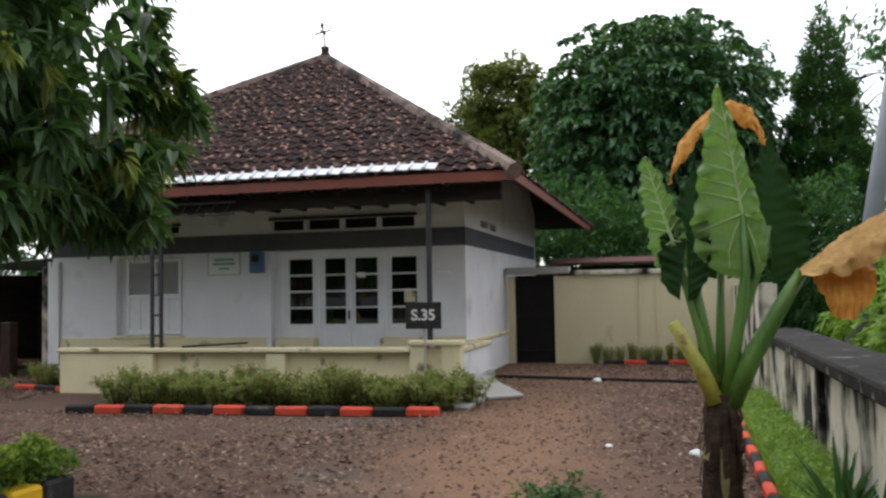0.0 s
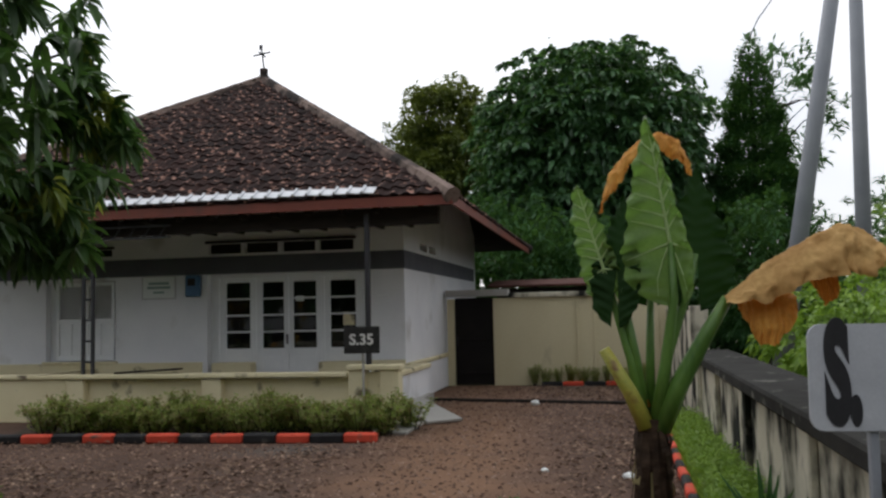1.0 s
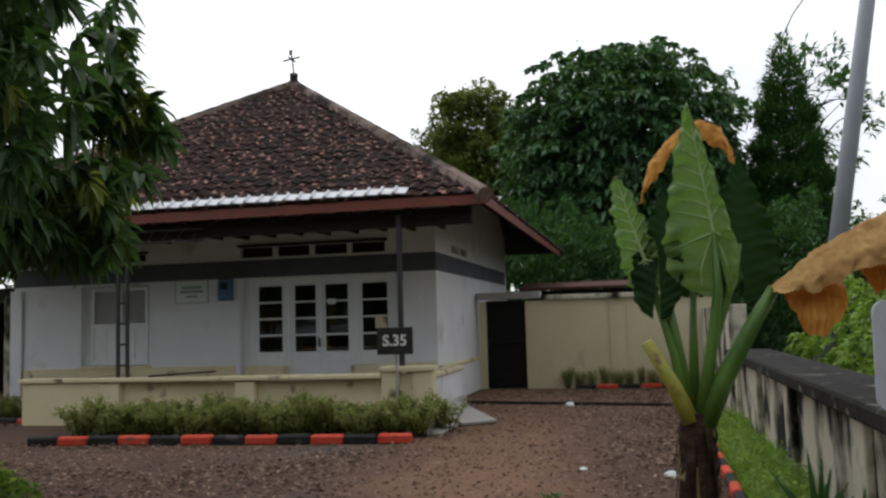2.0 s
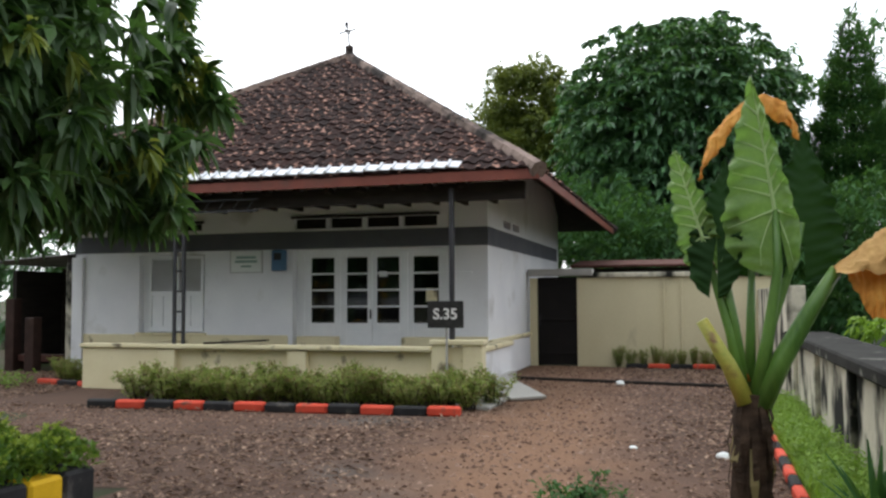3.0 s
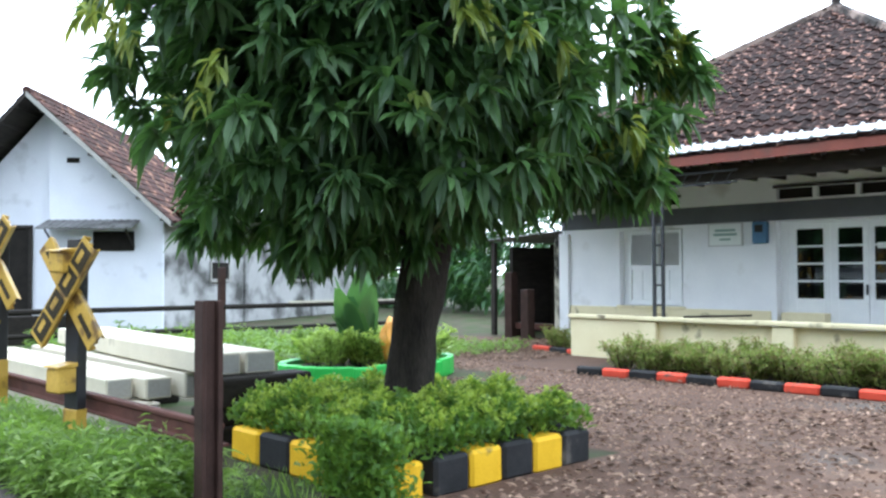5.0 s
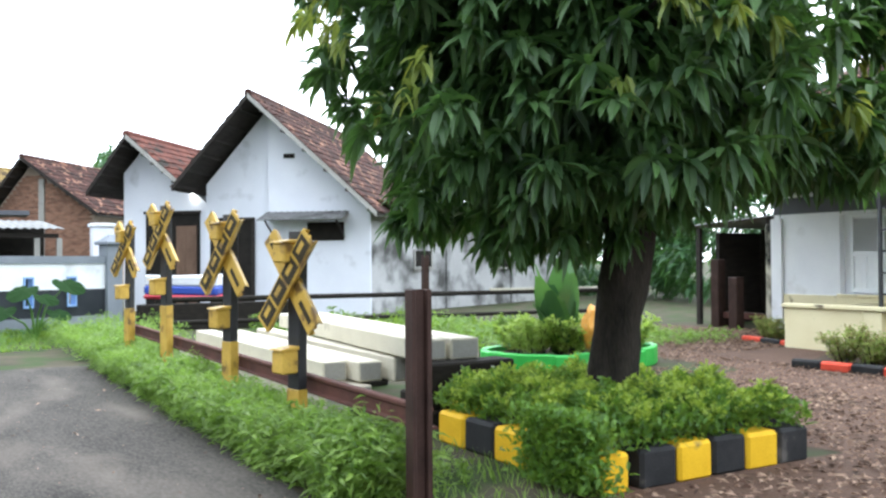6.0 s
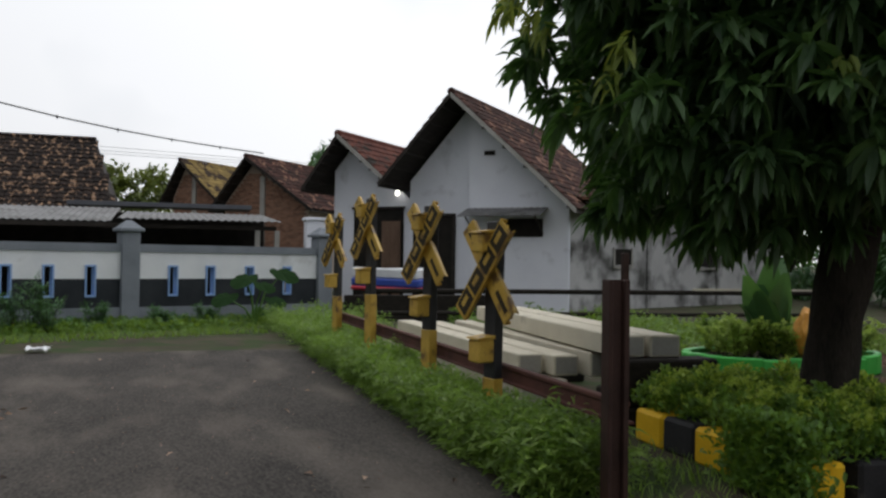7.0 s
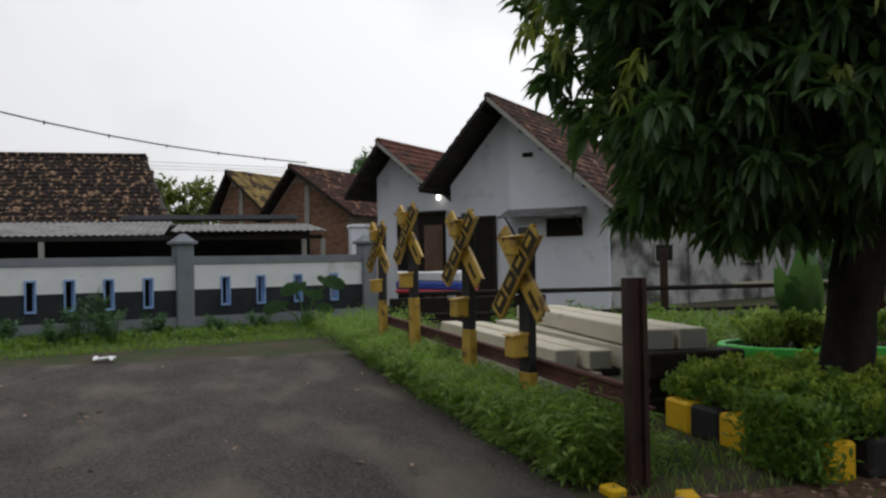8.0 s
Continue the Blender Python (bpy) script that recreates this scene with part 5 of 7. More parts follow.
def corrugated(parent, x0, x1, y0, y1, z0, z1, pitch=0.2):
    """Sheet that falls from z1 at x0 to z0 at x1, with waves across y."""
    verts, faces = [], []
    n = int((y1 - y0) / pitch * 6)
    for i in range(n + 1):
        y = y0 + (y1 - y0) * i / n
        w = 0.018 * math.sin(2 * math.pi * (y - y0) / pitch)
        verts += [(x0, y, z1 + w), (x1, y, z0 + w), (x0, y, z1 + w - 0.012), (x1, y, z0 + w - 0.012)]
    for i in range(n):
        k = 4 * i
        faces += [(k, k + 4, k + 5, k + 1), (k + 2, k + 3, k + 7, k + 6), (k + 1, k + 5, k + 7, k + 3)]
    return cloud_mesh("corrugated_roof", verts, faces, CORRUGATED, parent, "", "grey corrugated sheet")


corrugated(shed, -31.5, -26.3, -18.0, -1.3, 2.42, 3.05)
corrugated(shed, -31.5, -26.0, -1.1, 3.3, 2.5, 2.95)
part("gutter_beam", block(-26.4, -26.3, -18, 3.2, 2.25, 2.37, 0.01), DARK_WOOD, shed)
for y in (-12, -8, -4.6, -0.9, 2.6, 3.15):
    part("post", block(-26.45, -26.3, y, y + 0.14, 0, 2.25, 0.01), CONCRETE, shed)
# near-black back wall: the carport's dark inside is put into its colour
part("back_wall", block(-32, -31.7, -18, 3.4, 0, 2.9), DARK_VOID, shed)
for y in (-2.5, 1.2):
    part("shelf_panel", block(-31.69, -31.5, y, y + 1.3, 0.4, 2.0, 0.01), SLEEPER, shed)
part("upper_ledge", block(-33.5, -32.01, -3, 3.0, 3.15, 3.3), GREY_BAND, shed)
gp = thing("gate_pillar", (-26.0, 4.35, 0), "white gate pillar with a flat top", "pillar")
part("pillar_body", block(-26.4, -25.9, 4.0, 4.55, 0, 2.55, 0.02), WHITE_HOUSE, gp)
part("pillar_top", block(-26.45, -25.85, 3.95, 4.6, 2.551, 2.65, 0.02), WHITE_HOUSE, gp)

# dark shed beside the old house
sd = thing("lean_to_shed", (-15.2, 17.5, 0), "dark open lean-to with a pale corrugated roof", "shed")
# near-black back wall stands for the shaded inside of the lean-to
part("back_wall", block(-15.9, -13.5, 18.6, 18.7, 0, 2.3), SLEEPER, sd)
part("side_panel", block(-15.9, -15.8, 16.9, 18.6, 0, 2.2), DARK_WOOD, sd)
corrugated(sd, -16.0, -13.45, 16.0, 18.8, 2.5, 2.35)
for y in (16.1, 18.4):
    part("post", block(-15.8, -15.68, y, y + 0.1, 0, 2.3), DARK_WOOD, sd)
    part("post", block(-13.75, -13.63, y, y + 0.1, 0, 2.5), DARK_WOOD, sd)
part("edge_post", block(-13.62, -13.42, 15.9, 16.1, 0, 2.3, 0.02), MOSSY, sd, "dirty pale corner post")
for x, y, h in ((-14.08, 15.5, 1.15), (-14.95, 15.9, 1.55)):
    ob = thing("gate_post", (x, y, 0), "short dark brown gate post", "post", "brown gate posts")
    part("post_body", block(x - 0.12, x + 0.12, y - 0.12, y + 0.12, 0, h, 0.015), BROWN_PAINT, ob)
brd = thing("bench", (-14.0, 16.0, 0), "low brown bench with a pale board edge", "bench")
part("seat", block(-15.0, -13.7, 15.95, 16.25, 0.28, 0.34, 0.008), BROWN_PAINT, brd)
part("edge_board", block(-15.0, -13.7, 15.92, 15.949, 0.2, 0.34, 0.004), RUST, brd)
for x in (-14.9, -13.85):
    part("leg", block(x, x + 0.08, 16.0, 16.2, 0, 0.28), BROWN_PAINT, brd)

# ---- poles, cables, near sign ----
for a, b, lab in (((2.31, 17.2, 0), (3.9, 16.9, 9.3), "leaning grey utility pole"), ((4.5, 19.6, 0), (4.6, 19.1, 10.5), "upright grey utility pole")):
    ob = thing("utility_pole", a, lab, "pole", "utility poles")
    part("shaft", tubed([a, Vector(a).lerp(Vector(b), 0.5), b], [0.17, 0.15, 0.12], 14), POLE_GREY, ob, smooth=True)
ob = thing("overhead_cable", (2.1, 30, 11.0), "thin black overhead cable", "cable")
part("strand", tubed([(1.75, 16.5, 6.0), (2.2, 16.7, 6.9), (3.85, 16.9, 9.1)], 0.012, 5), CABLE, ob)
ob = thing("overhead_cable", (-40, -8, 7.3), "dark bundled overhead cable", "cable")
pts = [Vector((-30, -12, 7.9)).lerp(Vector((-42.2, 4.4, 6.35)), k / 8) - Vector((0, 0, 0.5 * math.sin(math.pi * k / 8))) for k in range(9)]
part("strand", tubed(pts, 0.03, 5), CABLE, ob)
for k in range(1, 8):
    part("clip", tubed([pts[k] - Vector((0, 0, 0.09)), pts[k] + Vector((0, 0, 0.06))], 0.03, 5), CABLE, ob)

for z0, z1 in ((8.4, 7.95), (8.15, 7.8), (7.95, 7.65)):
    ob = thing("overhead_cable", (-60, -4, z0), "thin far overhead wire above tiled roofs", "cable", "far wires")
    part("strand", tubed([(-60, -30, z0 + 0.9), (-60, -4, z0), (-60, 8.5, z1), (-60, 30, z1 + 0.5)], 0.015, 4), CABLE, ob)

ns = thing("plate_sign", (0.4, 3.72, 0), "worn pale grey plate with bold black lettering on a post", "sign")
sm = Matrix.Translation((0.4, 3.7, 1.36)) @ pose(0, 0, 0, 0, 0.5, 8)
bm = block(-0.29, 0.29, -0.006, 0.006, -0.2, 0.2)
bmesh.ops.bevel(bm, geom=[e for e in bm.edges if abs(e.verts[0].co.y - e.verts[1].co.y) > 0.005], offset=0.05, segments=4, profile=0.5, affect="EDGES")
bmesh.ops.transform(bm, matrix=sm, verts=bm.verts)
part("plate", bm, SIGN_PALE, ns)
part("post", block(-0.07, -0.035, 0.008, 0.04, -1.36, 0.15, 0.004, sm), POLE_GREY, ns)
lettering("S.", 0.5, INK_BLACK, ns, sm @ pose(-0.165, -0.009, 0.0, 90) @ Matrix.Diagonal((0.38, 1, 1, 1)), 0.03)
part("lettering_bar", block(0.03, 0.24, -0.011, -0.007, -0.16, 0.15, 0.0, sm), INK_BLACK, ns)

# ---- plants ----


def whorls(centres, dirs, leaves, length, width, droop, spread, down, rng, jitter=0.03, full=False):
    """Rosettes of leaves at twig ends: returns verts, faces."""
    n = len(centres)
    c = np.repeat(centres, leaves, 0) + rng.normal(0, jitter, (n * leaves, 3))
    h = np.repeat(dirs, leaves, 0) + rng.normal(0, spread, (n * leaves, 3)) + np.array([0, 0, -down])
    L = length * rng.uniform(0.6, 1.15, n * leaves)
    return leaf_cloud(c, unit(h), L, width * rng.uniform(0.75, 1.2, n * leaves), droop, rng, 0.25, full)


def branchy(points, centre_line, parent, material, r0, rng, count, name="limb"):
    """Tapering limbs from the centre line to chosen points of the crown."""
    for k in range(count):
        end = Vector(points[int(rng.integers(len(points)))])
        start = centre_line[int(rng.integers(len(centre_line)))]
        mid = start.lerp(end, 0.5) + Vector((0, 0, 0.12 * (end - start).length))
        part(name, tubed([start, start.lerp(mid, 0.6), mid, end], [r0, r0 * 0.7, r0 * 0.45, r0 * 0.12], 6), material, parent)


def crown_points(n, centre, radii, rng, gap=0.0, scale=0.7, shell=0.55, floor=None):
    """Points in an uneven ellipsoid, thicker towards its surface, thinned by noise."""
    out = []
    while len(out) < n:
        d = rng.normal(0, 1, 3)
        d /= np.linalg.norm(d)
        lump = 1 + 0.22 * noise.noise(Vector(d * 2.3) + Vector(centre)) + 0.13 * noise.noise(Vector(d * 5.5))
        r = (shell + (1 - shell) * rng.random() ** 0.6) * lump
        p = np.array(centre) + d * r * np.array(radii)
        if floor is not None and p[2] < floor + 0.25 * noise.noise(Vector(p * 0.9)):
            continue
        if gap and noise.noise(Vector(p * scale) + Vector((7, 3, 1))) < -0.35 + gap * 0.5 * rng.random():
            continue
        out.append(p)
    return np.array(out)


# the mango tree in its kerbed bed
TREE = (-6.3, 5.1)
mango = thing("mango_tree", (*TREE, 0.0), "spreading mango tree with long drooping dark leaves in a kerbed bed", "tree")
tp = [(-0.02, 0.0, 0.1), (-0.03, 0.0, 0.3), (-0.03, 0.0, 0.55), (-0.02, 0.01, 0.8), (0.0, 0.02, 1.05), (0.03, 0.04, 1.3), (0.07, 0.07, 1.6), (0.1, 0.1, 1.9), (0.1, 0.12, 2.2), (0.08, 0.1, 2.6), (0.0, 0.05, 3.3)]
bm = tubed([(TREE[0] + a, TREE[1] + b, c) for a, b, c in tp], [0.3, 0.24, 0.205, 0.195, 0.19, 0.195, 0.205, 0.2, 0.18, 0.15, 0.1], 28)
for v in bm.verts:
    p = v.co
    out = Vector((p.x - TREE[0], p.y - TREE[1], 0)).normalized()
    v.co = p + out * (0.05 * noise.noise((p.x * 5, p.y * 5, p.z * 1.6)) + 0.03 * noise.noise((p.x * 22, p.y * 22, p.z * 4)))
part("trunk", bm, BARK, mango, "rough grey-brown trunk", smooth=True)
CC = np.array([TREE[0] - 0.2, TREE[1] - 0.08, 3.62])
outer = crown_points(680, CC, (2.34, 2.34, 2.25), rng, 0.42, 0.9, 0.76, floor=2.1)
inner = crown_points(1600, CC + [0, 0, 0.1], (1.72, 1.72, 1.75), rng, 0.0, 0.9, 0.3, floor=2.05)
fringe = []
for k in range(70):
    a = rng.uniform(0, 2 * np.pi)
    fringe.append(CC + [math.cos(a) * rng.uniform(1.2, 1.75), math.sin(a) * rng.uniform(1.2, 1.75), rng.uniform(-1.75, -1.35)])
for k in range(90):  # boughs that hang low round the fork
    a, r = rng.uniform(0, 2 * np.pi), rng.uniform(0.3, 1.2)
    fringe.append(CC + [0.2 + math.cos(a) * r, math.sin(a) * r, rng.uniform(-1.95, -1.3)])
fringe = np.array(fringe)
fringe[:, 2] += 0.32 * np.clip(((fringe[:, 0] - TREE[0]) * 0.66 + (fringe[:, 1] - TREE[1]) * 0.75) / 0.6, 0, 1)
fringe = fringe[(fringe[:, 0] - TREE[0]) * 0.66 + (fringe[:, 1] - TREE[1]) * 0.75 < 1.5]
outer = np.concatenate([outer, fringe])
# the crown is open on its yard side: a bay of sky with one bough reaching out beyond it
reach = (outer[:, 0] - TREE[0]) * 0.66 + (outer[:, 1] - TREE[1]) * 0.75
bay = (reach > 1.38 + 0.12 * np.sin(outer[:, 2] * 5)) & (outer[:, 2] > 2.7) & (rng.random(len(outer)) < 0.97)
outer = outer[~bay]
bough = []
for k in range(30):
    w = rng.random()
    s, side = 1.75 + 0.65 * w, rng.normal(0, 0.16)
    bough.append([TREE[0] + 0.66 * s - 0.75 * side, TREE[1] + 0.75 * s + 0.66 * side, 3.46 - 0.26 * w + rng.normal(0, 0.13)])
for k in range(16):
    s, side = rng.uniform(1.85, 2.15), rng.normal(0, 0.15)
    bough.append([TREE[0] + 0.66 * s - 0.75 * side, TREE[1] + 0.75 * s + 0.66 * side, rng.uniform(3.2, 4.3)])
for k in range(75):  # a low mass of foliage below the bay
    s, side = rng.uniform(1.2, 2.1), rng.normal(0, 0.4)
    bough.append([TREE[0] + 0.66 * s - 0.75 * side, TREE[1] + 0.75 * s + 0.66 * side, rng.uniform(2.2, 2.9)])
outer = np.concatenate([outer, np.array(bough)])
young = (rng.random(len(outer)) < 0.26) & (outer[:, 2] > 2.6) & (np.array([noise.noise(Vector(p * 1.3)) for p in outer]) > -0.1)
dirs = unit(outer - CC)
v, f = whorls(outer[~young], dirs[~young] * 0.7, 15, 0.25, 0.082, 0.36, 0.95, 0.2, rng, 0.02, True)
cloud_mesh("crown", v, f, MANGO_LEAF, mango, "", "dark green drooping leaves")
v, f = whorls(outer[young] + dirs[young] * 0.12, dirs[young] * 0.55, 13, 0.18, 0.055, 0.4, 0.5, 0.6, rng, 0.03, True)
cloud_mesh("young_foliage", v, f, MANGO_YOUNG, mango, "", "yellow-green young leaves")
inner = inner[(inner[:, 0] - TREE[0]) * 0.66 + (inner[:, 1] - TREE[1]) * 0.75 < 1.3]
v, f = whorls(inner, unit(inner - CC), 13, 0.26, 0.085, 0.3, 0.7, 0.3, rng, 0.08, True)
cloud_mesh("inner_crown", v, f, MANGO_LEAF, mango)
for s, z in ((2.3, 2.95), (2.0, 3.9)):
    root = Vector((TREE[0] + 0.06, TREE[1] + 0.06, 2.3))
    end = Vector((TREE[0] + 0.66 * s, TREE[1] + 0.75 * s, z))
    part("limb", tubed([root, root.lerp(end, 0.4) + Vector((0, 0, 0.2)), root.lerp(end, 0.75) + Vector((0, 0, 0.15)), end], [0.07, 0.045, 0.025, 0.01], 6), BARK, mango)
stem = [Vector((TREE[0] + 0.06, TREE[1] + 0.06, z)) for z in (1.8, 2.1, 2.5, 2.9)]
branchy(outer, stem, mango, BARK, 0.075, rng, 26)

bed = thing("bed_soil", (*TREE, 0), "dark soil inside the kerbed tree bed", "soil", kind="structure")
part("soil", block(-7.28, -5.32, 4.14, 6.0, 0.0, 0.2), SOIL, bed)
# clipped hedge that fills the bed and spills over its kerb
n = 20000
hx, hy = rng.uniform(-7.4, -5.12, n), rng.uniform(3.98, 6.02, n)
edge = np.minimum(np.minimum(hx + 7.45, -5.05 - hx), np.minimum(hy - 3.9, 6.07 - hy))
top = 0.36 + 0.13 * np.clip(edge / 0.22, 0, 1) + 0.16 * np.array([noise.noise((x * 3.2, y * 3.2, 0)) + 0.6 * noise.noise((x * 7, y * 7, 3)) for x, y in zip(hx, hy)])
trunk_gap = np.hypot(hx - TREE[0], hy - TREE[1]) > 0.34
hz = np.where(rng.random(n) < 0.5, top - 0.12 * rng.random(n) ** 1.5, 0.25 + (top - 0.25) * rng.random(n))
keep = trunk_gap
base = np.stack([hx, hy, hz], 1)[keep]
m = 5600
sx = rng.normal(-5.4, 0.19, m)
spill = np.stack([sx, 3.88 + 0.06 * rng.random(m) - 0.2 * rng.random(m), rng.uniform(0.02, 0.5, m)], 1)
base = np.concatenate([base, spill])
head = unit(np.stack([rng.normal(0, 0.5, len(base)), rng.normal(0, 0.5, len(base)), rng.uniform(0.2, 1.3, len(base))], 1))
v, f = leaf_cloud(base, head, rng.uniform(0.045, 0.1, len(base)), rng.uniform(0.025, 0.05, len(base)), 0.25, rng)
hedge = thing("hedge", (TREE[0], TREE[1], 0.2), "clipped bright green hedge filling a kerbed tree bed", "hedge")
cloud_mesh("foliage", v, f, HEDGE_LEAF, hedge)
crest = np.stack([hx, hy, top], 1)[keep]
lump = np.array([noise.noise((x * 4.5, y * 4.5, 9)) for x, y, z in crest])
crest = crest[(lump > 0.0) & (rng.random(len(crest)) < 0.55)]
crest[:, 2] += rng.uniform(-0.03, 0.06, len(crest))
head = unit(np.stack([rng.normal(0, 0.6, len(crest)), rng.normal(0, 0.6, len(crest)), rng.uniform(0.3, 1.2, len(crest))], 1))
v, f = leaf_cloud(crest, head, rng.uniform(0.04, 0.085, len(crest)), rng.uniform(0.022, 0.042, len(crest)), 0.25, rng)
cloud_mesh("young_foliage", v, f, HEDGE_TIP, hedge, "", "yellow-green young tips")
for k in range(60):
    x, y = rng.uniform(-7.2, -5.35), rng.uniform(4.2, 5.95)
    if math.hypot(x - TREE[0], y - TREE[1]) > 0.35:
        part("stem", tubed([(x, y, 0.19), (x + rng.normal(0, 0.04), y + rng.normal(0, 0.04), 0.5)], [0.008, 0.004], 4), BARK, hedge)


def shrub(name, at, size, height, leaves, leaf_len, leaf_w, material, label, category, group="", stems=7, material2=None, seed=0, up=0.9):
    """A loose small shrub: thin stems with small leaves along them."""
    g = np.random.default_rng(seed)
    ob = thing(name, at, label, category, group)
    x0, y0, z0 = at
    bases, heads = [], []
    for k in range(stems):
        a = g.uniform(0, 2 * np.pi)
        r = size * math.sqrt(g.random())
        h = height * g.uniform(0.6, 1.1)
        p0 = Vector((x0 + 0.3 * r * math.cos(a), y0 + 0.3 * r * math.sin(a), z0))
        p1 = Vector((x0 + r * math.cos(a), y0 + r * math.sin(a), z0 + h))
        pm = p0.lerp(p1, 0.5) + Vector((0, 0, 0.1 * h))
        part("stem", tubed([p0, pm, p1], [0.008, 0.006, 0.003], 4), BARK, ob)
        q = leaves // stems
        for j in range(q):
            t = 0.15 + 0.9 * g.random()
            c = p0.lerp(pm, min(1, t * 2)) if t < 0.5 else pm.lerp(p1, (t - 0.5) * 2)
            bases.append([c.x + g.normal(0, 0.035), c.y + g.normal(0, 0.035), c.z + g.normal(0, 0.02)])
            heads.append([g.normal(0, 0.7), g.normal(0, 0.7), g.uniform(0, up)])
    bases, heads = np.array(bases), unit(np.array(heads))
    bases[:, 2] = np.maximum(bases[:, 2], z0 + 0.02)
    split = g.random(len(bases)) < (0.35 if material2 else 0.0)
    L = leaf_len * g.uniform(0.6, 1.2, len(bases))
    for sel, mat_, nm in ((~split, material, "foliage"), (split, material2, "dry_foliage")):
        if sel.any() and mat_:
            v, f = leaf_cloud(bases[sel], heads[sel], L[sel], leaf_w * g.uniform(0.7, 1.2, sel.sum()), 0.2, g)
            cloud_mesh(nm, v, f, mat_, ob)
    return ob


# shrubs in the bed in front of the porch
kinds = [shrub("border_shrub", (-8.6 + i * 0.01, 11.6, 0), 0.36, 0.5, 1250, 0.085, 0.032, SHRUB_LEAF, "loose yellow-green border shrub behind a painted kerb", "shrub", "porch border", 14, SHRUB_DRY, 20 + i) for i in range(3)]
spots = []
for k in range(13):
    for row in range(2):
        spots.append((-8.6 + k * 0.41 + row * 0.2, 11.45 + 0.022 * k + row * 0.55 + random.uniform(-0.08, 0.08)))
for i, (x, y) in enumerate(spots):
    ob = kinds[i % 3]
    m = pose(x, y, 0, 0, 0, random.uniform(0, 360)) @ Matrix.Diagonal((1, 1, random.uniform(0.8, 1.15), 1))
    if i < 3:
        ob.matrix_basis = m
    else:
        copy_thing(ob, m)
for i, (x, y) in enumerate(((-11.9, 13.9), (-11.4, 13.75), (-10.95, 13.6), (-12.2, 14.2))):
    copy_thing(kinds[i % 3], pose(x, y, 0, 0, 0, i * 70) @ Matrix.Diagonal((0.9, 0.9, 0.75, 1)))
for i in range(10):
    copy_thing(kinds[i % 3], pose(-2.35 + i * 0.26, 19.45 + 0.0 * i, 0, 0, 0, i * 50) @ Matrix.Diagonal((0.45, 0.3, 0.8, 1)))
bs = thing("bed_soil", (-6.2, 11.9, 0), "dark soil of the porch bed", "soil", kind="structure")
bm = bmesh.new()
vs = [bm.verts.new(p) for p in ((-8.9, 10.85, 0.05), (-3.7, 11.15, 0.05), (-4.2, 12.9, 0.05), (-9.7, 12.9, 0.05))]
bm.faces.new(vs)
bmesh.ops.recalc_face_normals(bm, faces=bm.faces)
part("soil", bm, SOIL, bs)


def patch(name, n, x0, x1, y0, y1, height, length, width, material, label, category, seed, lumps=0.5, z=0.0):
    """Unclipped weeds: leaves on upright shoots over a patch."""
    g = np.random.default_rng(seed)
    k = n // 14
    px, py = g.uniform(x0, x1, k), g.uniform(y0, y1, k)
    h = height * (0.55 + 0.5 * g.random(k)) * (1 + lumps * np.array([noise.noise((x * 1.1, y * 1.1, seed)) for x, y in zip(px, py)]))
    t = g.random((k, 14)) ** 0.75
    lean = g.normal(0, 0.18, (k, 2))
    b = np.stack([px[:, None] + lean[:, :1] * t * h[:, None], py[:, None] + lean[:, 1:] * t * h[:, None], z + t * h[:, None]], 2).reshape(-1, 3)
    hd = unit(np.stack([g.normal(0, 0.7, len(b)), g.normal(0, 0.7, len(b)), g.uniform(-0.1, 0.9, len(b))], 1))
    v, f = leaf_cloud(b, hd, length * g.uniform(0.6, 1.2, len(b)), width * g.uniform(0.7, 1.2, len(b)), 0.35, g)
    return cloud_mesh(name, v, f, material, None, "stuff", label, category)


patch("weeds", 46000, -14.6, -5.5, 2.25, 2.9, 0.43, 0.13, 0.027, WEED_LEAF, "tall leafy weeds along the lane edge", "weeds", 3)
patch("weeds", 4000, -14.6, -5.8, 2.95, 3.5, 0.2, 0.08, 0.025, WEED_LEAF, "low weeds beside concrete beams", "weeds", 23)
patch("weeds", 7000, -20.2, -15.2, 2.2, 4.0, 0.5, 0.12, 0.03, WEED_LEAF, "leafy weeds at the wall corner", "weeds", 4)
patch("weeds", 9000, -19.6, -12.6, 6.2, 10.5, 0.36, 0.17, 0.06, HEDGE_LEAF, "low green plants beside the fence", "weeds", 5, 0.9)
patch("weeds", 5000, -19.6, -12.6, 6.2, 10.5, 0.34, 0.12, 0.04, WEED_LEAF, "low pale green plants beside the fence", "weeds", 25, 0.9)
for k in range(6):  # along the foot of the painted wall
    y = -5.6 + 1.5 * k
    x = -18.45 - (y + 4.75) * 0.36
    patch("weeds", 1100, x - 0.75, x + 0.15, y, y + 1.5, 0.2, 0.1, 0.04, FAR_DARK, "dark leafy weeds along the painted wall", "weeds", 70 + k, 0.9)
patch("weeds", 5000, -17.5, -12.0, 10.5, 13.5, 0.22, 0.12, 0.04, WEED_LEAF, "low green plants beside the path", "weeds", 15)
gx, gy = rng.uniform(0.06, 0.5, 9000), rng.uniform(3.2, 13.2, 9000)
tagged(blades("grass", np.stack([gx, gy], 1), 0.17, 0.006, 0.7, GRASS, rng), "fresh green grass strip beside the wall", "grass")
patch("strip_weeds", 15000, 0.1, 0.52, 5.5, 13.0, 0.26, 0.07, 0.02, GRASS, "fresh green weeds in the strip by the wall", "weeds", 8)
gx, gy = rng.uniform(-9.5, -5.0, 1500), rng.uniform(2.4, 4.0, 1500)
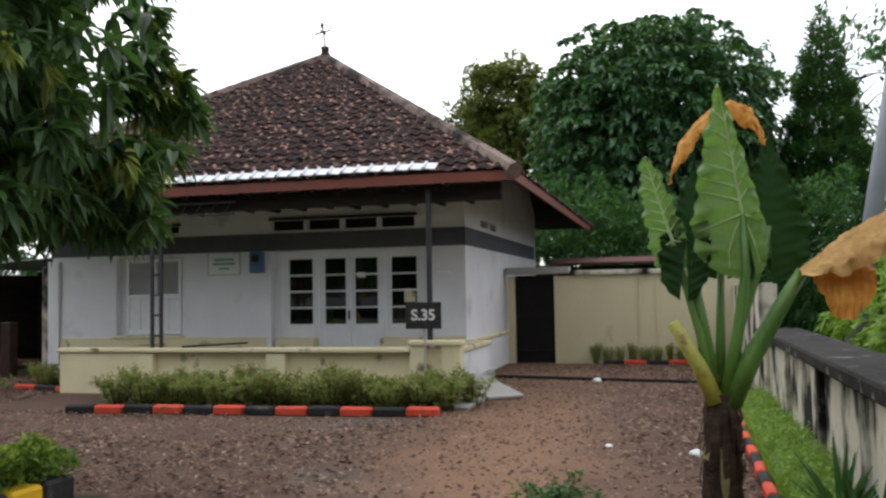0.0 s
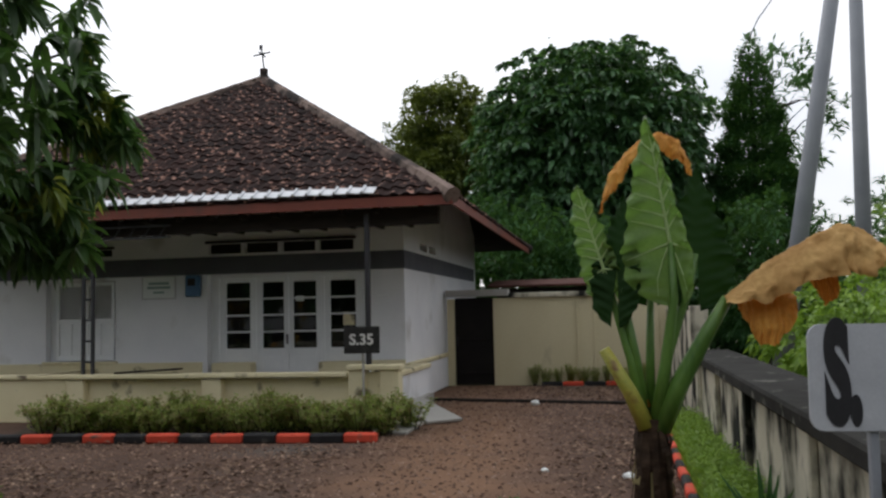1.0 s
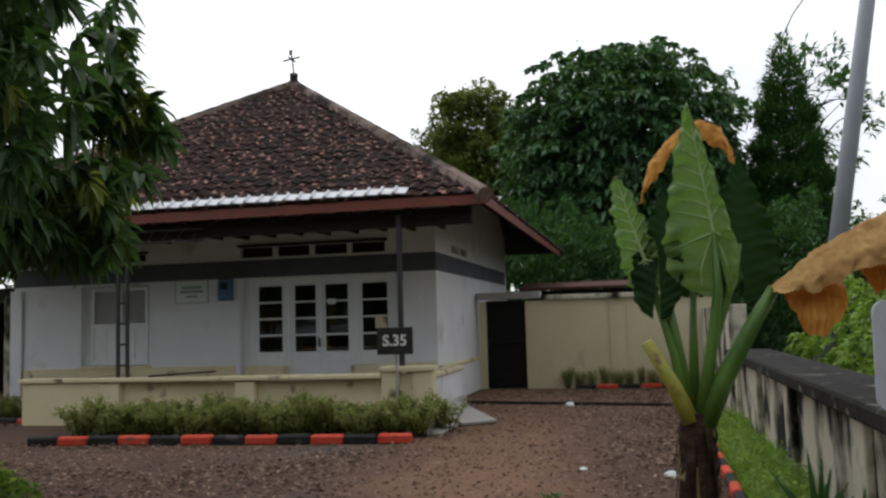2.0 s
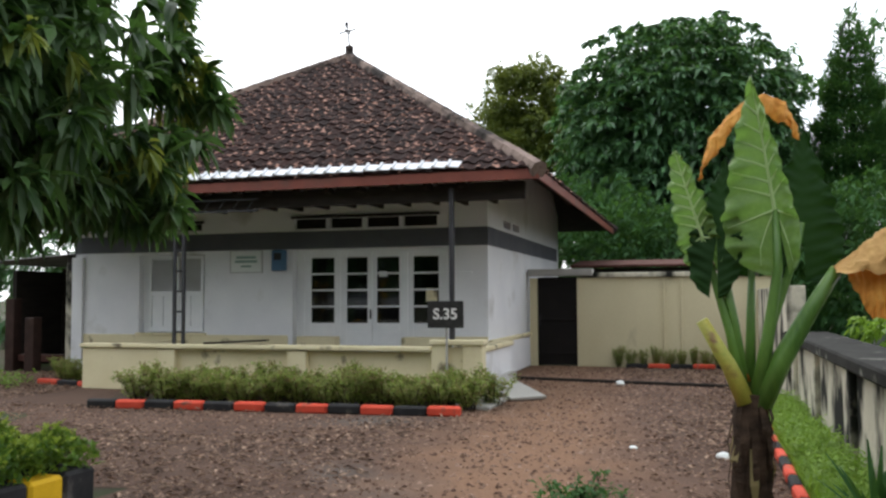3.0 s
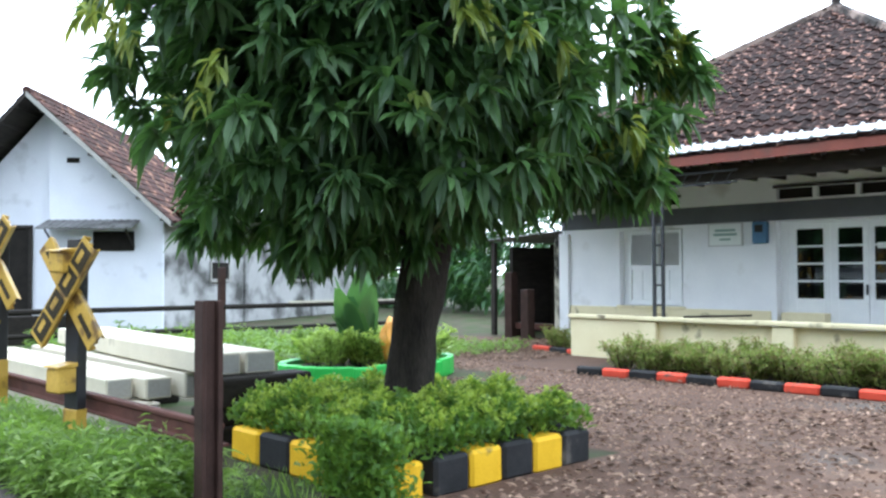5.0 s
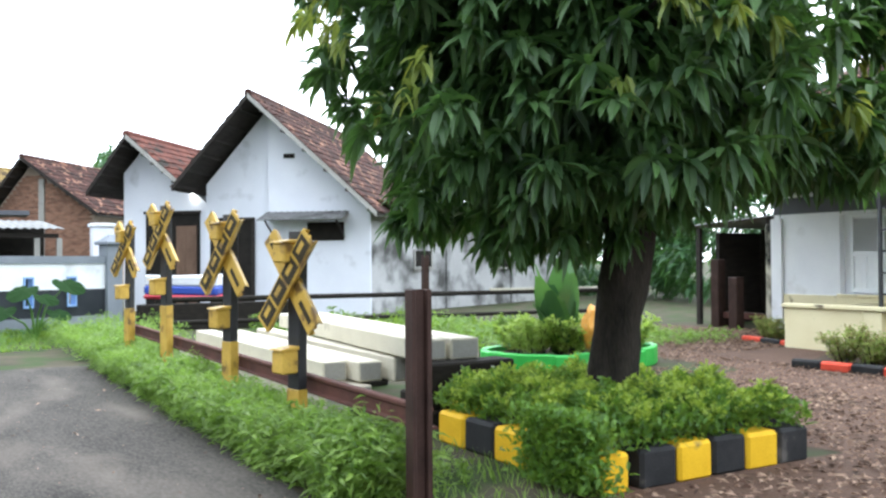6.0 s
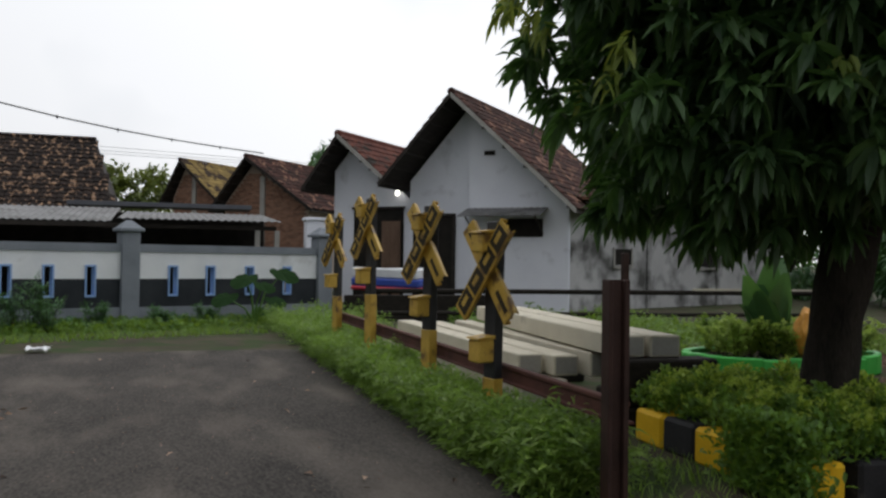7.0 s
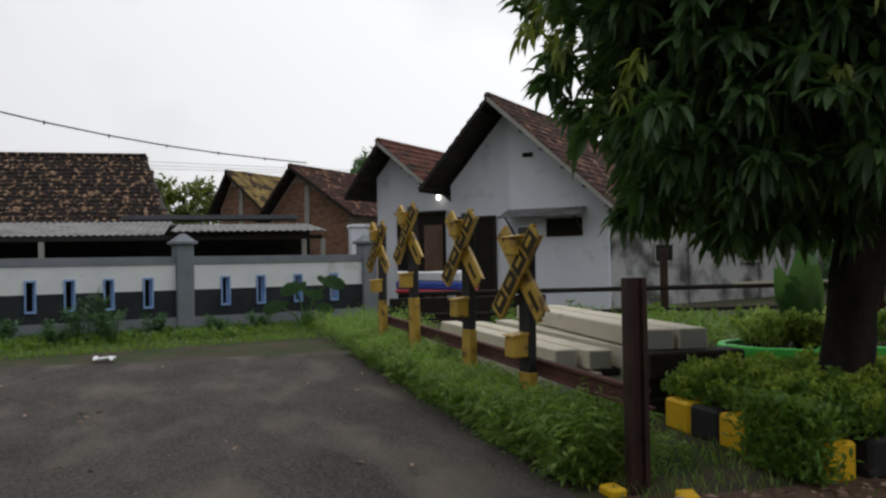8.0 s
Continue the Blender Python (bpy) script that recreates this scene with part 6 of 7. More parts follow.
tagged(blades("grass", np.stack([gx, gy], 1), 0.09, 0.005, 0.8, WEED_LEAF, rng), "thin grass round the fence post", "grass")
s = rng.uniform(0, 1, 14000)
w = rng.random(14000) ** 1.5
gx, gy = -19.0 - 3.1 * s * 1.6 + 2.0 + (w * 4.0), -8.0 + 12.2 * s
keep = gx > -22
tagged(blades("grass", np.stack([-18.85 + (-4.75 - gy[keep]) * 0.36 + 0.15 + w[keep] * 3.2, gy[keep]], 1), 0.075, 0.01, 0.8, HEDGE_LEAF, rng), "rough grass along the painted wall", "grass")
g = np.random.default_rng(91)
k = 1100
py_ = g.uniform(-8.0, 3.6, k)
px_ = -18.85 + (-4.75 - py_) * 0.36 + 0.2 + g.random(k) ** 1.6 * 1.6
b = np.repeat(np.stack([px_, py_, np.zeros(k)], 1), 9, 0) + np.stack([g.normal(0, 0.06, 9 * k), g.normal(0, 0.06, 9 * k), g.random(9 * k) * np.repeat(0.06 + 0.14 * g.random(k), 9)], 1)
hd = unit(np.stack([g.normal(0, 0.7, len(b)), g.normal(0, 0.7, len(b)), g.uniform(0, 0.9, len(b))], 1))
v, f = leaf_cloud(b, hd, 0.15 * g.uniform(0.6, 1.2, len(b)), 0.06 * g.uniform(0.6, 1.2, len(b)), 0.3, g)
cloud_mesh("weeds", v, f, HEDGE_LEAF, None, "stuff", "mixed weeds at the foot of the painted wall", "weeds")
for i, (x, y, h) in enumerate(((-18.6, -2.15, 1.0), (-18.75, -2.5, 0.7), (-18.5, -1.9, 0.6), (-18.3, -2.9, 0.45), (-18.7, -3.9, 0.5), (-19.6, -1.1, 0.55), (-18.3, -4.6, 0.55), (-20.3, 1.0, 0.4), (-20.9, 2.4, 0.4), (-20.0, 0.2, 0.35))):
    shrub("wild_shrub", (x, y, 0), 0.32, h, 620, 0.13, 0.03, FAR_DARK, "wild green shrub at the foot of a painted wall", "shrub", "wall shrubs", 9, None, 50 + i)

# green-edged bed behind the mango tree
gb = thing("planter_bed", (-10.9, 8.3, 0), "round bed edged in bright green", "planter")
pts = [(-10.95 + 0.95 * math.cos(a), 8.35 + 1.4 * math.sin(a), 0.1) for a in np.linspace(0, 2 * math.pi, 29)[:-1]]
for k in range(28):
    p, q = Vector(pts[k]), Vector(pts[(k + 1) % 28])
    d = q - p
    part("edge_piece", block(-d.length / 2 - 0.01, d.length / 2 + 0.01, -0.05, 0.05, -0.1, 0.16, 0.015, Matrix.Translation((p + q) / 2) @ pose(0, 0, random.uniform(-0.015, 0.015), 0, 0, math.degrees(math.atan2(d.y, d.x)))), GREEN_PLASTIC, gb, "")
bm = bmesh.new()
bm.faces.new([bm.verts.new((x, y, 0.18)) for x, y, z in pts])
part("soil", bm, SOIL, gb)
for i in range(14):
    a, r = i * 2.4, math.sqrt((i + 0.5) / 14)
    shrub("bed_shrub", (-10.95 + 0.8 * r * math.cos(a), 8.35 + 1.2 * r * math.sin(a), 0.18), 0.36, 0.5, 700, 0.1, 0.05, BED_LEAF if i % 4 else HEDGE_LEAF, "yellow-green low shrub in a green-edged bed", "shrub", "bed shrubs", 7, None, 80 + i)


def strap_plant(name, at, count, length, width, spread, material, label, seed, droop=0.35, category="plant"):
    """A rosette of long strap leaves, each a bent blade with a fold along its middle."""
    g = np.random.default_rng(seed)
    ob = thing(name, at, label, category)
    for k in range(count):
        a = g.uniform(0, 2 * np.pi)
        out = Vector((math.cos(a), math.sin(a), 0))
        side = Vector((-math.sin(a), math.cos(a), 0))
        L = length * g.uniform(0.65, 1.1)
        tilt = spread * g.uniform(0.2, 1.1)
        bm = bmesh.new()
        rows = []
        for j in range(8):
            t = j / 7
            w_ = width * (0.25 + 1.0 * math.sin(math.pi * min(1, 0.12 + t * 0.9))) * 0.5
            c = Vector(at) + out * (L * tilt * t) + Vector((0, 0, L * (t * math.sqrt(max(0.05, 1 - tilt * tilt * 0.7)) - droop * tilt * t * t)))
            rows.append([bm.verts.new(c - side * w_ + Vector((0, 0, w_ * 0.35))), bm.verts.new(c), bm.verts.new(c + side * w_ + Vector((0, 0, w_ * 0.35)))])
        for r0, r1 in zip(rows, rows[1:]):
            bm.faces.new((r0[0], r0[1], r1[1], r1[0]))
            bm.faces.new((r0[1], r0[2], r1[2], r1[1]))
        part("leaf", bm, material, ob)
    return ob


strap_plant("fern_plant", (-10.75, 8.0, 0.17), 13, 1.4, 0.36, 0.6, FAR_DARK, "upright glossy green nest fern in a bed", 5)
strap_plant("spider_lily", (0.34, 6.3, 0.0), 46, 0.62, 0.035, 0.7, CONIFER, "dark spiky strap-leaved plant beside the mouldy wall", 6)
strap_plant("spider_lily", (0.3, 5.2, 0.0), 40, 0.6, 0.035, 0.75, CONIFER, "dark spiky strap-leaved plant beside the mouldy wall", 9)
ob = thing("plastic_bag", (-10.3, 8.1, 0.17), "crumpled orange plastic bag on a plant bed", "bag")
bm = bmesh.new()
bmesh.ops.create_icosphere(bm, subdivisions=3, radius=0.2)
for v in bm.verts:
    p = v.co.copy()
    v.co = Vector((p.x * (0.8 - 0.8 * p.z), p.y * (0.8 - 0.8 * p.z), p.z * 1.55)) * (1 + 0.25 * noise.noise(p * 9))
bmesh.ops.transform(bm, matrix=Matrix.Translation((-10.2, 8.15, 0.6)), verts=bm.verts)
part("bag_body", bm, ORANGE_BAG, ob)
shrub("low_bush", (-1.55, 6.25, 0), 0.36, 0.26, 700, 0.07, 0.03, CONIFER, "small dark green bush on the gravel", "bush", "", 12, None, 31)
kerb_row((-12.9, 7.0), (-13.4, 11.5), 0.45, 0.14, 0.12, RB[::-1], "kerb block beside the weeds", "weed kerb", skip=(1, 2, 3, 6))

wild = thing("wild_taro", (-20.2, 2.05, 0), "wild taro with broad dark heart-shaped leaves beside a painted wall", "plant")
for i, (dy, h, half) in enumerate(((0.55, 1.12, 0.27), (-0.22, 1.0, 0.26), (-0.62, 0.6, 0.25), (0.12, 0.86, 0.2), (0.35, 0.55, 0.2))):
    c = Vector((-20.05 + 0.06 * i, 2.05 + dy, h))
    bm = bmesh.new()
    rim = []
    for k in range(28):  # heart outline, tip hanging down and outwards
        a = 2 * math.pi * k / 28
        r = half * (1.15 + 0.35 * math.cos(a) - 0.3 * max(0.0, math.cos(a + math.pi)) ** 12)
        u_, v_ = r * math.sin(a) * 0.85, r * math.cos(a)
        rim.append(bm.verts.new(c + Vector((0.35 * v_ + 0.1 * abs(u_), u_ + v_ * (0.5 if dy > 0 else -0.5), -0.55 * v_ + 0.12 * abs(u_) + 0.01 * math.sin(a * 9)))))
    hub = bm.verts.new(c + Vector((0.02, 0, 0.01)))
    for k in range(28):
        bm.faces.new((hub, rim[k], rim[(k + 1) % 28]))
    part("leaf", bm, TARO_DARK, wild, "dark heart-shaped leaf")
    part("stalk", tubed([(-20.2, 2.05, 0), (-20.18, 2.05 + dy * 0.35, h * 0.6), c], [0.03, 0.022, 0.012], 6), TARO_STEM, wild)

# ---- giant taro ----
taro = thing("giant_taro", (-0.36, 6.9, 0), "giant taro with upright green and withered orange leaves", "plant")
bm = tubed([(-0.36, 6.9, 0), (-0.37, 6.9, 0.2), (-0.355, 6.9, 0.45), (-0.36, 6.9, 0.65), (-0.35, 6.9, 0.82)], [0.15, 0.135, 0.13, 0.125, 0.11], 14)
for v in bm.verts:
    v.co += 0.02 * Vector((noise.noise(v.co * 9), noise.noise(v.co * 9 + Vector((5, 0, 0))), 0))
part("trunk", bm, TARO_BARK, taro, "brown fibrous trunk")
for k in range(44):
    a = rng.uniform(0, 2 * np.pi)
    c = Vector((-0.36 + 0.125 * math.cos(a), 6.9 + 0.125 * math.sin(a), rng.uniform(0.4, 0.8)))
    l = rng.uniform(0.2, 0.5)
    s = Vector((-math.sin(a), math.cos(a), 0)) * rng.uniform(0.008, 0.025)
    o = Vector((math.cos(a), math.sin(a), 0))
    bm = bmesh.new()
    q = [bm.verts.new(p) for p in (c - s, c + s, c + o * 0.035 + s * 1.3 - Vector((0, 0, l * 0.5)), c + o * 0.04 - s * 1.3 - Vector((0, 0, l * 0.5)), c + o * 0.015 - Vector((0, 0, l)))]
    bm.faces.new(q[:4]), bm.faces.new((q[3], q[2], q[4]))
    part("husk_strip", bm, SHRUB_DRY if k % 7 == 0 else TARO_BARK, taro)


def taro_leaf(attach, tip, facing, half, material, lobe=0.42, ruffle=0.03, cup=0.25, bend=0.12, label="", veins=True, blunt=0.88, sides=(1.0, 1.0)):
    """A heart-shaped blade with two lobes, a raised midrib and side veins, waved at its edge."""
    attach, tip = Vector(attach), Vector(tip)
    v = (tip - attach)
    L = v.length
    v.normalize()
    n = Vector(facing)
    n = (n - v * n.dot(v)).normalized()
    u = v.cross(n)

    def place(s, t):
        if t >= 0:
            w = half * (1 - t) ** blunt * (1 + 0.05 * math.sin(t * 47 + 2 * (s > 0)) * min(1, 4 * (1 - t)))
        else:
            q = -t / lobe
            w = half * (1 + 0.12 * q) * math.sqrt(max(0.0, 1 - q ** 2.6))
        inner = 0.0 if t >= 0 else 0.16 * half * (-t / lobe) ** 0.8
        x = (inner + (max(w, inner) - inner) * abs(s)) * sides[1 if s > 0 else 0]
        e = abs(s) ** 2
        lift = cup * x * abs(s) - bend * L * (t * t) + ruffle * e * (math.sin(t * 21 + (s > 0)) + 0.6 * math.sin(t * 43 + 2 * s)) + 0.03 * math.sin(t * 52 - abs(s) * 8) * abs(s) * (1 - 0.5 * abs(s))
        return attach + v * (t * L - 0.12 * L * e * (0.4 if t > 0 else 0.0)) + u * (x * (1 if s >= 0 else -1)) + n * lift

    bm = bmesh.new()
    ts = [-lobe + (1 + lobe) * k / 56 for k in range(57)]
    for side in (-1, 1):
        rows = [[bm.verts.new(place(side * max(1e-4, j / 7), t)) for j in range(8)] for t in ts]
        for r0, r1 in zip(rows, rows[1:]):
            for j in range(7):
                q = (r0[j], r0[j + 1], r1[j + 1], r1[j])
                bm.faces.new(q if side > 0 else q[::-1])
    bmesh.ops.remove_doubles(bm, verts=bm.verts, dist=0.0004)
    leaf = part("leaf_blade", bm, material, taro, label, smooth=True)
    if veins:
        off = n * 0.009
        part("midrib", tubed([place(0.0001, t) + off for t in (0.0, 0.25, 0.5, 0.75, 0.97)], [0.015, 0.011, 0.008, 0.005, 0.002], 6), TARO_VEIN, leaf, "pale midrib")
        for side in (-1, 1):
            for t0 in (0.0, 0.1, 0.2, 0.31, 0.43, 0.56, 0.7):
                part("side_vein", tubed([place(side * s, max(-lobe, t0 + 0.17 * s * (1 if t0 > 0 else -0.5))) + off for s in (0.0001, 0.3, 0.6, 0.92)], [0.009, 0.007, 0.005, 0.002], 5), TARO_VEIN, leaf)
            part("side_vein", tubed([place(side * (0.0001 + 0.5 * k / 3), -lobe * 0.8 * k / 3) + off for k in range(4)], [0.008, 0.006, 0.004, 0.002], 5), TARO_VEIN, leaf)
    return leaf


def stalk(points, r0, r1, material=TARO_STEM, name="stalk"):
    n = len(points)
    part(name, tubed(points, [r0 + (r1 - r0) * k / (n - 1) for k in range(n)], 8), material, taro, "", smooth=True)


taro_leaf((-0.17, 6.8, 2.12), (-0.31, 6.72, 3.08), (-0.2, -0.97, 0.1), 0.35, TARO_GREEN, 0.48, 0.07, 0.3, -0.05, "large pale green leaf with ribbed veins", True, 0.76, (1.0, 0.4))
taro_leaf((-0.66, 6.95, 1.95), (-0.86, 6.9, 2.6), (-0.4, -0.9, 0), 0.22, TARO_GREEN, 0.4, 0.03, 0.2, 0.05, "curled green leaf", True, 0.4, (0.8, 0.6))
# these three leaves get their shade from the darker leaf colour
taro_leaf((-0.56, 6.9, 1.95), (-0.5, 6.92, 2.55), (-0.4, -0.9, 0.1), 0.2, TARO_DARK, 0.75, 0.02, 0.1, 0.08, "green leaf with shade in its dark colour", False)
taro_leaf((0.04, 7.12, 2.05), (0.08, 7.1, 2.78), (0.35, -1, 0.05), 0.3, TARO_DARK, 0.6, 0.025, 0.12, 0.05, "green leaf with shade in its dark colour", False)
taro_leaf((-0.3, 7.2, 1.95), (-0.3, 7.15, 2.6), (0.1, -1, 0.0), 0.26, TARO_DARK, 0.45, 0.025, 0.12, 0.05, "green leaf with shade in its dark colour", False)
stalk([(-0.33, 6.86, 0.75), (-0.24, 6.82, 1.2), (-0.16, 6.8, 1.7), (-0.165, 6.8, 2.12)], 0.055, 0.024)
stalk([(-0.4, 6.9, 0.75), (-0.48, 6.95, 1.25), (-0.6, 6.97, 1.7), (-0.66, 6.96, 1.95)], 0.05, 0.02)
stalk([(-0.38, 6.93, 0.75), (-0.45, 6.95, 1.3), (-0.56, 6.92, 1.95)], 0.05, 0.022)
stalk([(-0.33, 6.95, 0.75), (-0.2, 7.05, 1.3), (-0.02, 7.12, 1.8), (0.04, 7.12, 2.05)], 0.05, 0.022)
stalk([(-0.36, 6.96, 0.75), (-0.33, 7.1, 1.4), (-0.3, 7.2, 1.95)], 0.045, 0.02)
stalk([(-0.3, 6.87, 0.74), (-0.14, 6.83, 1.08), (0.05, 6.8, 1.42), (0.22, 6.78, 1.7)], 0.085, 0.042)
stalk([(-0.39, 6.84, 0.76), (-0.5, 6.82, 1.02), (-0.68, 6.8, 1.34)], 0.07, 0.045, TARO_YELLOW, "withered_stalk")
stalk([(-0.37, 6.92, 0.9), (-0.5, 6.96, 1.3), (-0.54, 6.96, 1.46)], 0.022, 0.012, DEAD_ORANGE, "withered_stalk")


def draped(ridge, drops, material, label, front=0.16, crinkle=0.03, seed=1.0):
    """A withered blade hanging from a ridge line: each point of the ridge with its drop on the near side."""
    bm = bmesh.new()
    n = 60
    rows = []
    pts = [Vector(p) for p in ridge]
    for i in range(n + 1):
        s = i / n * (len(pts) - 1)
        k = min(int(s), len(pts) - 2)
        c = pts[k].lerp(pts[k + 1], s - k)
        d = drops[k] + (drops[k + 1] - drops[k]) * (s - k)
        row = []
        for j in range(-8, 19):
            t = j / 18
            out = Vector((0.0, -front * math.sin(min(1, abs(t)) * 1.5) * (1 if t > 0 else -0.8), 0))
            p = c + out + Vector((0, 0, -d * abs(t) ** 1.3))
            p += crinkle * 0.5 * abs(t) * Vector((0, math.sin(i * 0.9 + 2 * noise.noise((i * 0.15, seed, 0))), 0.5 * noise.noise((i * 0.35, t * 2, seed))))
            p += crinkle * 0.35 * Vector((noise.noise(p * 26), noise.noise(p * 24 + Vector((0, 0, 4))), noise.noise(p * 28)))
            p += crinkle * (0.3 + abs(t)) * Vector((noise.noise(p * 7 + Vector((seed, 0, 0))), noise.noise(p * 7 + Vector((0, seed, 0))), 0.6 * noise.noise(p * 11)))
            row.append(bm.verts.new(p))
        rows.append(row)
    for r0, r1 in zip(rows, rows[1:]):
        for j in range(26):
            bm.faces.new((r0[j], r0[j + 1], r1[j + 1], r1[j]))
    return part("withered_blade", bm, material, taro, label, smooth=True)


draped([(0.19, 6.78, 1.7), (0.45, 6.76, 1.93), (0.75, 6.74, 2.1), (1.0, 6.74, 2.21), (1.15, 6.74, 2.16), (1.3, 6.74, 2.02)], [0.04, 0.26, 0.3, 0.36, 0.34, 0.05], DEAD_TAN, "crumpled tan withered leaf", 0.2, 0.05)
draped([(0.27, 6.8, 1.72), (0.42, 6.8, 1.72), (0.55, 6.8, 1.74), (0.68, 6.8, 1.72)], [0.1, 0.36, 0.37, 0.1], DEAD_ORANGE, "orange withered leaf fold", 0.12, 0.03, 3.0)
draped([(0.78, 6.84, 1.95), (0.88, 6.84, 2.0), (0.98, 6.84, 1.95)], [0.15, 0.38, 0.2], DEAD_ORANGE, "orange withered leaf fold", 0.08, 0.03, 5.0)
draped([(-0.67, 7.0, 2.42), (-0.6, 7.0, 2.68), (-0.42, 7.0, 2.9), (-0.22, 7.0, 3.0), (-0.06, 7.0, 2.92), (0.02, 7.0, 2.72)], [0.05, 0.17, 0.16, 0.13, 0.17, 0.1], DEAD_ORANGE, "orange withered leaf", 0.06, 0.04, 8.0)

# ---- trees behind ----


def leafy_tree(name, base, centre, radii, clumps, leaves, length, width, material, label, seed, gap=0.5, trunk_r=0.25, shell=0.6, droop=0.4, down=0.3, spread=0.6, limbs=14, scale=0.35, lobes=None, puff=0.0):
    g = np.random.default_rng(seed)
    ob = thing(name, base, label, "tree")
    c = np.array(centre)
    if lobes:
        pts = np.concatenate([crown_points(int(clumps * w_), c + np.array(o) * np.array(radii), np.array(radii) * s_, g, gap, scale, shell) for o, s_, w_ in lobes])
    else:
        pts = crown_points(clumps, c, radii, g, gap, scale, shell)
    if puff:
        pts = np.repeat(pts, 9, 0)
        off = unit(g.normal(0, 1, pts.shape)) * puff * g.uniform(0.75, 1.1, (len(pts), 1))
        off[:, 2] = np.abs(off[:, 2]) * 0.9 - 0.25 * puff
        out = unit(off + 0.25 * unit(pts - c) * puff)
        pts = pts + off
    else:
        out = unit(pts - c + np.array([0, 0, radii[2] * 0.3]))
    pts[:, 2] = np.maximum(pts[:, 2], 0.5)
    v, f = whorls(pts, out, leaves, length, width, droop, spread, down, g, length * 0.25)
    cloud_mesh("crown", v, f, material, ob)
    mid = Vector(base).lerp(Vector(centre), 0.6)
    part("trunk", tubed([base, mid, centre], [trunk_r, trunk_r * 0.75, trunk_r * 0.3], 10), BARK, ob, "", smooth=True)
    branchy(pts, [mid, mid.lerp(Vector(centre), 0.5), Vector(centre)], ob, BARK, trunk_r * 0.35, g, limbs)
    return ob


LUMPY = [((0, 0, 0), 0.8, 0.4), ((-0.5, 0, 0.1), 0.5, 0.17), ((0.5, 0, 0.05), 0.52, 0.17), ((0.1, 0, 0.45), 0.5, 0.17), ((-0.3, -0.3, -0.4), 0.55, 0.17), ((0.45, -0.2, -0.5), 0.5, 0.14)]
def rosette_tree(name, base, centre, radii, spacing, leaves, length, width, material, label, seed):
    """A dome of separate umbrella-like leaf rosettes over a darker inside."""
    g = np.random.default_rng(seed)
    ob = thing(name, base, label, "tree")
    c, r = np.array(centre), np.array(radii)
    kept = np.zeros((0, 3))
    for _ in range(4200):
        d = g.normal(0, 1, 3)
        d /= (np.abs(d) ** 2.6).sum() ** (1 / 2.6)
        lump = 0.96 + 0.1 * noise.noise(Vector(d * 2.6) + Vector((seed, 0, 0))) + 0.07 * noise.noise(Vector(d * 6))
        p = c + d * r * lump * (1.0 if g.random() < 0.7 else g.uniform(0.8, 0.97))
        if p[2] > 1.5 and (((kept - p) ** 2).sum(1) > (spacing * g.uniform(0.75, 1.3)) ** 2).all():
            kept = np.vstack([kept, p])
    pts = kept
    axis = unit(0.55 * unit((pts - c) / r) + np.array([0, 0, 0.75]))
    n = len(pts) * leaves
    P, A = np.repeat(pts, leaves, 0), np.repeat(axis, leaves, 0)
    side = unit(np.cross(A, g.normal(0, 1, (n, 3))))
    el = g.uniform(-0.25, 0.9, (n, 1))
    size = np.repeat(g.uniform(0.75, 1.25, len(pts)), leaves)
    v, f = leaf_cloud(P + side * 0.05, unit(side * np.cos(el) + A * np.sin(el)), length * size * g.uniform(0.7, 1.1, n), width * g.uniform(0.8, 1.2, n), 0.5, g, 0.2, True)
    cloud_mesh("crown", v, f, material, ob)
    fill = crown_points(3000, centre, r * 0.9, g, 0.0, 0.5, 0.5)
    v, f = whorls(fill, unit(fill - c), 8, 0.5, 0.24, 0.4, 0.8, 0.2, g, 0.2)
    cloud_mesh("inner_crown", v, f, material, ob)
    mid = Vector(base).lerp(Vector(centre), 0.6)
    part("trunk", tubed([base, mid, centre], [0.4, 0.3, 0.12], 10), BARK, ob, "", smooth=True)
    branchy(pts, [mid, mid.lerp(Vector(centre), 0.5), Vector(centre)], ob, BARK, 0.14, g, 16)
    return ob


rosette_tree("broadleaf_tree", (-1.2, 35.5, 0), (-1.3, 35.0, 7.0), (4.65, 3.8, 5.2), 0.66, 34, 0.4, 0.16, FAR_DARK, "large dense dark green broadleaf tree behind the yard wall", 11)
leafy_tree("olive_tree", (-9.0, 45, 0), (-9.2, 44.5, 8.9), (4.3, 3.4, 5.1), 420, 9, 0.36, 0.16, FAR_LIGHT, "yellowish olive-green tree behind the old house", 12, 0.1, 0.3, 0.8, 0.2, 0.05, 0.7, 14, 0.3, LUMPY, 0.6)
leafy_tree("olive_tree", (-3.5, 48, 0), (-3.0, 47, 5.0), (5.0, 3.0, 4.0), 400, 14, 0.5, 0.17, FAR_LIGHT, "olive-green tree with an open crown", 13, 0.4, 0.3, 0.6, 0.2, 0.1, 0.8, 8)
leafy_tree("spindly_tree", (6.0, 38, 0), (5.9, 38, 9.6), (3.1, 2.0, 3.0), 110, 14, 0.45, 0.16, FAR_DARK, "thin open tree with layered twigs behind a conifer", 14, 0.9, 0.16, 0.55, 0.1, 0.1, 0.9, 22)
leafy_tree("backdrop_bush", (-4.6, 30, 0), (-4.6, 30, 3.0), (3.0, 1.6, 2.6), 700, 12, 0.3, 0.11, CONIFER, "dark leafy bushes behind the old house", 26, 0.1, 0.1, 0.6)
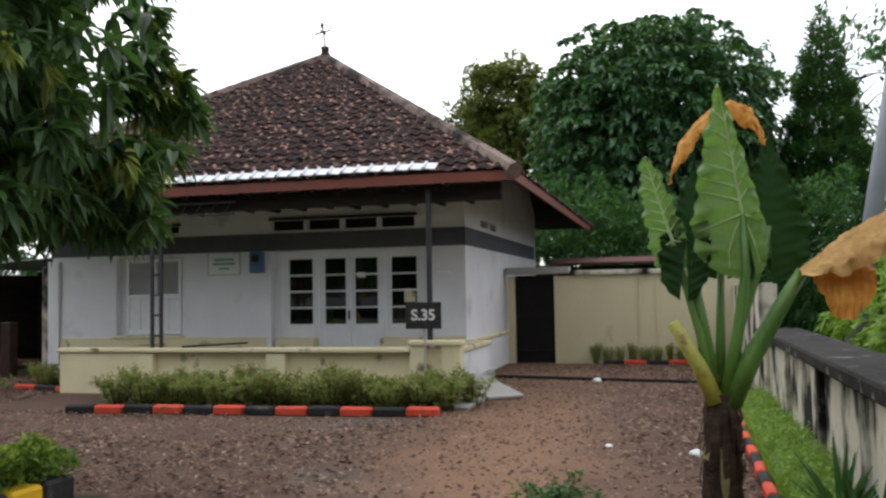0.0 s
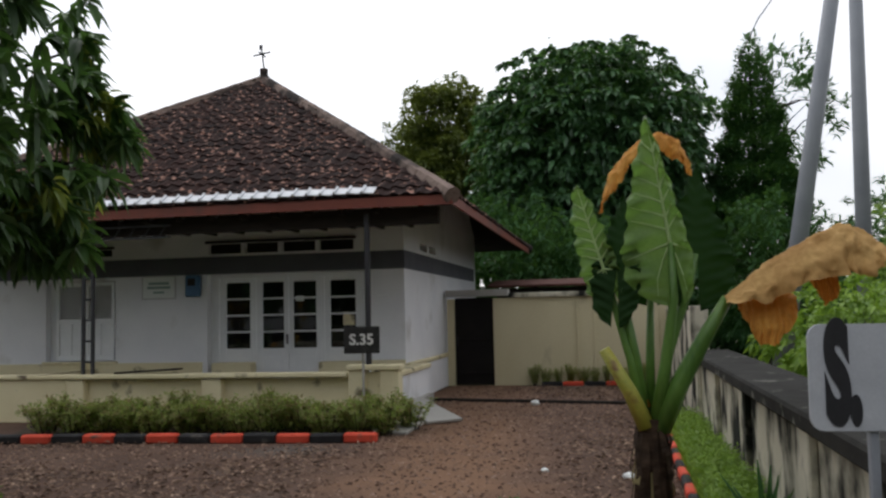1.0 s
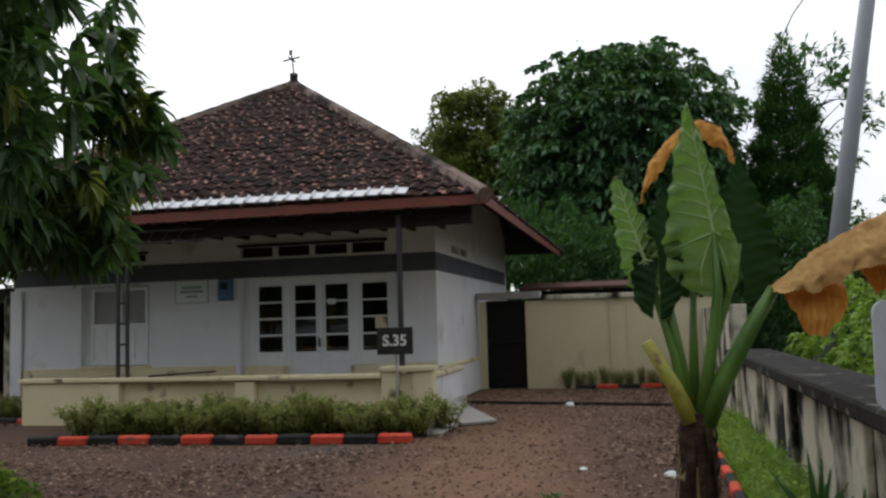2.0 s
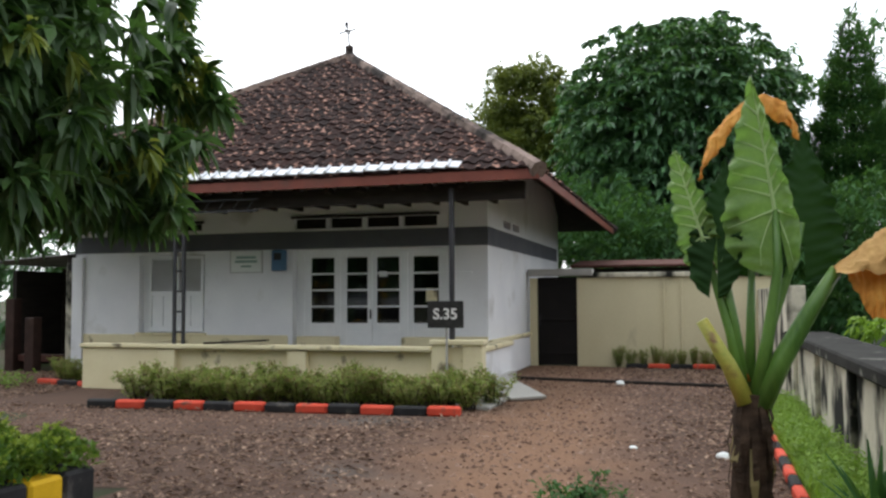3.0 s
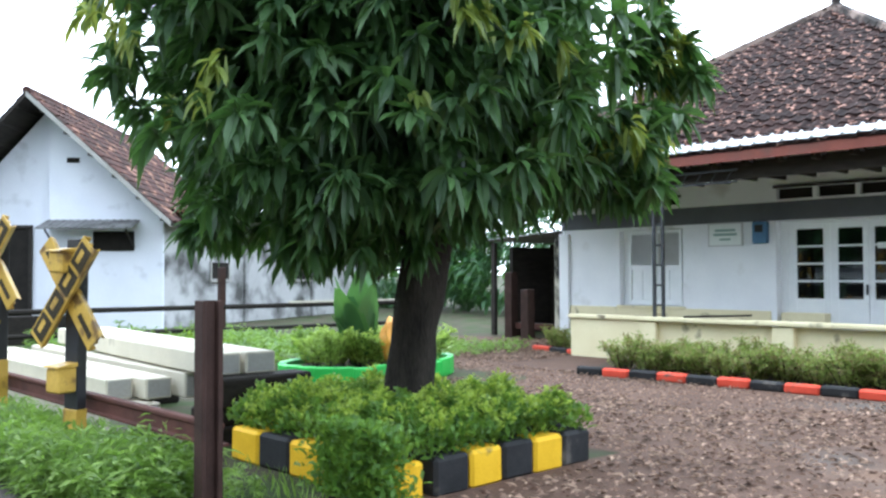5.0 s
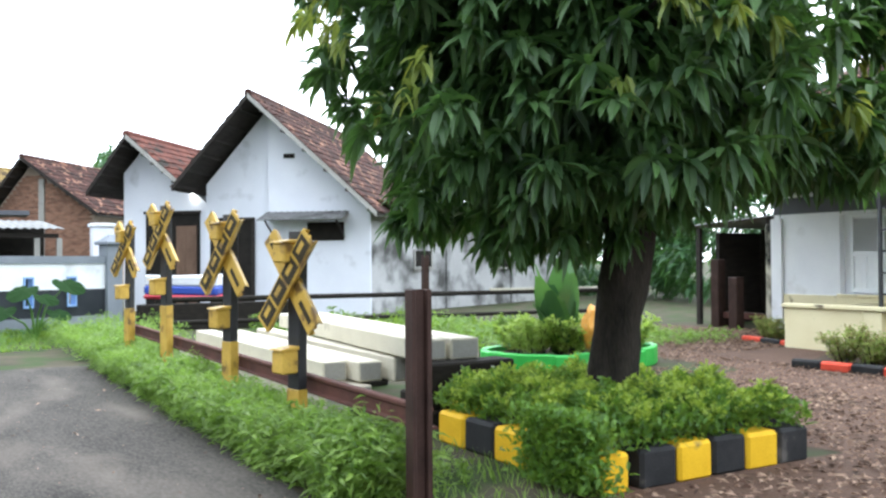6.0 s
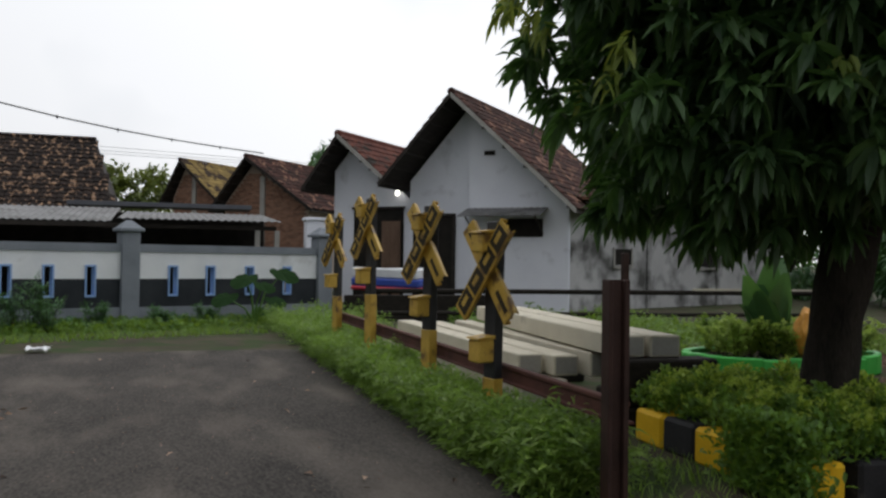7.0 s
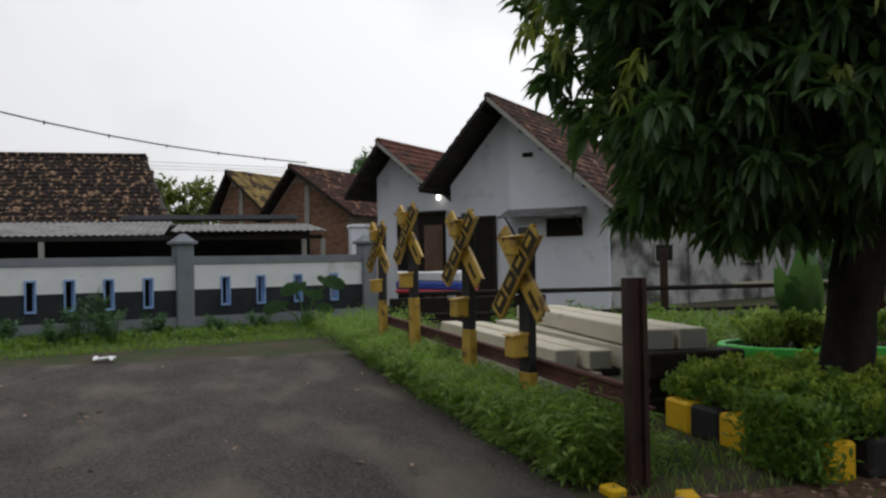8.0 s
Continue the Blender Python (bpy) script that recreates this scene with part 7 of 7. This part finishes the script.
leafy_tree("backdrop_bush", (-2.5, 27, 0), (-2.5, 27, 2.2), (4.5, 1.6, 2.2), 900, 12, 0.3, 0.11, CONIFER, "dark leafy bushes behind the yard wall", 15, 0.2, 0.1, 0.6)
leafy_tree("backdrop_bush", (5.0, 27, 0), (5.2, 27, 2.2), (4.6, 2.0, 2.6), 950, 12, 0.3, 0.11, CONIFER, "dark leafy bushes beyond the boundary wall", 16, 0.2, 0.1, 0.6)
leafy_tree("backdrop_bush", (2.6, 13, 0), (2.7, 13.0, 1.1), (1.2, 2.6, 0.95), 300, 12, 0.16, 0.08, GRASS, "bright green bush beyond the boundary wall", 17, 0.4, 0.05, 0.5)
leafy_tree("backdrop_bush", (4.6, 14, 0), (4.6, 14.5, 1.9), (1.5, 2.2, 1.7), 320, 12, 0.2, 0.1, WEED_LEAF, "green vine-covered bush beside the poles", 18, 0.5, 0.05, 0.5)
leafy_tree("backdrop_bush", (9.5, 30, 0), (10, 30, 3.0), (4.0, 3.0, 3.0), 300, 14, 0.4, 0.15, FAR_DARK, "dark green trees beyond the wall", 19, 0.4, 0.15, 0.6)
leafy_tree("distant_tree", (-83, -3, 0), (-83, -3.0, 6.5), (4.0, 4.5, 3.0), 260, 12, 0.9, 0.4, FAR_LIGHT, "distant green tree over the roofs", 20, 0.3, 0.3, 0.6)
leafy_tree("distant_tree", (-60, 12, 0), (-60, 12.0, 6.8), (3.5, 3.0, 2.6), 160, 12, 0.7, 0.3, FAR_DARK, "distant dark tree behind the brick house", 21, 0.6, 0.3, 0.6)
leafy_tree("backdrop_bush", (-21, 26, 0), (-21, 26, 2.6), (8.0, 3.0, 3.0), 900, 14, 0.45, 0.18, FAR_DARK, "dark trees behind the lean-to shed", 22, 0.3, 0.2, 0.6)

leafy_tree("backdrop_bush", (-33, 26, 0), (-33, 27, 2.6), (6.0, 3.0, 2.8), 420, 14, 0.5, 0.2, FAR_DARK, "dark trees behind the grey wing", 24, 0.3, 0.2, 0.6)
for i in range(9):
    a = i * 0.7
    leafy_tree("distant_tree", (-120 * math.cos(a - 0.9), 120 * math.sin(a - 0.9), 0), (-120 * math.cos(a - 0.9), 120 * math.sin(a - 0.9), 4.0), (22, 22, 5.0), 240, 12, 2.2, 1.0, FAR_DARK, "distant line of green trees", 40 + i, 0.2, 0.4, 0.5, 0.3, 0.2, 0.7, 3)
# unseen trees added across the lane behind the camera to cut low sky light
for i in range(9):
    leafy_tree("lane_tree", (-26 + i * 6.5, -17 - (i % 3), 0), (-26 + i * 6.5, -17 - (i % 3), 3.8), (4.6, 3.2, 3.2), 60, 8, 0.8, 0.4, FAR_DARK, "unseen tree added behind the camera to block low sky", 60 + i, 0.0, 0.3, 0.5, 0.3, 0.15, 0.7, 4, 0.3, None, 0.8)
# conifer: short upturned sprays on a cone
g = np.random.default_rng(33)
con = thing("conifer", (4.85, 34.5, 0), "tall dense dark green conical conifer", "tree")
part("trunk", tubed([(4.85, 34.5, 0), (4.85, 34.5, 6), (4.8, 34.4, 11.4)], [0.22, 0.15, 0.02], 8), BARK, con)
nn = 9000
zz = 0.6 + 11.1 * (1 - np.sqrt(g.random(nn)))
rr = (2.6 * (1 - zz / 11.9) ** 0.85 + 0.05) * (0.72 + 0.28 * g.random(nn)) * (1 + 0.16 * np.sin(zz * 5.1 + g.uniform(0, 0.7, nn)))
aa = g.uniform(0, 2 * np.pi, nn)
pts = np.stack([4.84 + rr * np.cos(aa), 34.46 + rr * np.sin(aa), zz], 1)
dd = np.stack([np.cos(aa), np.sin(aa), np.full(nn, 0.5)], 1)
v, f = whorls(pts, unit(dd), 8, 0.24, 0.075, 0.1, 0.5, 0.0, g, 0.12)
cloud_mesh("crown", v, f, CONIFER, con)

# shed with a maroon roof behind the yard wall
rs = thing("rear_shed", (-1.6, 22.5, 0), "small shed with a maroon roof behind the yard wall", "shed")
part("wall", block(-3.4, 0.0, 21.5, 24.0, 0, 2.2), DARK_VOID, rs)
part("roof", block(-3.6, 0.2, -0.05, 1.7, 0.0, 0.06, 0.01, Matrix.Translation((0, 21.2, 2.22)) @ pose(0, 0, 0, 6, 0, 0)), RUST, rs, "maroon sheet roof")

# ---- litter on the yard ----
g = np.random.default_rng(77)


def in_yard(n):
    x, y = g.uniform(-14.5, 0.0, n), g.uniform(2.6, 19.2, n)
    ok = ~((x < -5.0) & (y < 6.4)) & ~((y > 10.8) & (x < -3.9) & (x > -10.8)) & ~((y > 15.7) & (x < -4.2)) & ~((x < -9.8) & (y < 9.9) & (x > -12.2)) & ~((x < -12) & (y < 10))
    return np.stack([x[ok], y[ok]], 1)


def flat_leaves(xy, size, material, name, label):
    n = len(xy)
    a = g.uniform(0, 2 * np.pi, n)
    L = size * g.uniform(0.5, 1.2, n)
    d = np.stack([np.cos(a), np.sin(a), g.normal(0, 0.15, n)], 1)
    base = np.concatenate([xy, np.full((n, 1), 0.022) + 0.012 * g.random((n, 1))], 1)
    v, f = leaf_cloud(base, unit(d), L, L * g.uniform(0.25, 0.5, n), 0.0, g, 0.3)
    v = np.array(v)
    v[:, 2] = np.maximum(v[:, 2], 0.011)
    return cloud_mesh(name, v.tolist(), f, material, None, "stuff", label, "leaves")


def pebbles(xy, size, material, name, label):
    n = len(xy)
    r = size * g.uniform(0.4, 1.3, n) ** 1.5
    o = np.array([[1, 0, 0], [-0.5, 0.87, 0], [-0.5, -0.87, 0], [0.3, 0.2, 0.75], [-0.35, -0.1, 0.6]])
    a = g.uniform(0, 2 * np.pi, n)
    rot = np.stack([np.stack([np.cos(a), -np.sin(a)], 1), np.stack([np.sin(a), np.cos(a)], 1)], 1)
    jit = o[None] * (1 + g.normal(0, 0.25, (n, 5, 3)))
    p = np.einsum("nij,nkj->nki", rot, jit[:, :, :2])
    v = np.concatenate([p * r[:, None, None] + xy[:, None, :], (jit[:, :, 2:] * r[:, None, None] * 0.8 + 0.007)], 2).reshape(-1, 3)
    k = np.arange(n)[:, None] * 5
    f = np.concatenate([k + [[0, 1, 3]], k + [[1, 4, 3]], k + [[1, 2, 4]], k + [[2, 0, 3]], k + [[2, 3, 4]]])
    return cloud_mesh(name, v.tolist(), f.tolist(), material, None, "stuff", label, "gravel")


xy = in_yard(44000)
pebbles(xy, 0.022, STONE, "gravel", "loose reddish-grey gravel on the yard")
xy = in_yard(36000)
keep = np.array([noise.noise((x * 0.35, y * 0.35, 4)) > -0.25 + 0.35 * ((x > -3.2) and (x < -1.2)) for x, y in xy])
worn_way = (np.abs(xy[:, 0] + 1.25 + 0.12 * xy[:, 1]) < 1.15 + 0.5 * g.random(len(xy))) & (g.random(len(xy)) < 0.88)
flat_leaves(xy[keep & ~worn_way], 0.085, DRY_LEAF, "fallen_leaves", "dry brown and reddish fallen leaves on gravel")
pebbles(np.stack([g.uniform(-14.5, 2, 5000), g.uniform(-5, 2.3, 5000)], 1), 0.011, STONE, "grit", "scattered grit on the asphalt")
xy = np.stack([g.uniform(-14, 3, 90), g.uniform(-3, 2.2, 90)], 1)
flat_leaves(xy, 0.1, DRY_LEAF, "fallen_leaves", "a few dry leaves on the asphalt")
for x, y, r in ((-0.5, 8.85, 0.06), (-2.0, 15.6, 0.07), (-1.35, 9.2, 0.035), (-8.7, 12.9, 0.05)):
    ob = thing("pale_stone", (x, y, 0), "pale rounded stone lying on the gravel", "stone", "pale stones")
    bm = bmesh.new()
    bmesh.ops.create_icosphere(bm, subdivisions=2, radius=r)
    for v in bm.verts:
        v.co = Vector((v.co.x * 1.2, v.co.y, v.co.z * 0.7)) * (1 + 0.3 * noise.noise(v.co * 20))
    bmesh.ops.transform(bm, matrix=Matrix.Translation((x, y, r * 0.5)), verts=bm.verts)
    part("stone_body", bm, PLAQUE, ob)
ob = thing("litter_paper", (-14.9, -1.6, 0), "crumpled white paper on the grass edge", "litter")
bm = bmesh.new()
bmesh.ops.create_grid(bm, x_segments=8, y_segments=8, size=0.16)
for v in bm.verts:
    v.co.z = 0.07 + 0.07 * noise.noise(v.co * 14)
bmesh.ops.transform(bm, matrix=Matrix.Translation((-14.95, -1.6, 0.0)), verts=bm.verts)
part("sheet", bm, PAINT_WHITE, ob)
